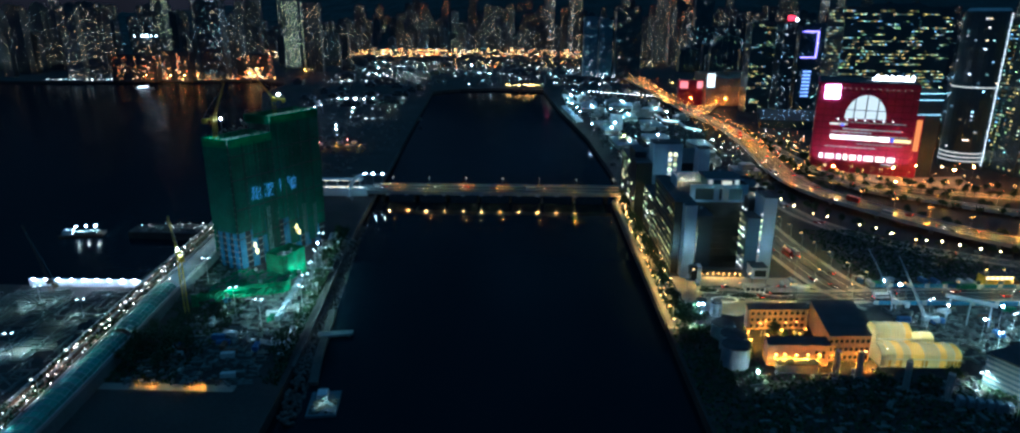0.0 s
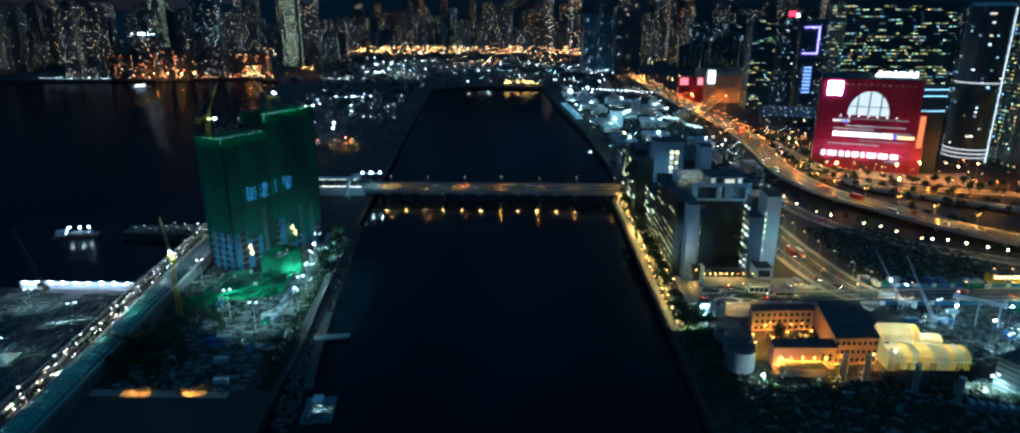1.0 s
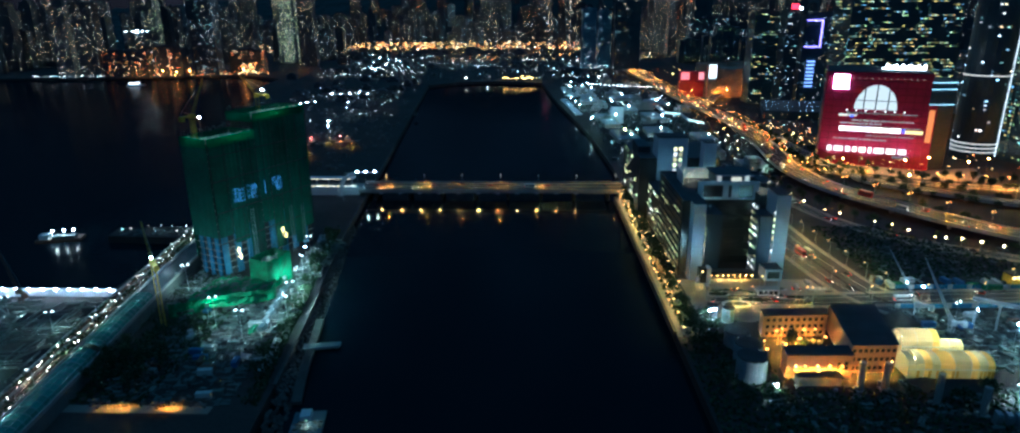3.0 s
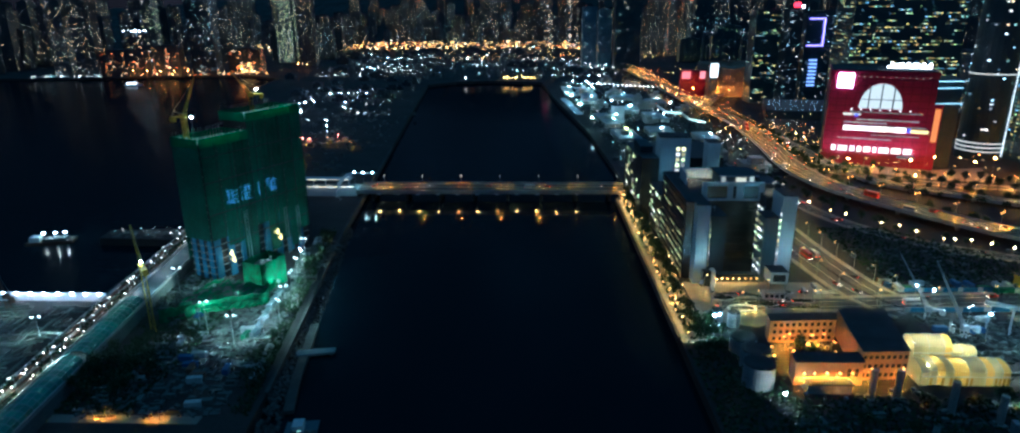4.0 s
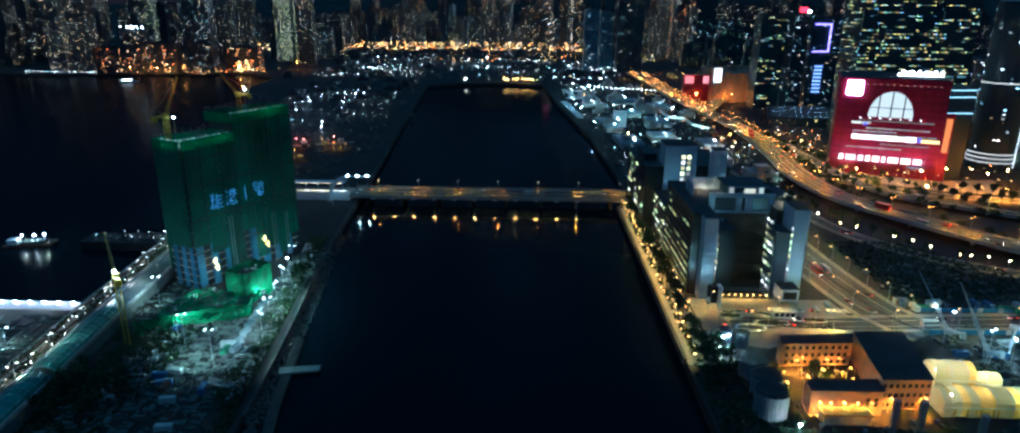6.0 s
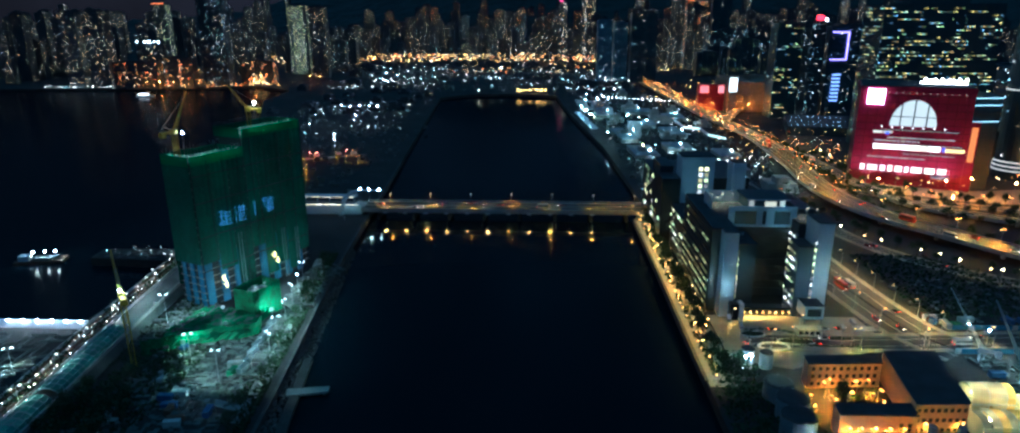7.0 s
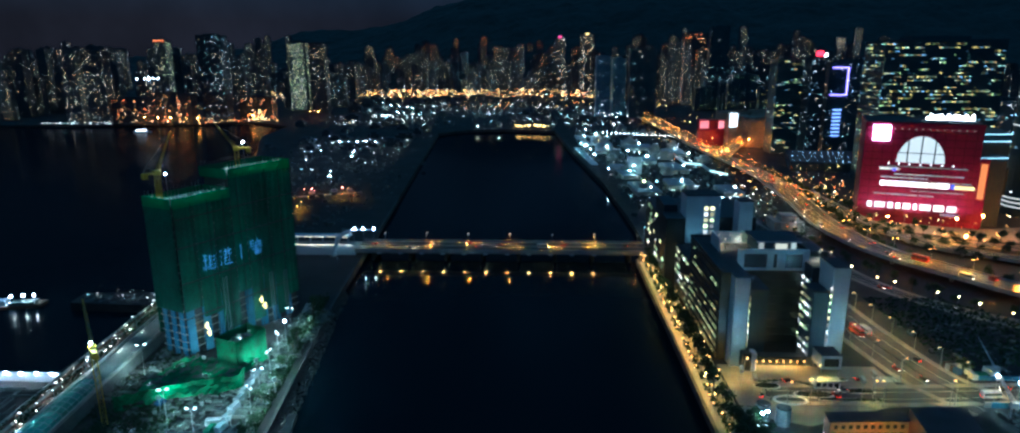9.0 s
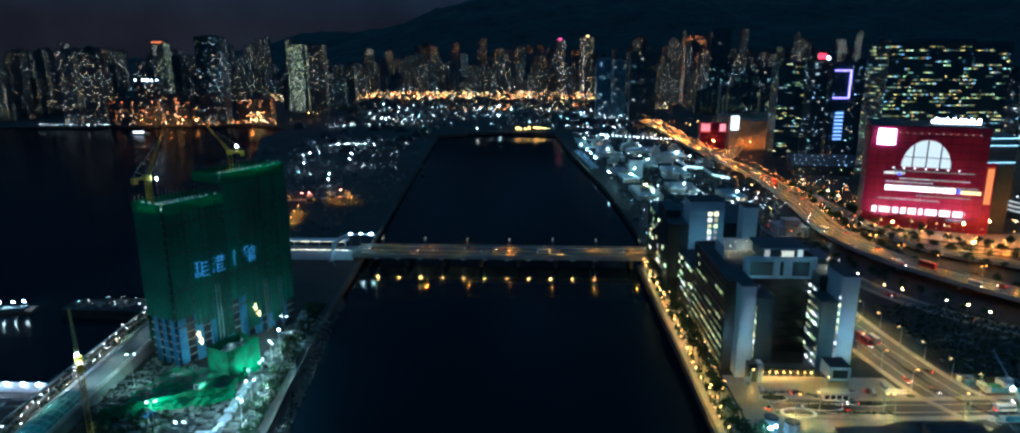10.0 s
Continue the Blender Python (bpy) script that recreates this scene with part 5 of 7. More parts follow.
part("lit_shop_front", Form().box(71, 86, -.5, -.1, 33, 36), plain_glow("shop_band_yellow", (1.0, 0.75, 0.25), 1.3), mall, "yellow-lit shop front")
for x, z, w, h in ((69, 33, 2.6, 4.2), (24, 46, 3.0, 2.4)):
    part("light_box", Form().box(x, x + w, -.75, -.55, z, z + h), plain_glow("blue_box", (0.10, 0.14, 1.0), 0.9), mall, "deep blue light box")
for k in range(12):
    part("cornice_lamp", Form().box(22 + k * 5.2, 22.8 + k * 5.2, -.9, -.6, 82.4, 83.2), plain_glow("cornice_light", (1.0, 0.7, 0.6), 0.5), mall, "small pale cornice lamp")
for k in range(7):
    part("sill_lamp", Form().box(20 + k * 8, 21.1 + k * 8, -.9, -.6, 52.2, 53.3), plain_glow("sill_light", (1.0, 0.95, 0.9), 2.2), mall, "small white lamp below the arch")
part("canopy", Form().box(64, 78, -5, -.5, 9.5, 11.5), M_teal, mall, "dark teal entrance canopy")
for z in (60, 74, 80):
    part("light_line", Form().bar((MW + .2, 4.2, z), (MW + 22, 15.2, z), .45), plain_glow("cyan_line", (0.5, 0.85, 1.0), 1.6), mall, "thin pale-blue light line")
for i in range(14):
    part("roof_sign_lamp", Form().box(48 + i * 2.6, 50 + i * 2.6, 30, 31, 89, 91 + 3 * abs(math.sin(i * 1.3))), plain_glow("roof_sign", (1.0, 0.95, 0.9), 7), mall, "white roof-top light box")
# reddish spots without fittings, added over the forecourt to brighten the lower front
for x in (18, 46, 74):
    la = bpy.data.lights.new("facade_floodlight", "SPOT")
    la.energy, la.color, la.spot_size, la.shadow_soft_size = 17000, (1.0, 0.28, 0.46), radians(125), 1.0
    lo = new("facade_floodlight", la)
    lo.matrix_world = pose(281, 667, G, 0, 0, -22) @ look((x, -18, 10), (x, 0, 40))
    tagged(lo, "reddish spot added to brighten the mall front", "floodlight")


def block(name, label, x0, x1, y0, y1, z1, wall, win, floors, cols, lit, z0=G, wide=.5, tall=.34, group=""):
    """A town block: walls, roof plant and its lit panes."""
    b = thing(name, label, "building", group=group)
    w, d = x1 - x0, y1 - y0
    if group:   # re-entrant bays front and back
        n, plan = 4, []
        for k in range(n):
            plan += [(x0 + w * (k + .08) / n, y0), (x0 + w * (k + .92) / n, y0)] + ([(x0 + w * (k + .92) / n, y0 + 1.6), (x0 + w * (k + 1.08) / n, y0 + 1.6)] if k < n - 1 else [])
        plan += [(x1 - w * .02, y1), (x0 + w * .02, y1)]
        part("wall", Form().stepped(plan, z0 - 2, z1, z1 + rng.uniform(3, 6), .5), wall, b)
    else:
        part("wall", Form().box(x0, x1, y0, y1, z0 - 2, z1), wall, b)
        part("roof_plant", Form().box(x0 + w * .25, x1 - w * .25, y0 + d * .25, y1 - d * .25, z1, z1 + rng.uniform(3, 6)), wall, b)
        part("parapet", Form().box(x0, x1, y0, y0 + .6, z1, z1 + 1.2), wall, b)
    g = Form()
    dense = 0.85 if win in (M_win_home, M_win_cool) else 0.9
    if wide > .9:
        for a, e in (((x0, y0), (x1, y0)), ((x1, y0), (x1, y1)), ((x0, y1), (x0, y0))):
            strips(g, a, e, z0 + 3, z1 - 2, floors, lit, tall, .15, rng)
        part("strip_light", g, win, b, "lit strip windows", "stuff")
        return b
    panes(g, (x0, y0), (x1, y0), z0 + 3, z1 - 2, floors, cols, lit * dense, wide, tall, .15, rng)
    side = max(2, int(cols * d / w))
    panes(g, (x1, y0), (x1, y1), z0 + 3, z1 - 2, floors, side, lit * dense, wide, tall, .15, rng)
    panes(g, (x0, y1), (x0, y0), z0 + 3, z1 - 2, floors, side, lit * dense, wide, tall, .15, rng)
    if g.f:
        part("window_light", g, win, b, "lit windows", "stuff")
    return b


rng = random.Random(5)
block("office_block", "wide office block with yellow-lit floors", 372, 500, 830, 880, 165, M_glassy, M_win_office, 40, 46, .40, tall=.24, wide=.95)
block("office_tower", "slim dark glass tower with scattered lights", 346, 383, 1090, 1125, 145, M_glassy, M_win_office, 36, 14, .12, tall=.3, wide=.95)
t_rib = block("office_tower", "pale ribbed tower with white lights", 384, 404, 1060, 1090, 148, M_tower, M_win_cool, 42, 8, .1)
neon_t = block("office_tower", "dark tower with a violet neon outline", 426, 487, 1100, 1140, 140, M_glassy, M_win_cool, 40, 26, .09)
nf = Form()
for a, b in (((430, 132), (453, 132)), ((453, 132), (453, 92)), ((453, 92), (430, 92))):
    nf.box(min(a[0], b[0]) - .7, max(a[0], b[0]) + .7, 1098, 1099, min(a[1], b[1]) - .7, max(a[1], b[1]) + .7)
part("neon_line", nf, plain_glow("violet_neon", (0.35, 0.25, 1.0), 4), neon_t, "glowing violet neon line")
cyl = thing("round_tower", "round dark glass tower with a lit edge", "building", (448, 690, G))
part("shaft", Form().cyl(0, 0, 0, 155, 20, 28), M_glassy, cyl)
part("crown", Form().cyl(0, 0, 155, 158, 19, 28, .9), M_metal, cyl)
cf = Form()
for i in range(60):
    cf.box(11.2, 12.2, -17, -16, 4 + i * 2.5, 5.1 + i * 2.5)
part("lit_edge", cf, plain_glow("edge_light", (0.9, 0.95, 0.9), 2.0), cyl, "line of white lights", "stuff")
for z in (8, 12, 16, 82):
    part("lit_ring", Form().cyl(0, 0, z, z + 1, 20.3, 28), plain_glow("ring_light", (1.0, 0.95, 0.8), .7), cyl, "lit ring")
cf = Form()
for k in range(14):
    a0, a1 = 2 * math.pi * k / 14, 2 * math.pi * (k + .7) / 14
    panes(cf, (20.1 * math.cos(a0), 20.1 * math.sin(a0)), (20.1 * math.cos(a1), 20.1 * math.sin(a1)), 20, 150, 32, 2, .1, .7, .3, .1, rng)
part("window_light", cf, M_win_cool, cyl, "lit windows", "stuff")
block("office_block", "tall block with golden windows", 470, 540, 640, 690, 150, M_glassy, M_win_office, 36, 18, .5)
block("office_block", "dark block with blue-white windows", 520, 600, 720, 780, 130, M_glassy, M_win_cool, 30, 18, .25)
pod_low = thing("low_depot", "long low depot with rows of small blue-white lamps", "building")
part("hall", Form().prism([(318, 930), (392, 915), (440, 1030), (352, 1045)], G, 16), M_glassy, pod_low)
part("roof", Form().prism([(318, 930), (392, 915), (440, 1030), (352, 1045)], 16, 16.8, .99), M_roof, pod_low)
f = Form()
for k in range(3):
    for i in range(10):
        q = (i + rng.uniform(-.25, .25)) / 9
        f.ball(323 + 66 * q + 13 * k, 935 - 14 * q + 38 * k, 18.2, rng.uniform(.25, .55), 5)
part("roof_lamp", f, plain_glow("depot_lamp", (0.5, 0.8, 1.0), 5), pod_low, "small blue-white roof lamps", "stuff")
cm = thing("curved_mall", "curved warm-lit mall with a bright screen", "building")
ringp = [(345 + 56 * math.cos(a), 1205 - 42 * math.sin(a)) for a in [math.pi * i / 16 for i in range(17)]]
M_stone = surface("warm_stone", (0.42, 0.30, 0.22), 0.7, big=.03, fine=.3)
for i in range(16):
    part("facade_bay", Form().prism([ringp[i], ringp[i + 1], (345, 1215)][::-1], G, 52 + 10 * abs(8 - i) / 8), M_stone, cm)
part("screen", Form().box(301, 313, 1160, 1161, 38, 60), plain_glow("mall_screen", (0.9, 1.0, 1.0), 2.0), cm, "bright screen")
part("screen_backing", Form().box(300, 314, 1161, 1175, G, 61), M_stone, cm)
part("red_front", Form().box(256, 298, 1178, 1190, G, 48), M_red, cm, "red front wing")
part("red_sign", Form().box(258, 272, 1177, 1177.8, 34, 46), plain_glow("red_sign_light", (1.0, 0.2, 0.2), 1.3), cm, "pink-red light box")
part("red_sign", Form().box(288, 297, 1177, 1177.8, 34, 46), plain_glow("red_sign_light_b", (1.0, 0.25, 0.25), 1.3), cm, "pink-red light box")

# landmarks of the far shore
block("residential_tower", "tall dark slab tower with few lights", -797, -739, 1596, 1630, 202, M_tower, M_win_cool, 56, 20, .14)
block("residential_tower", "twin tower with greenish lit stairs and windows", -724, -667, 1950, 1985, 193, M_tower, M_win_green, 52, 14, .5, tall=.4, wide=.35)
block("residential_tower", "twin tower beside its lit neighbour", -663, -617, 1955, 1985, 190, M_tower, M_win_home, 52, 14, .16)
block("residential_tower", "dark harbour-side tower with scattered lights", -1082, -1043, 1530, 1560, 172, M_tower, M_win_home, 56, 18, .16)
block("residential_tower", "dark harbour-side tower with scattered lights", -1033, -984, 1535, 1565, 169, M_tower, M_win_home, 56, 22, .16)
t_green = block("residential_tower", "tall tower with greenish windows", -1017, -986, 1800, 1830, 195, M_tower, M_win_green, 52, 10, .3)
t_pink = block("residential_tower", "slender tower with a pink crown light", 40, 82, 2640, 2670, 219, M_tower, M_win_home, 50, 8, .3)
t_gold = block("residential_tower", "slender tower with a golden crown light", 137, 190, 2640, 2670, 230, M_tower, M_win_home, 50, 10, .3)
block("glass_tower", "blue-grey glass tower in two leaves", 130, 166, 1750, 1780, 151, surface("blue_glass", (.10, .20, .27), .4, big=.02, fine=.2, bump=0), M_win_cool, 36, 9, .03)
block("glass_tower", "blue-grey glass tower in two leaves", 170, 204, 1755, 1785, 145, surface("blue_glass_b", (.12, .24, .30), .4, big=.02, fine=.2, bump=0), M_win_cool, 36, 9, .03)
block("glass_tower", "dark glass tower without lights", 206, 268, 1700, 1740, 166, M_glassy, M_win_cool, 38, 10, .02)
block("residential_tower", "tall tower with orange-lit windows", 455, 527, 2300, 2330, 222, M_tower, M_win_orange, 50, 12, .4)
block("residential_tower", "black tower with no lights", 512, 571, 2200, 2230, 237, M_glassy, M_win_cool, 50, 10, .01)
block("residential_slab", "long housing slab full of white windows", 476, 674, 2100, 2125, 122, M_tower, M_win_cool, 30, 36, .3)
block("harbour_block", "row of low blocks at the waterside in orange light", -1003, -880, 1545, 1570, 62, M_tower, M_win_orange, 14, 24, .2)
block("harbour_block", "row of low blocks at the waterside in orange light", -870, -805, 1560, 1585, 72, M_tower, M_win_orange, 16, 14, .2)
block("harbour_block", "row of low blocks at the waterside", -730, -650, 1640, 1670, 60, M_tower, M_win_orange, 14, 14, .2)


part("crown_sign", Form().box(388, 398, 1058, 1059, 149, 156), plain_glow("red_crown", (1.0, 0.03, 0.06), 3), t_rib, "red roof-top sign")
part("crown_lamp", Form().ball(402, 1059, 150, 2.4), plain_glow("white_crown", (1.0, 0.95, 0.95), 8), t_rib, "white roof-top lamp")
for i in range(8):
    part("blue_bar", Form().box(436, 448, 1098, 1099, 30 + i * 5.5, 32.2 + i * 5.5), plain_glow("blue_bar_light", (0.3, 0.45, 1.0), 1.6), neon_t, "blue light bar")
part("crown_lamp", Form().box(54, 66, 2638, 2640, 219, 227), plain_glow("pink_crown", (1.0, 0.08, 0.30), 1.6), t_pink, "pink crown light")
part("crown_lamp", Form().box(156, 168, 2638, 2640, 230, 236), plain_glow("gold_crown", (1.0, 0.65, 0.2), 2.5), t_gold, "golden crown light")
for i in range(6):
    part("crown_lamp", Form().box(-1016 + i * 5, -1013 + i * 5, 1798, 1799, 195, 197.4), plain_glow("orange_crown", (1.0, 0.22, 0.06), 2.2), t_green, "orange roof-edge lamp")
stad = block("sports_block", "mid-rise block with white roof floodlights", -1010, -940, 1690, 1720, 98, M_tower, M_win_home, 24, 16, .12)
for x in (-1004, -985, -974, -962, -950):
    part("roof_floodlight", Form().ball(x, 1688, 103, 1.8 if x != -974 else 3.2), plain_glow("roof_flood", (0.85, 1.0, 1.0), 14), stad, "white roof floodlight")
ferry = thing("ferry", "small ferry with bright cabin lights", "boat", (-838, 1415, 0), 12)
part("hull", Form().prism([(-16, -4), (12, -4), (19, 0), (12, 4), (-16, 4)], -1, 3), M_carwhite, ferry)
part("cabin", Form().box(-12, 9, -3, 3, 3, 7), M_carwhite, ferry)
part("wheelhouse", Form().box(3, 8, -2.4, 2.4, 7, 9.4), M_carwhite, ferry)
part("cabin_light", Form().box(-11.5, 8.5, -3.15, -3.02, 4, 6), plain_glow("ferry_light", (0.9, 0.97, 1.0), 6), ferry, "lit cabin windows")


# ---- the town beyond ----
def town(label, n, xs, ys, hs, ws, win, lit, seed, wall=M_tower):
    r = random.Random(seed)
    for i in range(n):
        x, y = r.uniform(*xs), r.uniform(*ys)
        w, d, h = r.uniform(*ws), r.uniform(14, 26), r.uniform(*hs)
        z0 = max(G, lift(x, y) if y > 2450 else G)
        block("residential_tower", label, x, x + w, y, y + d, z0 + h, wall, r.choice(win), max(5, int(h / 3.1)), max(4, int(w / 2.5)), lit * r.uniform(.2, .9), z0, wide=.42, tall=.36, group="town towers")


town("distant apartment tower with scattered lit windows", 36, (-1900, -600), (1640, 2500), (60, 165), (22, 48), (M_win_home, M_win_cool, M_win_home), .22, 1)
town("distant apartment tower with scattered lit windows", 40, (-1600, 250), (2500, 3000), (60, 130), (22, 50), (M_win_home, M_win_green, M_win_cool, M_win_home), .24, 2)
town("hillside apartment tower with orange-lit windows", 22, (-1500, 300), (3000, 3350), (45, 90), (24, 50), (M_win_orange, M_win_home), .26, 3)
town("distant apartment tower with scattered lit windows", 36, (260, 1700), (2000, 3000), (80, 170), (24, 50), (M_win_home, M_win_cool, M_win_orange), .24, 4)
town("industrial block with lit floors", 34, (380, 1300), (1180, 1950), (50, 110), (30, 70), (M_win_cool, M_win_office), .15, 6, M_glassy)
town("low industrial block with lit floors", 14, (520, 900), (780, 1150), (60, 120), (30, 60), (M_win_cool, M_win_office), .25, 8, M_glassy)
town("low works building with flat roof", 26, (85, 225), (600, 1380), (4, 12), (10, 30), (M_win_cool,), .12, 9, M_concrete)
town("low works building with flat roof", 20, (-460, -220), (1100, 1500), (4, 10), (10, 30), (M_win_cool,), .1, 10, M_tower)
town("low works building with flat roof", 40, (-560, 220), (1480, 2300), (6, 22), (20, 60), (M_win_cool, M_win_home), .2, 12, M_tower)


def far_town(label, n, xs, ys, hs, win, lit, seed):
    """Countless far towers as one mass, with their lights."""
    r = random.Random(seed)
    f, g = Form(), Form()
    for i in range(n):
        x, y = r.uniform(*xs), r.uniform(*ys)
        w, d, h = r.uniform(18, 40), r.uniform(14, 22), r.uniform(*hs)
        z0 = max(G, lift(x, y) if y > 2450 else G)
        f.box(x, x + w, y, y + d, z0 - 12, z0 + h)
        f.box(x + w * .3, x + w * .7, y + 3, y + d - 3, z0 + h, z0 + h + 5)
        panes(g, (x, y), (x + w, y), z0 + 4, z0 + h - 2, int(h / 3.0), int(w / 2.4), lit * r.uniform(.3, 2.0), .36, .34, .2, r)
        s = ((x + w, y), (x + w, y + d)) if x < 0 else ((x, y + d), (x, y))
        panes(g, *s, z0 + 4, z0 + h - 2, int(h / 3.0), int(d / 2.4), lit * r.uniform(.3, 2.0), .36, .34, .2, r)
    o = solid("far_town", f, M_tower, label, "buildings", "stuff")
    part("window_light", g, win, o, "countless lit windows", "stuff")


far_town("mass of distant towers, scattered warm lights", 110, (-1100, 100), (2560, 3300), (60, 115), M_win_home, .14, 31)
far_town("mass of tall distant towers, scattered warm lights", 80, (-2400, -1100), (2500, 3300), (110, 200), M_win_home, .12, 38)
far_town("mass of distant towers, scattered cool lights", 80, (-1500, 300), (2500, 3200), (55, 110), M_win_cool, .1, 32)
far_town("mass of hillside towers in orange light", 60, (-1500, 900), (3150, 3450), (40, 80), M_win_orange, .1, 33)
far_town("mass of distant towers, scattered mixed lights", 170, (300, 2300), (2150, 3300), (90, 185), M_win_home, .12, 34)
far_town("mass of distant towers behind the offices", 70, (700, 1900), (1500, 2200), (60, 130), M_win_cool, .1, 35)
far_town("mass of dark harbour-side blocks", 80, (-2100, -1090), (1580, 2400), (80, 185), M_win_home, .08, 36)
far_town("mass of low dim blocks before the town", 80, (-640, 240), (2060, 2300), (8, 20), M_win_home, .1, 37)


# ---- distant lights ----
def sparkle(label, n, seed, mat, xs, ys, r0, r1, h=(6, 12), knots=0):
    r = random.Random(seed)
    f = Form()
    heart = [(r.uniform(*xs), r.uniform(*ys)) for _ in range(knots)]
    for i in range(round(1.25 * n)):
        x, y = r.uniform(*xs), r.uniform(*ys)
        if knots and r.random() < .75:
            k = r.choice(heart)
            x, y = k[0] + r.gauss(0, 26), k[1] + r.gauss(0, 14)
        f.ball(x, y, max(G, lift(x, y) if y > 2450 else G) + r.uniform(*h), .82 * (r0 + (r1 - r0) * r.random() ** 2.5), 5)
    solid("distant_lights", f, mat, label, "lamps", "stuff")


sparkle("white work lamps over distant building sites", 520, 1, M_far_w, (-480, 230), (1470, 2100), .35, 1.5, (4, 12), 26)
sparkle("orange street lamps at the foot of the town", 900, 2, M_far_o, (-1000, 260), (2330, 2480), .6, 2.4, (8, 34), 30)
sparkle("warm lamps along the far works road", 200, 14, M_far_o, (-300, 260), (1900, 2300), .4, 1.6, (4, 12), 10)
sparkle("orange harbour-side lamps", 190, 3, M_far_o, (-960, -640), (1535, 1640), .4, 1.6, (3, 14), 9)
sparkle("white quay lamps in a row", 46, 4, M_far_w, (-1130, -960), (1512, 1516), .7, 1.0, (5, 6))
sparkle("white lamps over the works beyond the hospital", 130, 5, M_far_w, (95, 225), (620, 1380), .22, .8, (3, 9), 16)
sparkle("scattered lamps on the west quay", 26, 6, M_far_w, (-420, -190), (700, 1350), .25, .8, (3, 9), 8)
sparkle("street lamps among the office blocks", 260, 7, M_far_o, (270, 640), (560, 1200), .3, .8, (3, 9), 16)
sparkle("street lamps among the town blocks", 360, 8, M_far_o, (250, 1500), (1200, 2600), .4, 1.5, (3, 12), 20)
sparkle("traffic lights and lamps on the highway", 200, 15, M_far_o, (225, 262), (800, 1640), .3, .9, (8, 12))
sparkle("white town lamps", 260, 9, M_far_w, (-1800, 1200), (1700, 3200), .4, 1.5, (5, 40))
mast_far = post_lamp("high_mast_lamp", "white high-mast floodlight over distant works", plain_glow("mast_bulb", (0.6, 1.0, 0.95), 420, True), 20, 0.5)
r_ = random.Random(77)
for k in range(16):
    put(mast_far, r_.uniform(-480, 230), r_.uniform(1470, 2000), G)
mast_q = post_lamp("quay_mast_lamp", "white lamp on a tall quay mast", plain_glow("quay_bulb", (0.8, 1.0, 0.98), 200, True), 14, 0.5)
for x, y in ((-252, 834), (-273, 1003), (-342, 1161), (-327, 1161), (-311, 1161), (-296, 1160), (-281, 1160)):
    put(mast_q, x, y, G - (0 if y < 1100 else 6))
mast_o = post_lamp("high_mast_lamp", "orange high-mast lamp by the harbour road", plain_glow("mast_bulb_orange", (1.0, 0.28, 0.03), 500, True), 14, 0.7)
for k in range(5):
    put(mast_o, -905 + k * 31, 1538 + 6 * (k > 5) * (k - 5), G)
for k in range(14):
    put(mast_o, -860 + k * 80, 2420 + r_.uniform(-20, 60), G)
for k in range(10):
    put(mast_o, 285 + k * 26, 560 + r_.uniform(-10, 60), G)
for x, y in ((330, 1148), (372, 1150), (275, 1160)):
    put(mast_o, x, y, G)
# white-roofed works sheds under strong lamps on the east quay
for x, y, w, d in ((100, 760, 26, 60), (96, 860, 20, 90), (140, 800, 30, 40), (120, 980, 36, 50), (80, 1080, 26, 90), (160, 900, 24, 60), (130, 1120, 40, 40), (190, 760, 22, 40), (180, 1050, 30, 50)):
    sh = thing("works_shed", "white-roofed works shed under bright lamps", "shed", (x, y, G), r_.uniform(-6, 6), group="works sheds")
    part("wall", Form().box(0, w, 0, d, 0, 5), M_concrete, sh)
    part("roof", Form().prism([(-.5, -.5), (w + .5, -.5), (w + .5, d + .5), (-.5, d + .5)], 5, 6.5, .8), M_tank, sh)
    put(mast_far, x + w / 2 + r_.uniform(-3, 3), y - 8, G - 8)
clutter("containers, plant and stacked goods on the east quay", 84, 235, 585, 1000, 700, 14, 7)
clutter("containers, plant and stacked goods on the far east quay", 60, 235, 1000, 1400, 420, 15, 9)
clutter("containers and plant on the west strip", -300, -165, 600, 1000, 240, 16, 5)
sparkle("white work lamps among the east quay stacks", 150, 25, M_far_w, (84, 235), (590, 1400), .2, .9, (3, 9), 22)
sparkle("warm work lamps among the east quay stacks", 90, 26, M_far_o, (90, 235), (590, 1400), .2, .7, (3, 8), 12)
for k in range(12):
    put(mast_site, r_.uniform(95, 225), r_.uniform(590, 760), G, r_.uniform(0, 180))
sparkle("golden lamps at the head of the channel", 26, 41, plain_glow("golden_lamp", (1.0, 0.55, 0.14), 20), (-58, 14), (1439, 1444), .6, 1.1, (5, 9))
sparkle("white lamps at the head of the channel", 2, 42, plain_glow("white_quay_lamp", (0.9, 1.0, 0.9), 26), (-138, -134), (1428, 1432), .8, 1.2, (6, 9))


# ---- vehicles ----
M_head = plain_glow("headlight", (1.0, 0.92, 0.75), 25, True)
M_tail = plain_glow("tail_light", (1.0, 0.03, 0.01), 5)


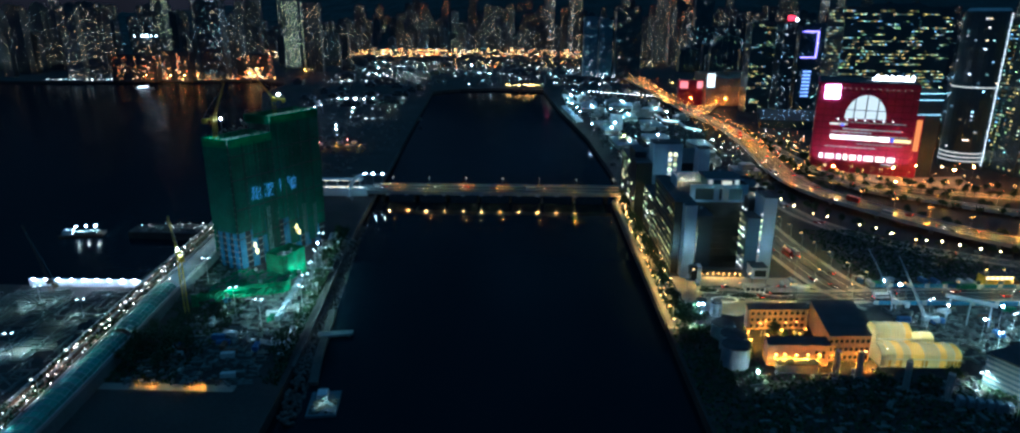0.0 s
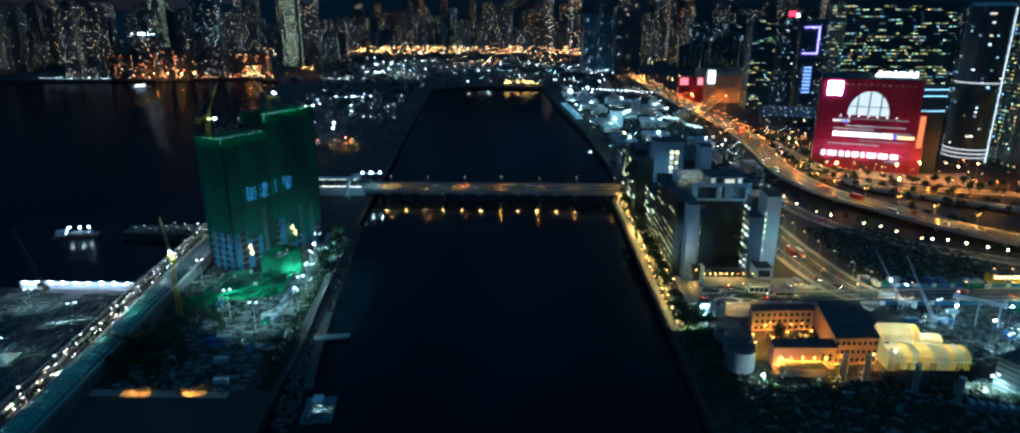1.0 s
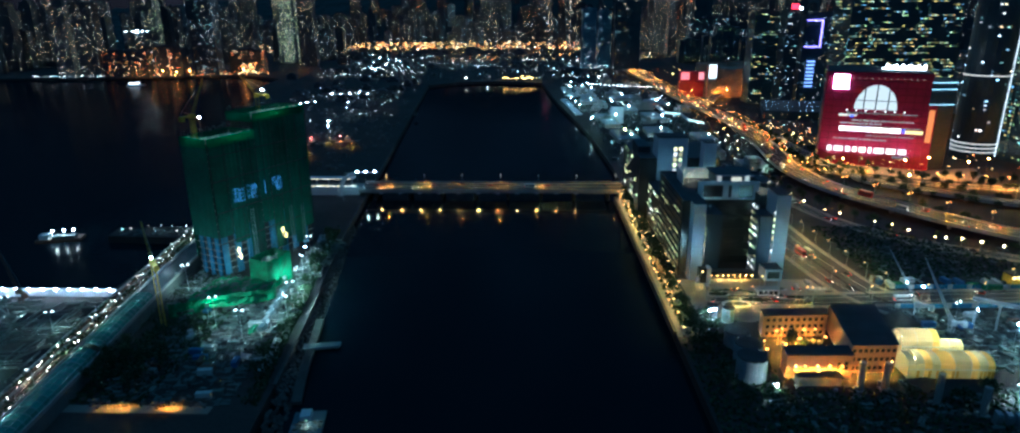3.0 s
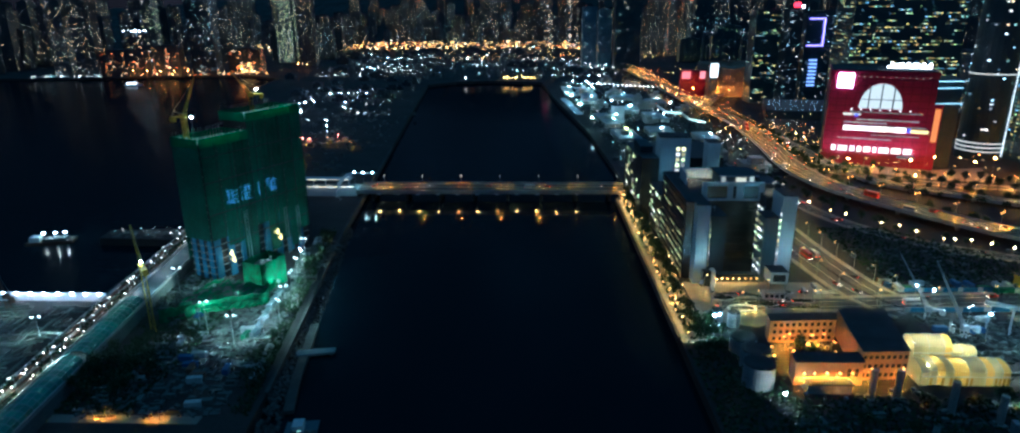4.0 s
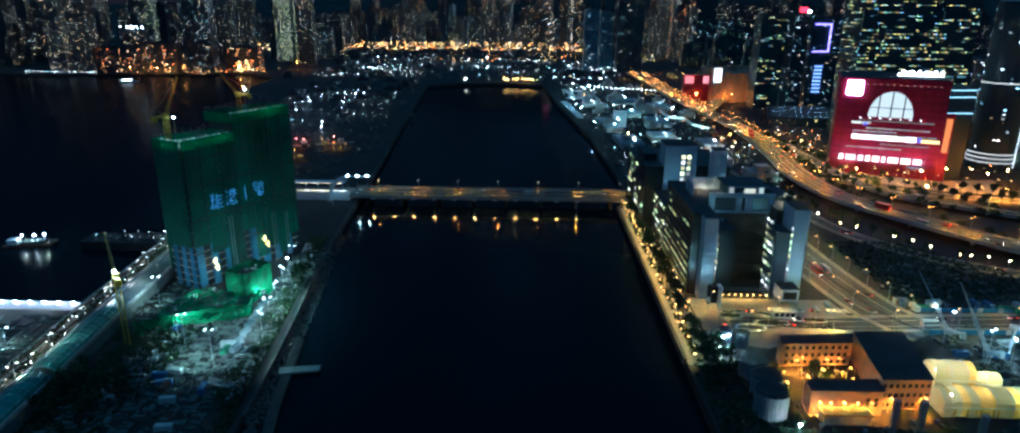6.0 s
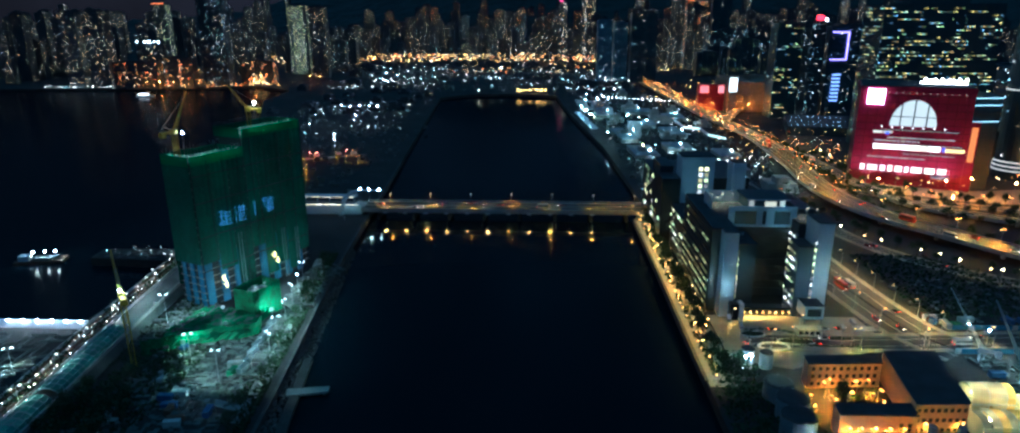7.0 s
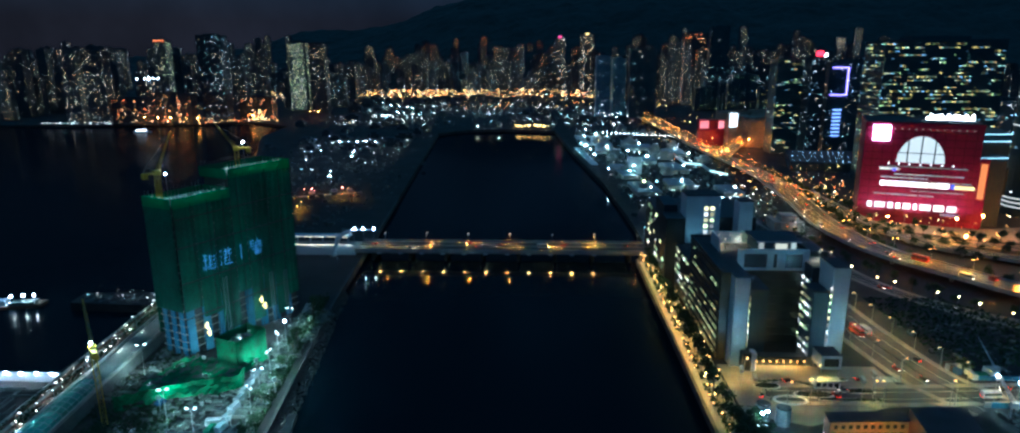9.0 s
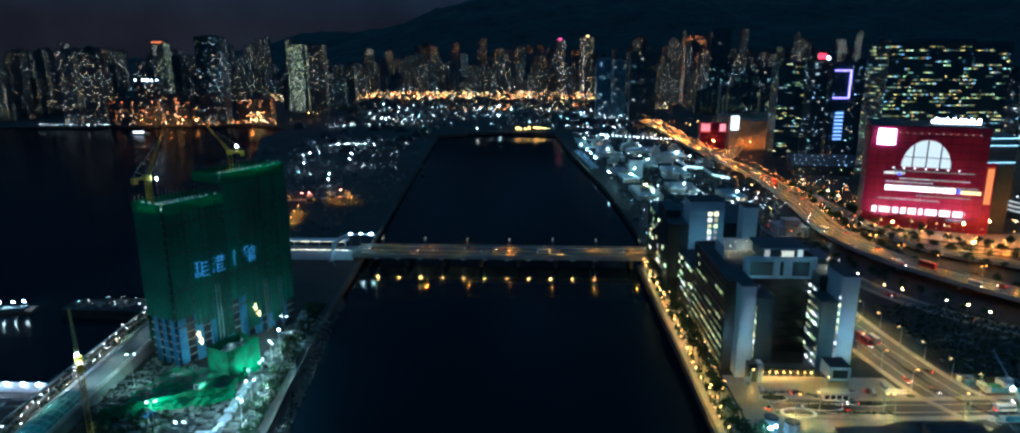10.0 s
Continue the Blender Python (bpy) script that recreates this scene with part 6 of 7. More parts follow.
def car(name, label, paint, l=4.5, w=1.8, h=1.45, cat="car"):
    """Nose along +x, on its wheels."""
    t = thing(name, label, cat, (0, -900, -60), group="traffic")
    big = h > 2
    f = Form().box(-l / 2, l / 2, -w / 2, w / 2, 0.35, h * (.9 if big else .58), .98)
    b = part("body", f, paint, t)
    if big:
        part("window_band", Form().box(-l / 2 + .4, l / 2 + .03, -w / 2 - .03, w / 2 + .03, h * .5, h * .74), M_dark, b)
        part("roof", Form().box(-l / 2 + .1, l / 2 - .1, -w / 2 + .1, w / 2 - .1, h * .9, h, .95), paint, b)
    else:
        part("cabin", Form().box(-l * .32, l * .2, -w / 2 + .08, w / 2 - .08, h * .58, h, .78), M_dark, b)
    for sx in (-.32, .32):
        for sy in (-1, 1):
            wf = Form()
            n = 10
            y0, y1 = sy * w / 2 - .1, sy * w / 2 + .1
            ring = [(l * sx + .33 * math.cos(2 * math.pi * i / n), .33 + .33 * math.sin(2 * math.pi * i / n)) for i in range(n)]
            wf.add([(x, y0, z) for x, z in ring] + [(x, y1, z) for x, z in ring], [tuple(range(n)), tuple(range(2 * n - 1, n - 1, -1))] + [(i, n + i, n + (i + 1) % n, (i + 1) % n) for i in range(n)])
            part("wheel", wf, M_tyre, t)
    for sy in (-1, 1):
        part("headlight", Form().box(l / 2, l / 2 + .04, sy * w * .36 - .16, sy * w * .36 + .16, .6, .8), M_head, t)
        part("tail_light", Form().box(-l / 2 - .04, -l / 2, sy * w * .36 - .2, sy * w * .36 + .2, .7, .95), M_tail, t)
    return t


CARS = [car("car", "dark saloon car with lamps lit", M_cardark), car("car", "white saloon car with lamps lit", M_carwhite),
        car("taxi", "red taxi with lamps lit", M_carred, cat="taxi")]
BUS = car("bus", "red double-deck bus with lamps lit", M_carred, 11, 2.5, 4.3, "bus")
LORRY = car("lorry", "white box lorry with lamps lit", M_carwhite, 8, 2.4, 3.2, "lorry")
rng = random.Random(99)


def traffic(line, width, gap, lanes=2, start=0):
    for side in (-1, 1):
        for lane in range(lanes):
            off = side * (width * (lane + .6) / (2 * lanes + .4))
            for p, h in along(line, gap, off, start + rng.uniform(0, gap)):
                if rng.random() < .72:
                    src = rng.choice(CARS * 3 + [BUS, LORRY])
                    put(src, p.x, p.y, p.z + 0.055, h + (180 if side < 0 else 0))


traffic(HIGHWAY, 20, 46, 2, 560)
traffic(SLIP, 10, 40, 1, 150)
traffic(AVENUE, 22, 52, 2)
traffic(CROSS, 12, 36, 1, 30)
traffic(LOWER, 8, 45, 1)
traffic([(-135, 552.5, 9), (75, 552.5, 9)], 20, 48, 2)
for x, y, h in ((112, 350, 20), (128, 337, 100), (96, 336, 60), (145, 352, 0)):
    put(rng.choice(CARS), x, y, G + .035, h)


# ---- smaller works round the roads and quays ----
# forecourt street in front of the mall, lined with trees and orange lamps
MALLWAY = [(262, 640, 5), (284, 622, 5), (310, 600, 5), (352, 578, 5), (400, 566, 5), (480, 540, 5), (600, 520, 5)]
street(MALLWAY, 11, "street before the mall in orange lamplight")
for p, h in along(MALLWAY, 17, 7.5, 4):
    put(lamp_o, p.x, p.y, p.z, h + 90)
rng = random.Random(41)
for p, h in along(MALLWAY, 10, 12, 4):
    plant(p.x + rng.uniform(-2, 2), p.y + rng.uniform(-2, 2))
for p, h in along(MALLWAY, 11, -11, 4):
    plant(p.x + rng.uniform(-2, 2), p.y + rng.uniform(-2, 2))
forecourt = Form().prism([(268, 655), (300, 625), (350, 596), (400, 585), (420, 640), (372, 632), (286, 665)], G - .2, G + .02)
solid("forecourt", forecourt, M_pave, "paved forecourt of the mall", "pavement", "structure")
for x, y in ((290, 648), (310, 636), (332, 622), (352, 612), (372, 605), (395, 600)):
    put(lamp_y, x, y, G, -60)
gate = thing("billboard", "pale sign panel with plain white bars", "sign", (392, 652, G), -20)
part("panel", Form().box(-7, 7, 0, 1, 26, 50), M_dark, gate)
part("post", Form().box(-5, -4, .2, .8, 0, 26).box(4, 5, .2, .8, 0, 26), M_metal, gate)
for i, (x0, z0, x1, z1) in enumerate(((-5, 29, -5, 47), (-2, 29, -2, 42), (1, 33, 1, 47), (4, 29, 4, 47), (-5, 47, -1, 47), (-2, 34, 4, 34))):
    part("bar", Form().bar((x0, -.3, z0), (x1, -.3, z1), .5), plain_glow("billboard_bar", (1, 1, 1), 1.2), gate)

# islands of the hospital forecourt
for x, y, rx, ry in ((101, 345, 6, 3), (119, 338, 9, 3.2), (139, 341, 8, 1.6), (131, 352, 9, 1.2)):
    isl = thing("planted_island", "oval planted traffic island with pale kerb", "traffic island", (x, y, G))
    ov = [(rx * math.cos(2 * math.pi * i / 24), ry * math.sin(2 * math.pi * i / 24)) for i in range(24)]
    part("kerb", Form().prism(ov, -.1, .22), M_white, isl)
    part("bed", Form().prism([(a * .9, b * .85) for a, b in ov], .22, .34), M_ground, isl)
    f = Form()
    for i in range(90):
        a, q = rng.uniform(0, 6.28), math.sqrt(rng.random()) * .8
        p = Vector((rx * q * math.cos(a), ry * q * math.sin(a), .3 + rng.uniform(0, .6)))
        d = Vector((rng.gauss(0, 1), rng.gauss(0, 1), rng.gauss(0, 1))).normalized() * .4
        s = d.cross(Vector((rng.gauss(0, 1), rng.gauss(0, 1), rng.gauss(0, 1)))).normalized() * .35
        f.add([p - d, p + s, p + d, p - s], [(0, 1, 2, 3)])
    part("hedge", f, M_leaf, isl)
for i in range(9):
    solid("crossing_stripe", Form().box(152 + i * 1.3, 152.7 + i * 1.3, 351, 356, G + .04, G + .075), M_paintline, "white painted crossing stripe", "road marking", "structure")

ringk = thing("ring_kerb", "pale oval kerb ring painted on the forecourt", "kerb", (107, 332.5, G + .03))
f, n = Form(), 28
for k in range(n):
    a = 2 * math.pi * k / n
    for q, z in ((1.0, .03), (1.0, .3), (.82, .3), (.82, .03)):
        f.v.append((7.5 * q * math.cos(a), 4.2 * q * math.sin(a), z))
for k in range(n):
    for j in range(4):
        f.f.append((4 * k + j, 4 * ((k + 1) % n) + j, 4 * ((k + 1) % n) + (j + 1) % 4, 4 * k + (j + 1) % 4))
part("kerb", f, M_white, ringk)
lodge = thing("gate_lodge", "small pale gate lodge with glazed front", "hut", (127, 343.5, G))
part("wall", Form().box(-5.5, 5.5, 0, 4, 0, 3.4), M_white, lodge)
part("roof", Form().box(-6, 6, -.6, 4.4, 3.4, 3.8), M_concrete, lodge)
for k in range(4):
    part("window", Form().box(-5 + k * 2.6, -3 + k * 2.6, -.12, -.02, .9, 2.8), M_dark, lodge)
HEDGES = [[(98, 348, G), (112, 350, G), (121, 345.5, G), (134, 343, G)], [(119, 333.5, G), (132, 332.8, G), (146, 333, G)]]
for line in HEDGES:
    bed = thing("hedge_bed", "clipped low hedge in a kerbed bed", "hedge")
    part("kerb", ribbon(Form(), line, 2.2, -.1, .25), M_concrete, bed)
    f = Form()
    for p, h in along(line, .12):
        q = p + Vector((rng.gauss(0, .35), rng.gauss(0, .35), .3 + abs(rng.gauss(0, .45))))
        d = Vector((rng.gauss(0, 1), rng.gauss(0, 1), rng.gauss(0, 1))).normalized() * .4
        u = d.cross(Vector((rng.gauss(0, 1), rng.gauss(0, 1), rng.gauss(0, 1)))).normalized() * .35
        f.add([q - d, q + u, q + d, q - u], [(0, 1, 2, 3)])
    part("foliage", f, M_leaf, bed)

# concrete piers of an unfinished viaduct
for x, y, h in ((132, 252, 13), (142, 252.5, 12.5), (157, 243, 13.5), (170, 236, 12)):
    t = thing("concrete_pier", "bare round concrete pier of unfinished viaduct", "pier", (x, y, G), group="unfinished piers")
    part("shaft", Form().cyl(0, 0, 0, h, 1.3, 16), M_concrete, t)
    part("footing", Form().box(-2, 2, -2, 2, 0, .6), M_concrete, t)
    part("rebar", Form().bar((.5, .5, h), (.5, .5, h + 1.6), .06).bar((-.5, .5, h), (-.5, .5, h + 1.4), .06).bar((.5, -.5, h), (.5, -.5, h + 1.7), .06).bar((-.5, -.5, h), (-.5, -.5, h + 1.5), .06), M_rust, t)

# site offices and containers
def container(x, y, z, turn, m, label):
    t = thing("container", label, "container", (x, y, z), turn, group="containers")
    part("box", Form().box(-3, 3, -1.2, 1.2, 0, 2.5), m, t)
    for s in (-1, 1):   # folded side sheets
        f, n = Form(), 29
        f.v = [(-2.95 + 5.9 * k / (n - 1), s * (1.21 + .06 * (k % 4 in (1, 2))), z) for z in (.15, 2.35) for k in range(n)]
        f.f = [(k, k + 1, n + k + 1, n + k)[::-s] for k in range(n - 1)]
        part("side_sheet", f, m, t)
    part("door", Form().box(3, 3.06, -1.1, 1.1, .15, 2.4), m, t)


M_cgreen = surface("green_paint", (0.03, 0.22, 0.10), 0.6, big=.4, fine=3, vary=.3)
M_cblue = surface("blue_paint", (0.05, 0.14, 0.32), 0.6, big=.4, fine=3, vary=.3)
tones = ((M_cblue, "blue corrugated steel site container"), (M_carwhite, "white corrugated site container"), (M_cgreen, "green corrugated steel site container"), (M_rust, "rusty corrugated steel site container"))
for i in range(46):
    m, l = tones[rng.choice((0, 0, 1, 1, 2, 3))]
    x, y = rng.choice(((rng.uniform(190, 285), rng.uniform(268, 326)), (rng.uniform(-172, -120), rng.uniform(240, 330)), (rng.uniform(192, 300), rng.uniform(357, 366))))
    container(x, y, G, rng.choice((0, 90, 8, 98)), m, l)
for i in range(7):
    container(-128 - i * .9, 300 + i * 7.5, G, 82, M_tank, "pale grey corrugated site container")
kiosk = thing("lit_site_office", "yellow-lit two-storey site office", "building", (272, 360, G), 4)
part("wall", Form().box(-9, 9, 0, 6, 0, 6), M_steel_y, kiosk)
part("roof", Form().box(-9.5, 9.5, -1, 6.5, 6, 6.4), M_roof, kiosk)
for i in range(6):
    part("window", Form().box(-8 + i * 2.8, -6 + i * 2.8, -.1, -.02, 3.6, 5.2), plain_glow("kiosk_pane", (1.0, 0.8, 0.35), 2.2), kiosk, "lit window")
for x in (-10, 0, 10):
    put(lamp_y, 272 + x, 356, G, 90)
skip = thing("green_lorry", "green covered lorry on the cross street", "lorry", (250, 352.5, G + .06), 2)
part("body", Form().box(-6, 4, -1.2, 1.2, .8, 3.4), M_cgreen, skip)
part("cab", Form().box(4.2, 6.4, -1.15, 1.15, .6, 2.9), M_carwhite, skip)
for x in (-4.5, -2.5, 5):
    for s in (-1, 1):
        part("wheel", Form(Matrix.Translation((x, s * 1.05, .5)) @ pose(0, 0, 0, 90, 0, 0)).cyl(0, 0, -.15, .15, .5, 10), M_tyre, skip)

# hoarding fence along the cross street
fence = thing("site_fence", "pale blue sheet hoarding along the street", "fence")
for i in range(44):
    part("panel", Form().box(186 + i * 2.6, 188.5 + i * 2.6, 329.5 + i * .07, 329.62 + i * .07, G, G + 2.4), M_bluenet if i % 5 else M_carwhite, fence)
fence = thing("site_fence", "pale sheet hoarding behind the street", "fence")
for i in range(40):
    part("panel", Form().box(196 + i * 2.6, 198.5 + i * 2.6, 354.2 + i * .05, 354.3 + i * .05, G, G + 2.4), M_bluenet if i % 4 else M_carwhite, fence)

# orange-lit track at the foot of the west site, and lamps beside the west road
solid("site_track", Form().box(-180, -122, 230.5, 235.5, G - .2, G + .05), M_pave, "earth track in orange lamplight", "track", "structure")
solid("site_track", ribbon(Form(), [(-112, 270, G), (-130, 276, G), (-146, 284, G), (-163, 287, G)], 4, -.2, .07), M_concrete, "pale concrete cross track on the building site", "track", "structure")
lamp_t = street_lamp("track_lamp", "low orange track lamp with shielded head", plain_glow("track_lens", (1.0, 0.30, 0.02), 330, True), M_rust, 3, .5)
for x in (-162, -157, -141, -137):
    put(lamp_t, x, 233 + (x + 160) * .01, G, 20)
for x, y in ((-206, 226), (-210, 214), (-205, 204)):
    put(lamp_t, x, y, G, 70)

# jetty on the west side of the channel, and a pontoon added in place of lamp glitter on choppy water
jet = thing("concrete_jetty", "low pale concrete jetty at the quay", "jetty")
part("deck", Form().prism([(-104, 286), (-88, 290), (-88.5, 294), (-106, 291)], 1.2, 2.2), M_concrete, jet)
part("landing", ribbon(Form(), [(-93, 244, 2.0), (-98, 268, 2.0), (-101, 288, 2.0), (-106, 318, 2.0)], 4, -1.6, 0), M_quay, jet, "low dark concrete landing along the bank")
for x, y in ((-90, 291), (-97, 290)):
    part("pile", Form().cyl(x, y, -4, 1.2, .5, 8), M_concrete, jet)
pont = thing("work_pontoon", "pontoon standing in for white lamp glitter on the water", "pontoon", (-84, 230, 0), 8)
part("hull", Form().box(-6, 6, -9, 9, -.5, 1.1), M_teal, pont)
part("hut", Form().box(-3, 1, 2, 7, 1.1, 3.6), M_white, pont)
f = Form()
for i in range(60):
    x, y = rng.uniform(-5, 5), rng.uniform(-8, 2)
    f.box(x - .7, x + .7, y - .2, y + .2, 1.0, 1.1 + rng.random())
part("gear", f, M_debris, pont, "stacked gear", "stuff")
# lamp added to brighten the stand-in for the glitter
put(deck_lamp, -84, 228, 1.1, 30)
# rubble slope along the west bank
f = Form()
for i in range(1100):
    y = rng.uniform(215, 470)
    x = -99 - (y - 235) * .135 + rng.uniform(-1.5, 5)
    s = rng.uniform(.4, 1.3)
    f.m = pose(x, y, max(-.3, 2.4 - (x + 99 + (y - 235) * .135) * .55), rng.uniform(0, 360), rng.uniform(0, 360), rng.uniform(0, 360))
    f.box(-s, s, -s * .7, s * .7, -s * .6, s * .6, .7)
solid("rubble_slope", f, M_rubble, "rough rock armour along the west bank", "rocks", "stuff")
# scrub on the west site and quay edge
f = Form()
for i in range(5200):
    y = rng.uniform(236, 450)
    x = (-107 - (y - 251) * .125) - abs(rng.gauss(0, 3.5)) if i % 2 else rng.uniform(-182, -150)
    if i % 2 == 0:
        y = rng.uniform(236, 318)
    p = Vector((x, y, G + abs(rng.gauss(0, .9))))
    d = Vector((rng.gauss(0, 1), rng.gauss(0, 1), rng.gauss(0, 1))).normalized() * .8
    s = d.cross(Vector((rng.gauss(0, 1), rng.gauss(0, 1), rng.gauss(0, 1)))).normalized() * .6
    f.add([p - d, p + s, p + d, p - s], [(0, 1, 2, 3)])
solid("scrub", f, M_leaf, "dark scrub and weeds on waste ground", "bushes", "stuff")
f = Form()
for i in range(4200):
    p = Vector((rng.uniform(195, 330), rng.uniform(366, 460), G + abs(rng.gauss(0, .8))))
    if p.x > 240 + (460 - p.y) * .7:
        continue
    d = Vector((rng.gauss(0, 1), rng.gauss(0, 1), rng.gauss(0, 1))).normalized() * .9
    s = d.cross(Vector((rng.gauss(0, 1), rng.gauss(0, 1), rng.gauss(0, 1)))).normalized() * .7
    f.add([p - d, p + s, p + d, p - s], [(0, 1, 2, 3)])
solid("scrub", f, M_leaf, "dark scrub on the vacant plot", "bushes", "stuff")

# electrical plant near the louvred building
for i in range(6):
    t = thing("transformer", "finned grey transformer on a plinth", "transformer", (172 + i * 3.2, 231 - i * .9, G), -12, group="transformers")
    part("tank", Form().box(-1, 1, -1.6, 1.6, .4, 4.6), M_tank, t)
    part("plinth", Form().box(-1.3, 1.3, -2, 2, 0, .4), M_concrete, t)
    for k in range(5):
        part("fin", Form().box(-.9 + k * .42, -.75 + k * .42, -2.1, -1.6, .8, 4), M_tank, t)

# lights and an orange-lit track on the west strip beyond the bridge
STRIP = [(-272, 750, G), (-250, 755, G), (-225, 768, G), (-200, 778, G)]
solid("site_track", ribbon(Form(), STRIP, 7, -.2, .05), M_pave, "curving earth track in orange lamplight", "track", "structure")
for p, h in along(STRIP, 20, 4, 3):
    put(lamp_c, p.x, p.y, p.z, h + 90)
for x, y in ((-232, 780), (-216, 784), (-254, 770)):
    container(x, y, G, 30, M_carwhite, "white corrugated site container")
sparkle("shore lamps at the end of the west road", 30, 61, M_far_w, (-285, -228), (438, 452), .15, .4, (1, 4))
clutter("dark stacks at the end of the west road", -286, -230, 436, 450, 60, 62, 2)

for x, y in ((-245, 808), (-264, 962), (-315, 926), (-338, 1017), (-330, 1030), (-346, 1008)):
    put(mast_q, x, y, G - 2)
sparkle("warm lamps among trees beside the highway", 90, 66, M_far_o, (272, 345), (700, 850), .35, 1.1, (3, 9), 9)
sparkle("white lamps among trees beside the highway", 40, 67, M_far_w, (280, 350), (700, 880), .35, 1.0, (3, 9), 5)
rose_lamp = post_lamp("site_lamp", "pink-red lamp on a short site post", plain_glow("rose_bulb", (1.0, 0.12, 0.10), 60, True), 5, 0.5)
for x, y in ((-223, 781), (-259, 762), (-252, 765)):
    put(rose_lamp, x, y, G)
for x, y in ((-229, 648), (-236, 676), (-240, 697), (-212, 740), (-198, 735)):
    put(lamp_c, x, y, G, 30)
sparkle("white lamps over the west strip sites", 70, 63, M_far_w, (-380, -200), (790, 1300), .3, .9, (3, 9), 9)
sparkle("orange lamps up a street behind the harbour", 60, 64, M_far_o, (-905, -880), (1600, 1760), .6, 1.6, (4, 40))
sparkle("orange lamps in a street behind the harbour", 60, 65, M_far_o, (-690, -664), (1590, 1640), .6, 1.7, (3, 24))
for x, y in ((-893, 1590), (-676, 1582), (-684, 1610), (-560, 1700), (-588, 1720)):
    put(mast_o, x, y, G)

# lit covered walkway, lamp row and pale apron on the east quay
WALKWAY = [(191, 1028, G), (192, 965, G), (211, 953, G), (210, 903, G), (224, 877, G)]
cw = thing("covered_walkway", "zigzag covered walkway with white light strip", "walkway")
for a, b in zip(WALKWAY, WALKWAY[1:]):
    a, b = Vector(a), Vector(b)
    up = Vector((0, 0, 4))
    part("roof", Form().bar(a + up, b + up, 1.6), M_white, cw)
    part("light_strip", Form().bar(a + up + Vector((0, -2, .4)), b + up + Vector((0, -2, .4)), .8), plain_glow("walkway_strip", (0.6, 1.0, 0.95), 2.2), cw, "glowing white strip")
    for k in range(4):
        p = a.lerp(b, (k + .5) / 4)
        part("post", Form().cyl(p.x, p.y, G, G + 3.5, .2, 6), M_metal, cw)
solid("lit_yard", Form().prism([(60, 1185), (112, 1170), (124, 1300), (58, 1330)], G - .3, G + .07), M_concrete, "pale concrete works yard under white lamps", "pavement", "structure")
for x, y in ((70, 1200), (92, 1225), (108, 1195), (78, 1290), (104, 1270)):
    put(mast_far, x, y, G - 6)
for x, y in ((111, 880), (78, 855), (140, 960), (128, 930), (120, 1010), (200, 985)):
    put(mast_far, x, y, G - 6)
amber_mast = post_lamp("works_lamp", "yellow lamp on a works mast", plain_glow("amber_bulb", (1.0, 0.75, 0.15), 160, True), 10, 0.7)
put(amber_mast, 112, 795, G)
hut = thing("lift_shaft", "pale square works tower under white lamps", "tower", (108, 900, G))
part("shaft", Form().box(0, 16, 0, 14, 0, 22), M_white, hut)
part("roof", Form().box(-.4, 16.4, -.4, 14.4, 22, 22.6), M_roof, hut)
f = Form()
for i in range(18):
    f.ball(112 + 127 * i / 17, 1316 - 66 * i / 17, G + 7, .95, 5)
solid("distant_lights", f, plain_glow("row_lamp", (0.85, 1.0, 0.95), 9), "even row of white lamps along a far road", "lamps", "stuff")
solid("quay_apron", Form().prism([(50, 1150), (66, 973), (76, 975), (61, 1155)], G - .3, G + .06), M_white, "pale concrete quay apron under white lamps", "pavement", "structure")
for x, y in ((72, 990), (69, 1035), (65, 1085), (60, 1130)):
    put(mast_far, x, y, G - 8)
f = Form()
for i in range(5600):
    if i % 3:
        p = Vector((rng.uniform(92, 206), rng.uniform(186, 251), G + abs(rng.gauss(0, .9))))
    else:
        p = Vector((rng.uniform(70.5, 104), rng.uniform(206, 300), G + abs(rng.gauss(0, .7))))
    if (p.x - 92) ** 2 + (p.y - 262) ** 2 < 45 or p.x > 103 and p.y > 251:
        continue
    d = Vector((rng.gauss(0, 1), rng.gauss(0, 1), rng.gauss(0, .6))).normalized() * .9
    s = d.cross(Vector((rng.gauss(0, 1), rng.gauss(0, 1), rng.gauss(0, 1)))).normalized() * .7
    f.add([p - d, p + s, p + d, p - s], [(0, 1, 2, 3)])
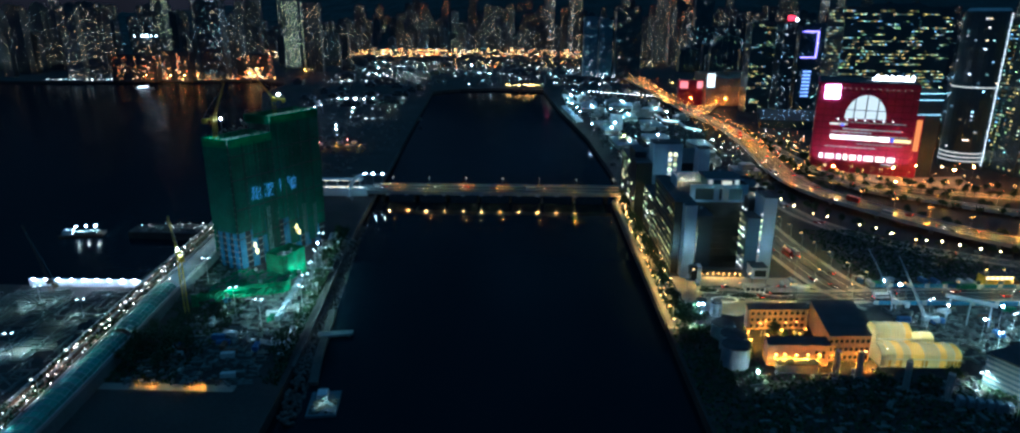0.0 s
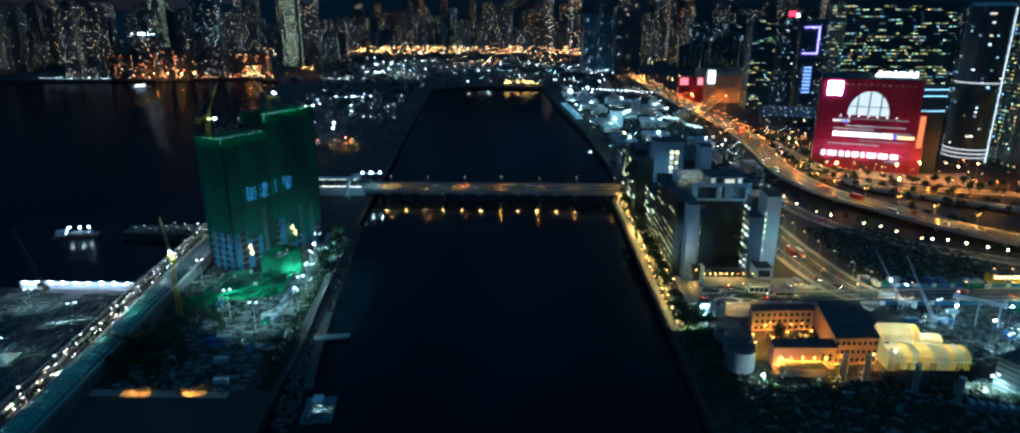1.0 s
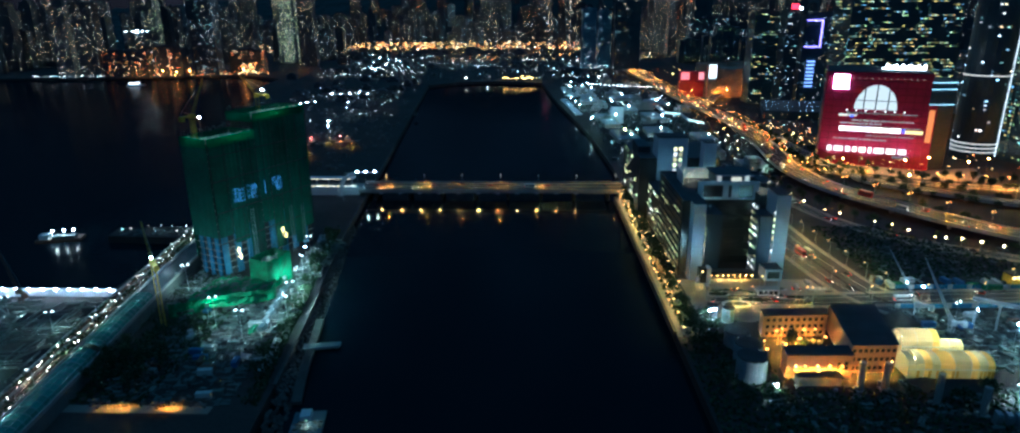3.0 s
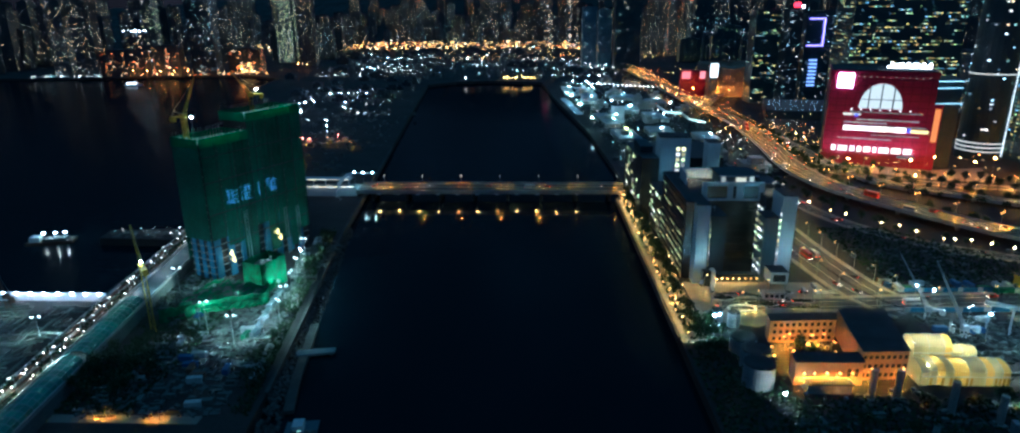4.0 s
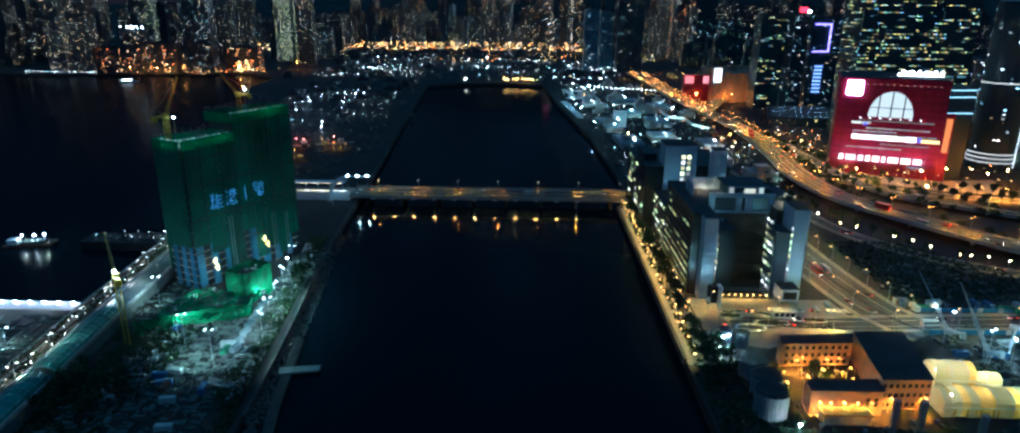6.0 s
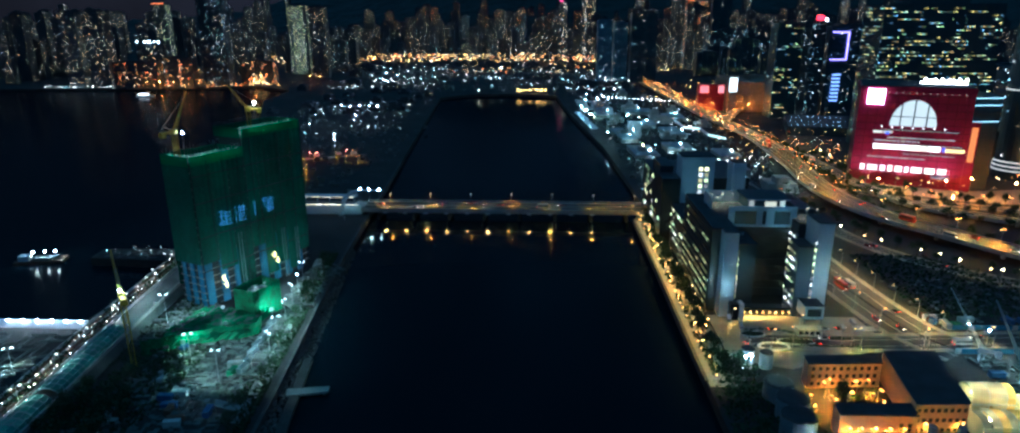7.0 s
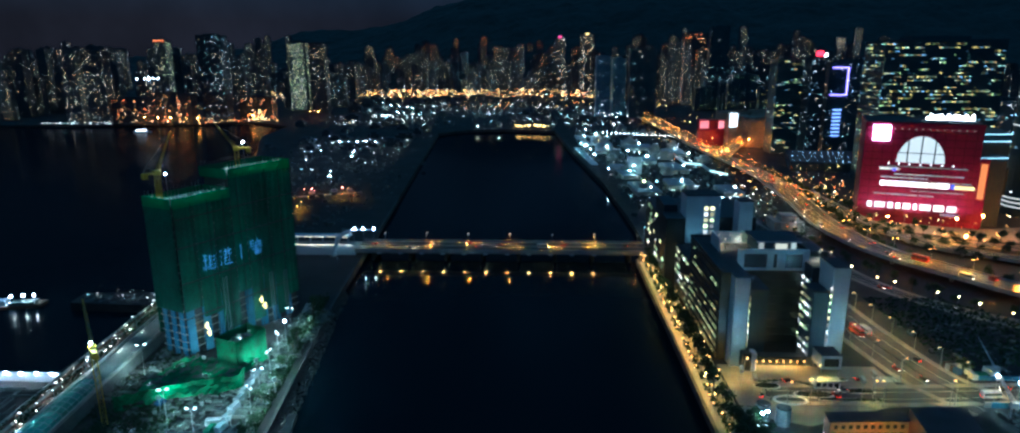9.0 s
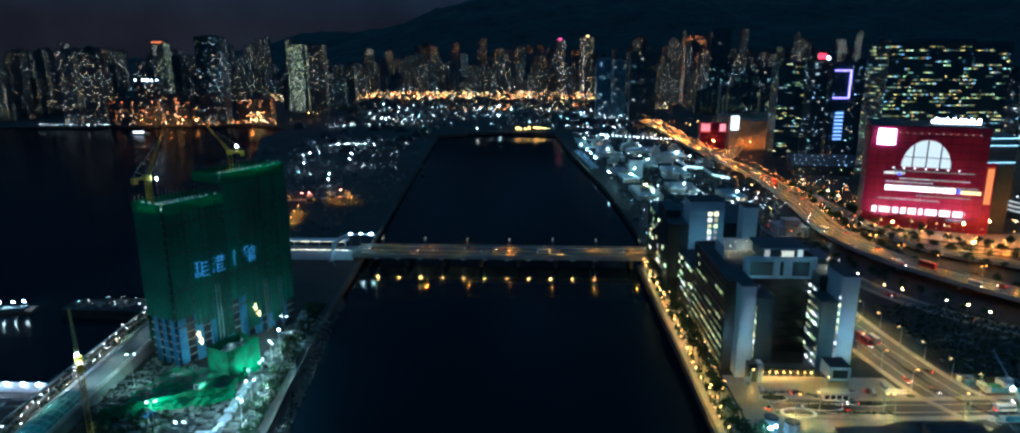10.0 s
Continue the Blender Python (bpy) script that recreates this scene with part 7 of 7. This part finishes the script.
solid("scrub", f, M_leaf, "dark scrub on waste ground beside the tanks", "bushes", "stuff")
for x, y in ((78, 292), (75, 282), (82, 284), (76, 270), (80, 262), (78, 250), (84, 240), (147, 243), (165, 240), (120, 230), (136, 228), (178, 246)):
    plant(x, y)

for x, y, z, turn in ((188, 222, G, -48),):
    put(site_flood, x, y, z, turn)
for x, y in ((84, 299), (190, 246)):
    put(mast_site, x, y, G - 8, 15)

# planting along the promenade
f = Form()
for i in range(4200):
    y = rng.uniform(298, 530)
    if noise.noise((y * .11, 3.3, 7)) < -.15:
        continue
    p = Vector((rng.choice((80.6, 73.8)) + rng.gauss(0, .7), y, G + .3 + abs(rng.gauss(0, 1.0))))
    d = Vector((rng.gauss(0, 1), rng.gauss(0, 1), rng.gauss(0, 1))).normalized() * .55
    s = d.cross(Vector((rng.gauss(0, 1), rng.gauss(0, 1), rng.gauss(0, 1)))).normalized() * .45
    f.add([p - d, p + s, p + d, p - s], [(0, 1, 2, 3)])
solid("hedge", f, M_leaf, "loose dark hedges along the promenade", "hedge", "stuff")

clutter("timber, pipes and plant stacked beside the west road", -192, -170, 318, 400, 420, 71, 2.6)
f = Form()
for i in range(1500):
    p = Vector((rng.uniform(-194, -174), rng.uniform(300, 420), G + abs(rng.gauss(0, .7))))
    d = Vector((rng.gauss(0, 1), rng.gauss(0, 1), rng.gauss(0, 1))).normalized() * .7
    s = d.cross(Vector((rng.gauss(0, 1), rng.gauss(0, 1), rng.gauss(0, 1)))).normalized() * .5
    f.add([p - d, p + s, p + d, p - s], [(0, 1, 2, 3)])
solid("scrub", f, M_leaf, "weeds between the west road and the tower", "bushes", "stuff")

clutter("low sheds, cabins and plant on the far building sites", -480, 230, 1465, 2060, 620, 81, 16)
clutter("cabins and stored goods along the west strip", -420, -230, 820, 1300, 260, 82, 6)

# the patterns that the copies were made from are put away
for ob in [o for o in bpy.data.objects if o.parent is None and o.location.z < -50]:
    for child in list(ob.children_recursive):
        bpy.data.objects.remove(child)
    bpy.data.objects.remove(ob)
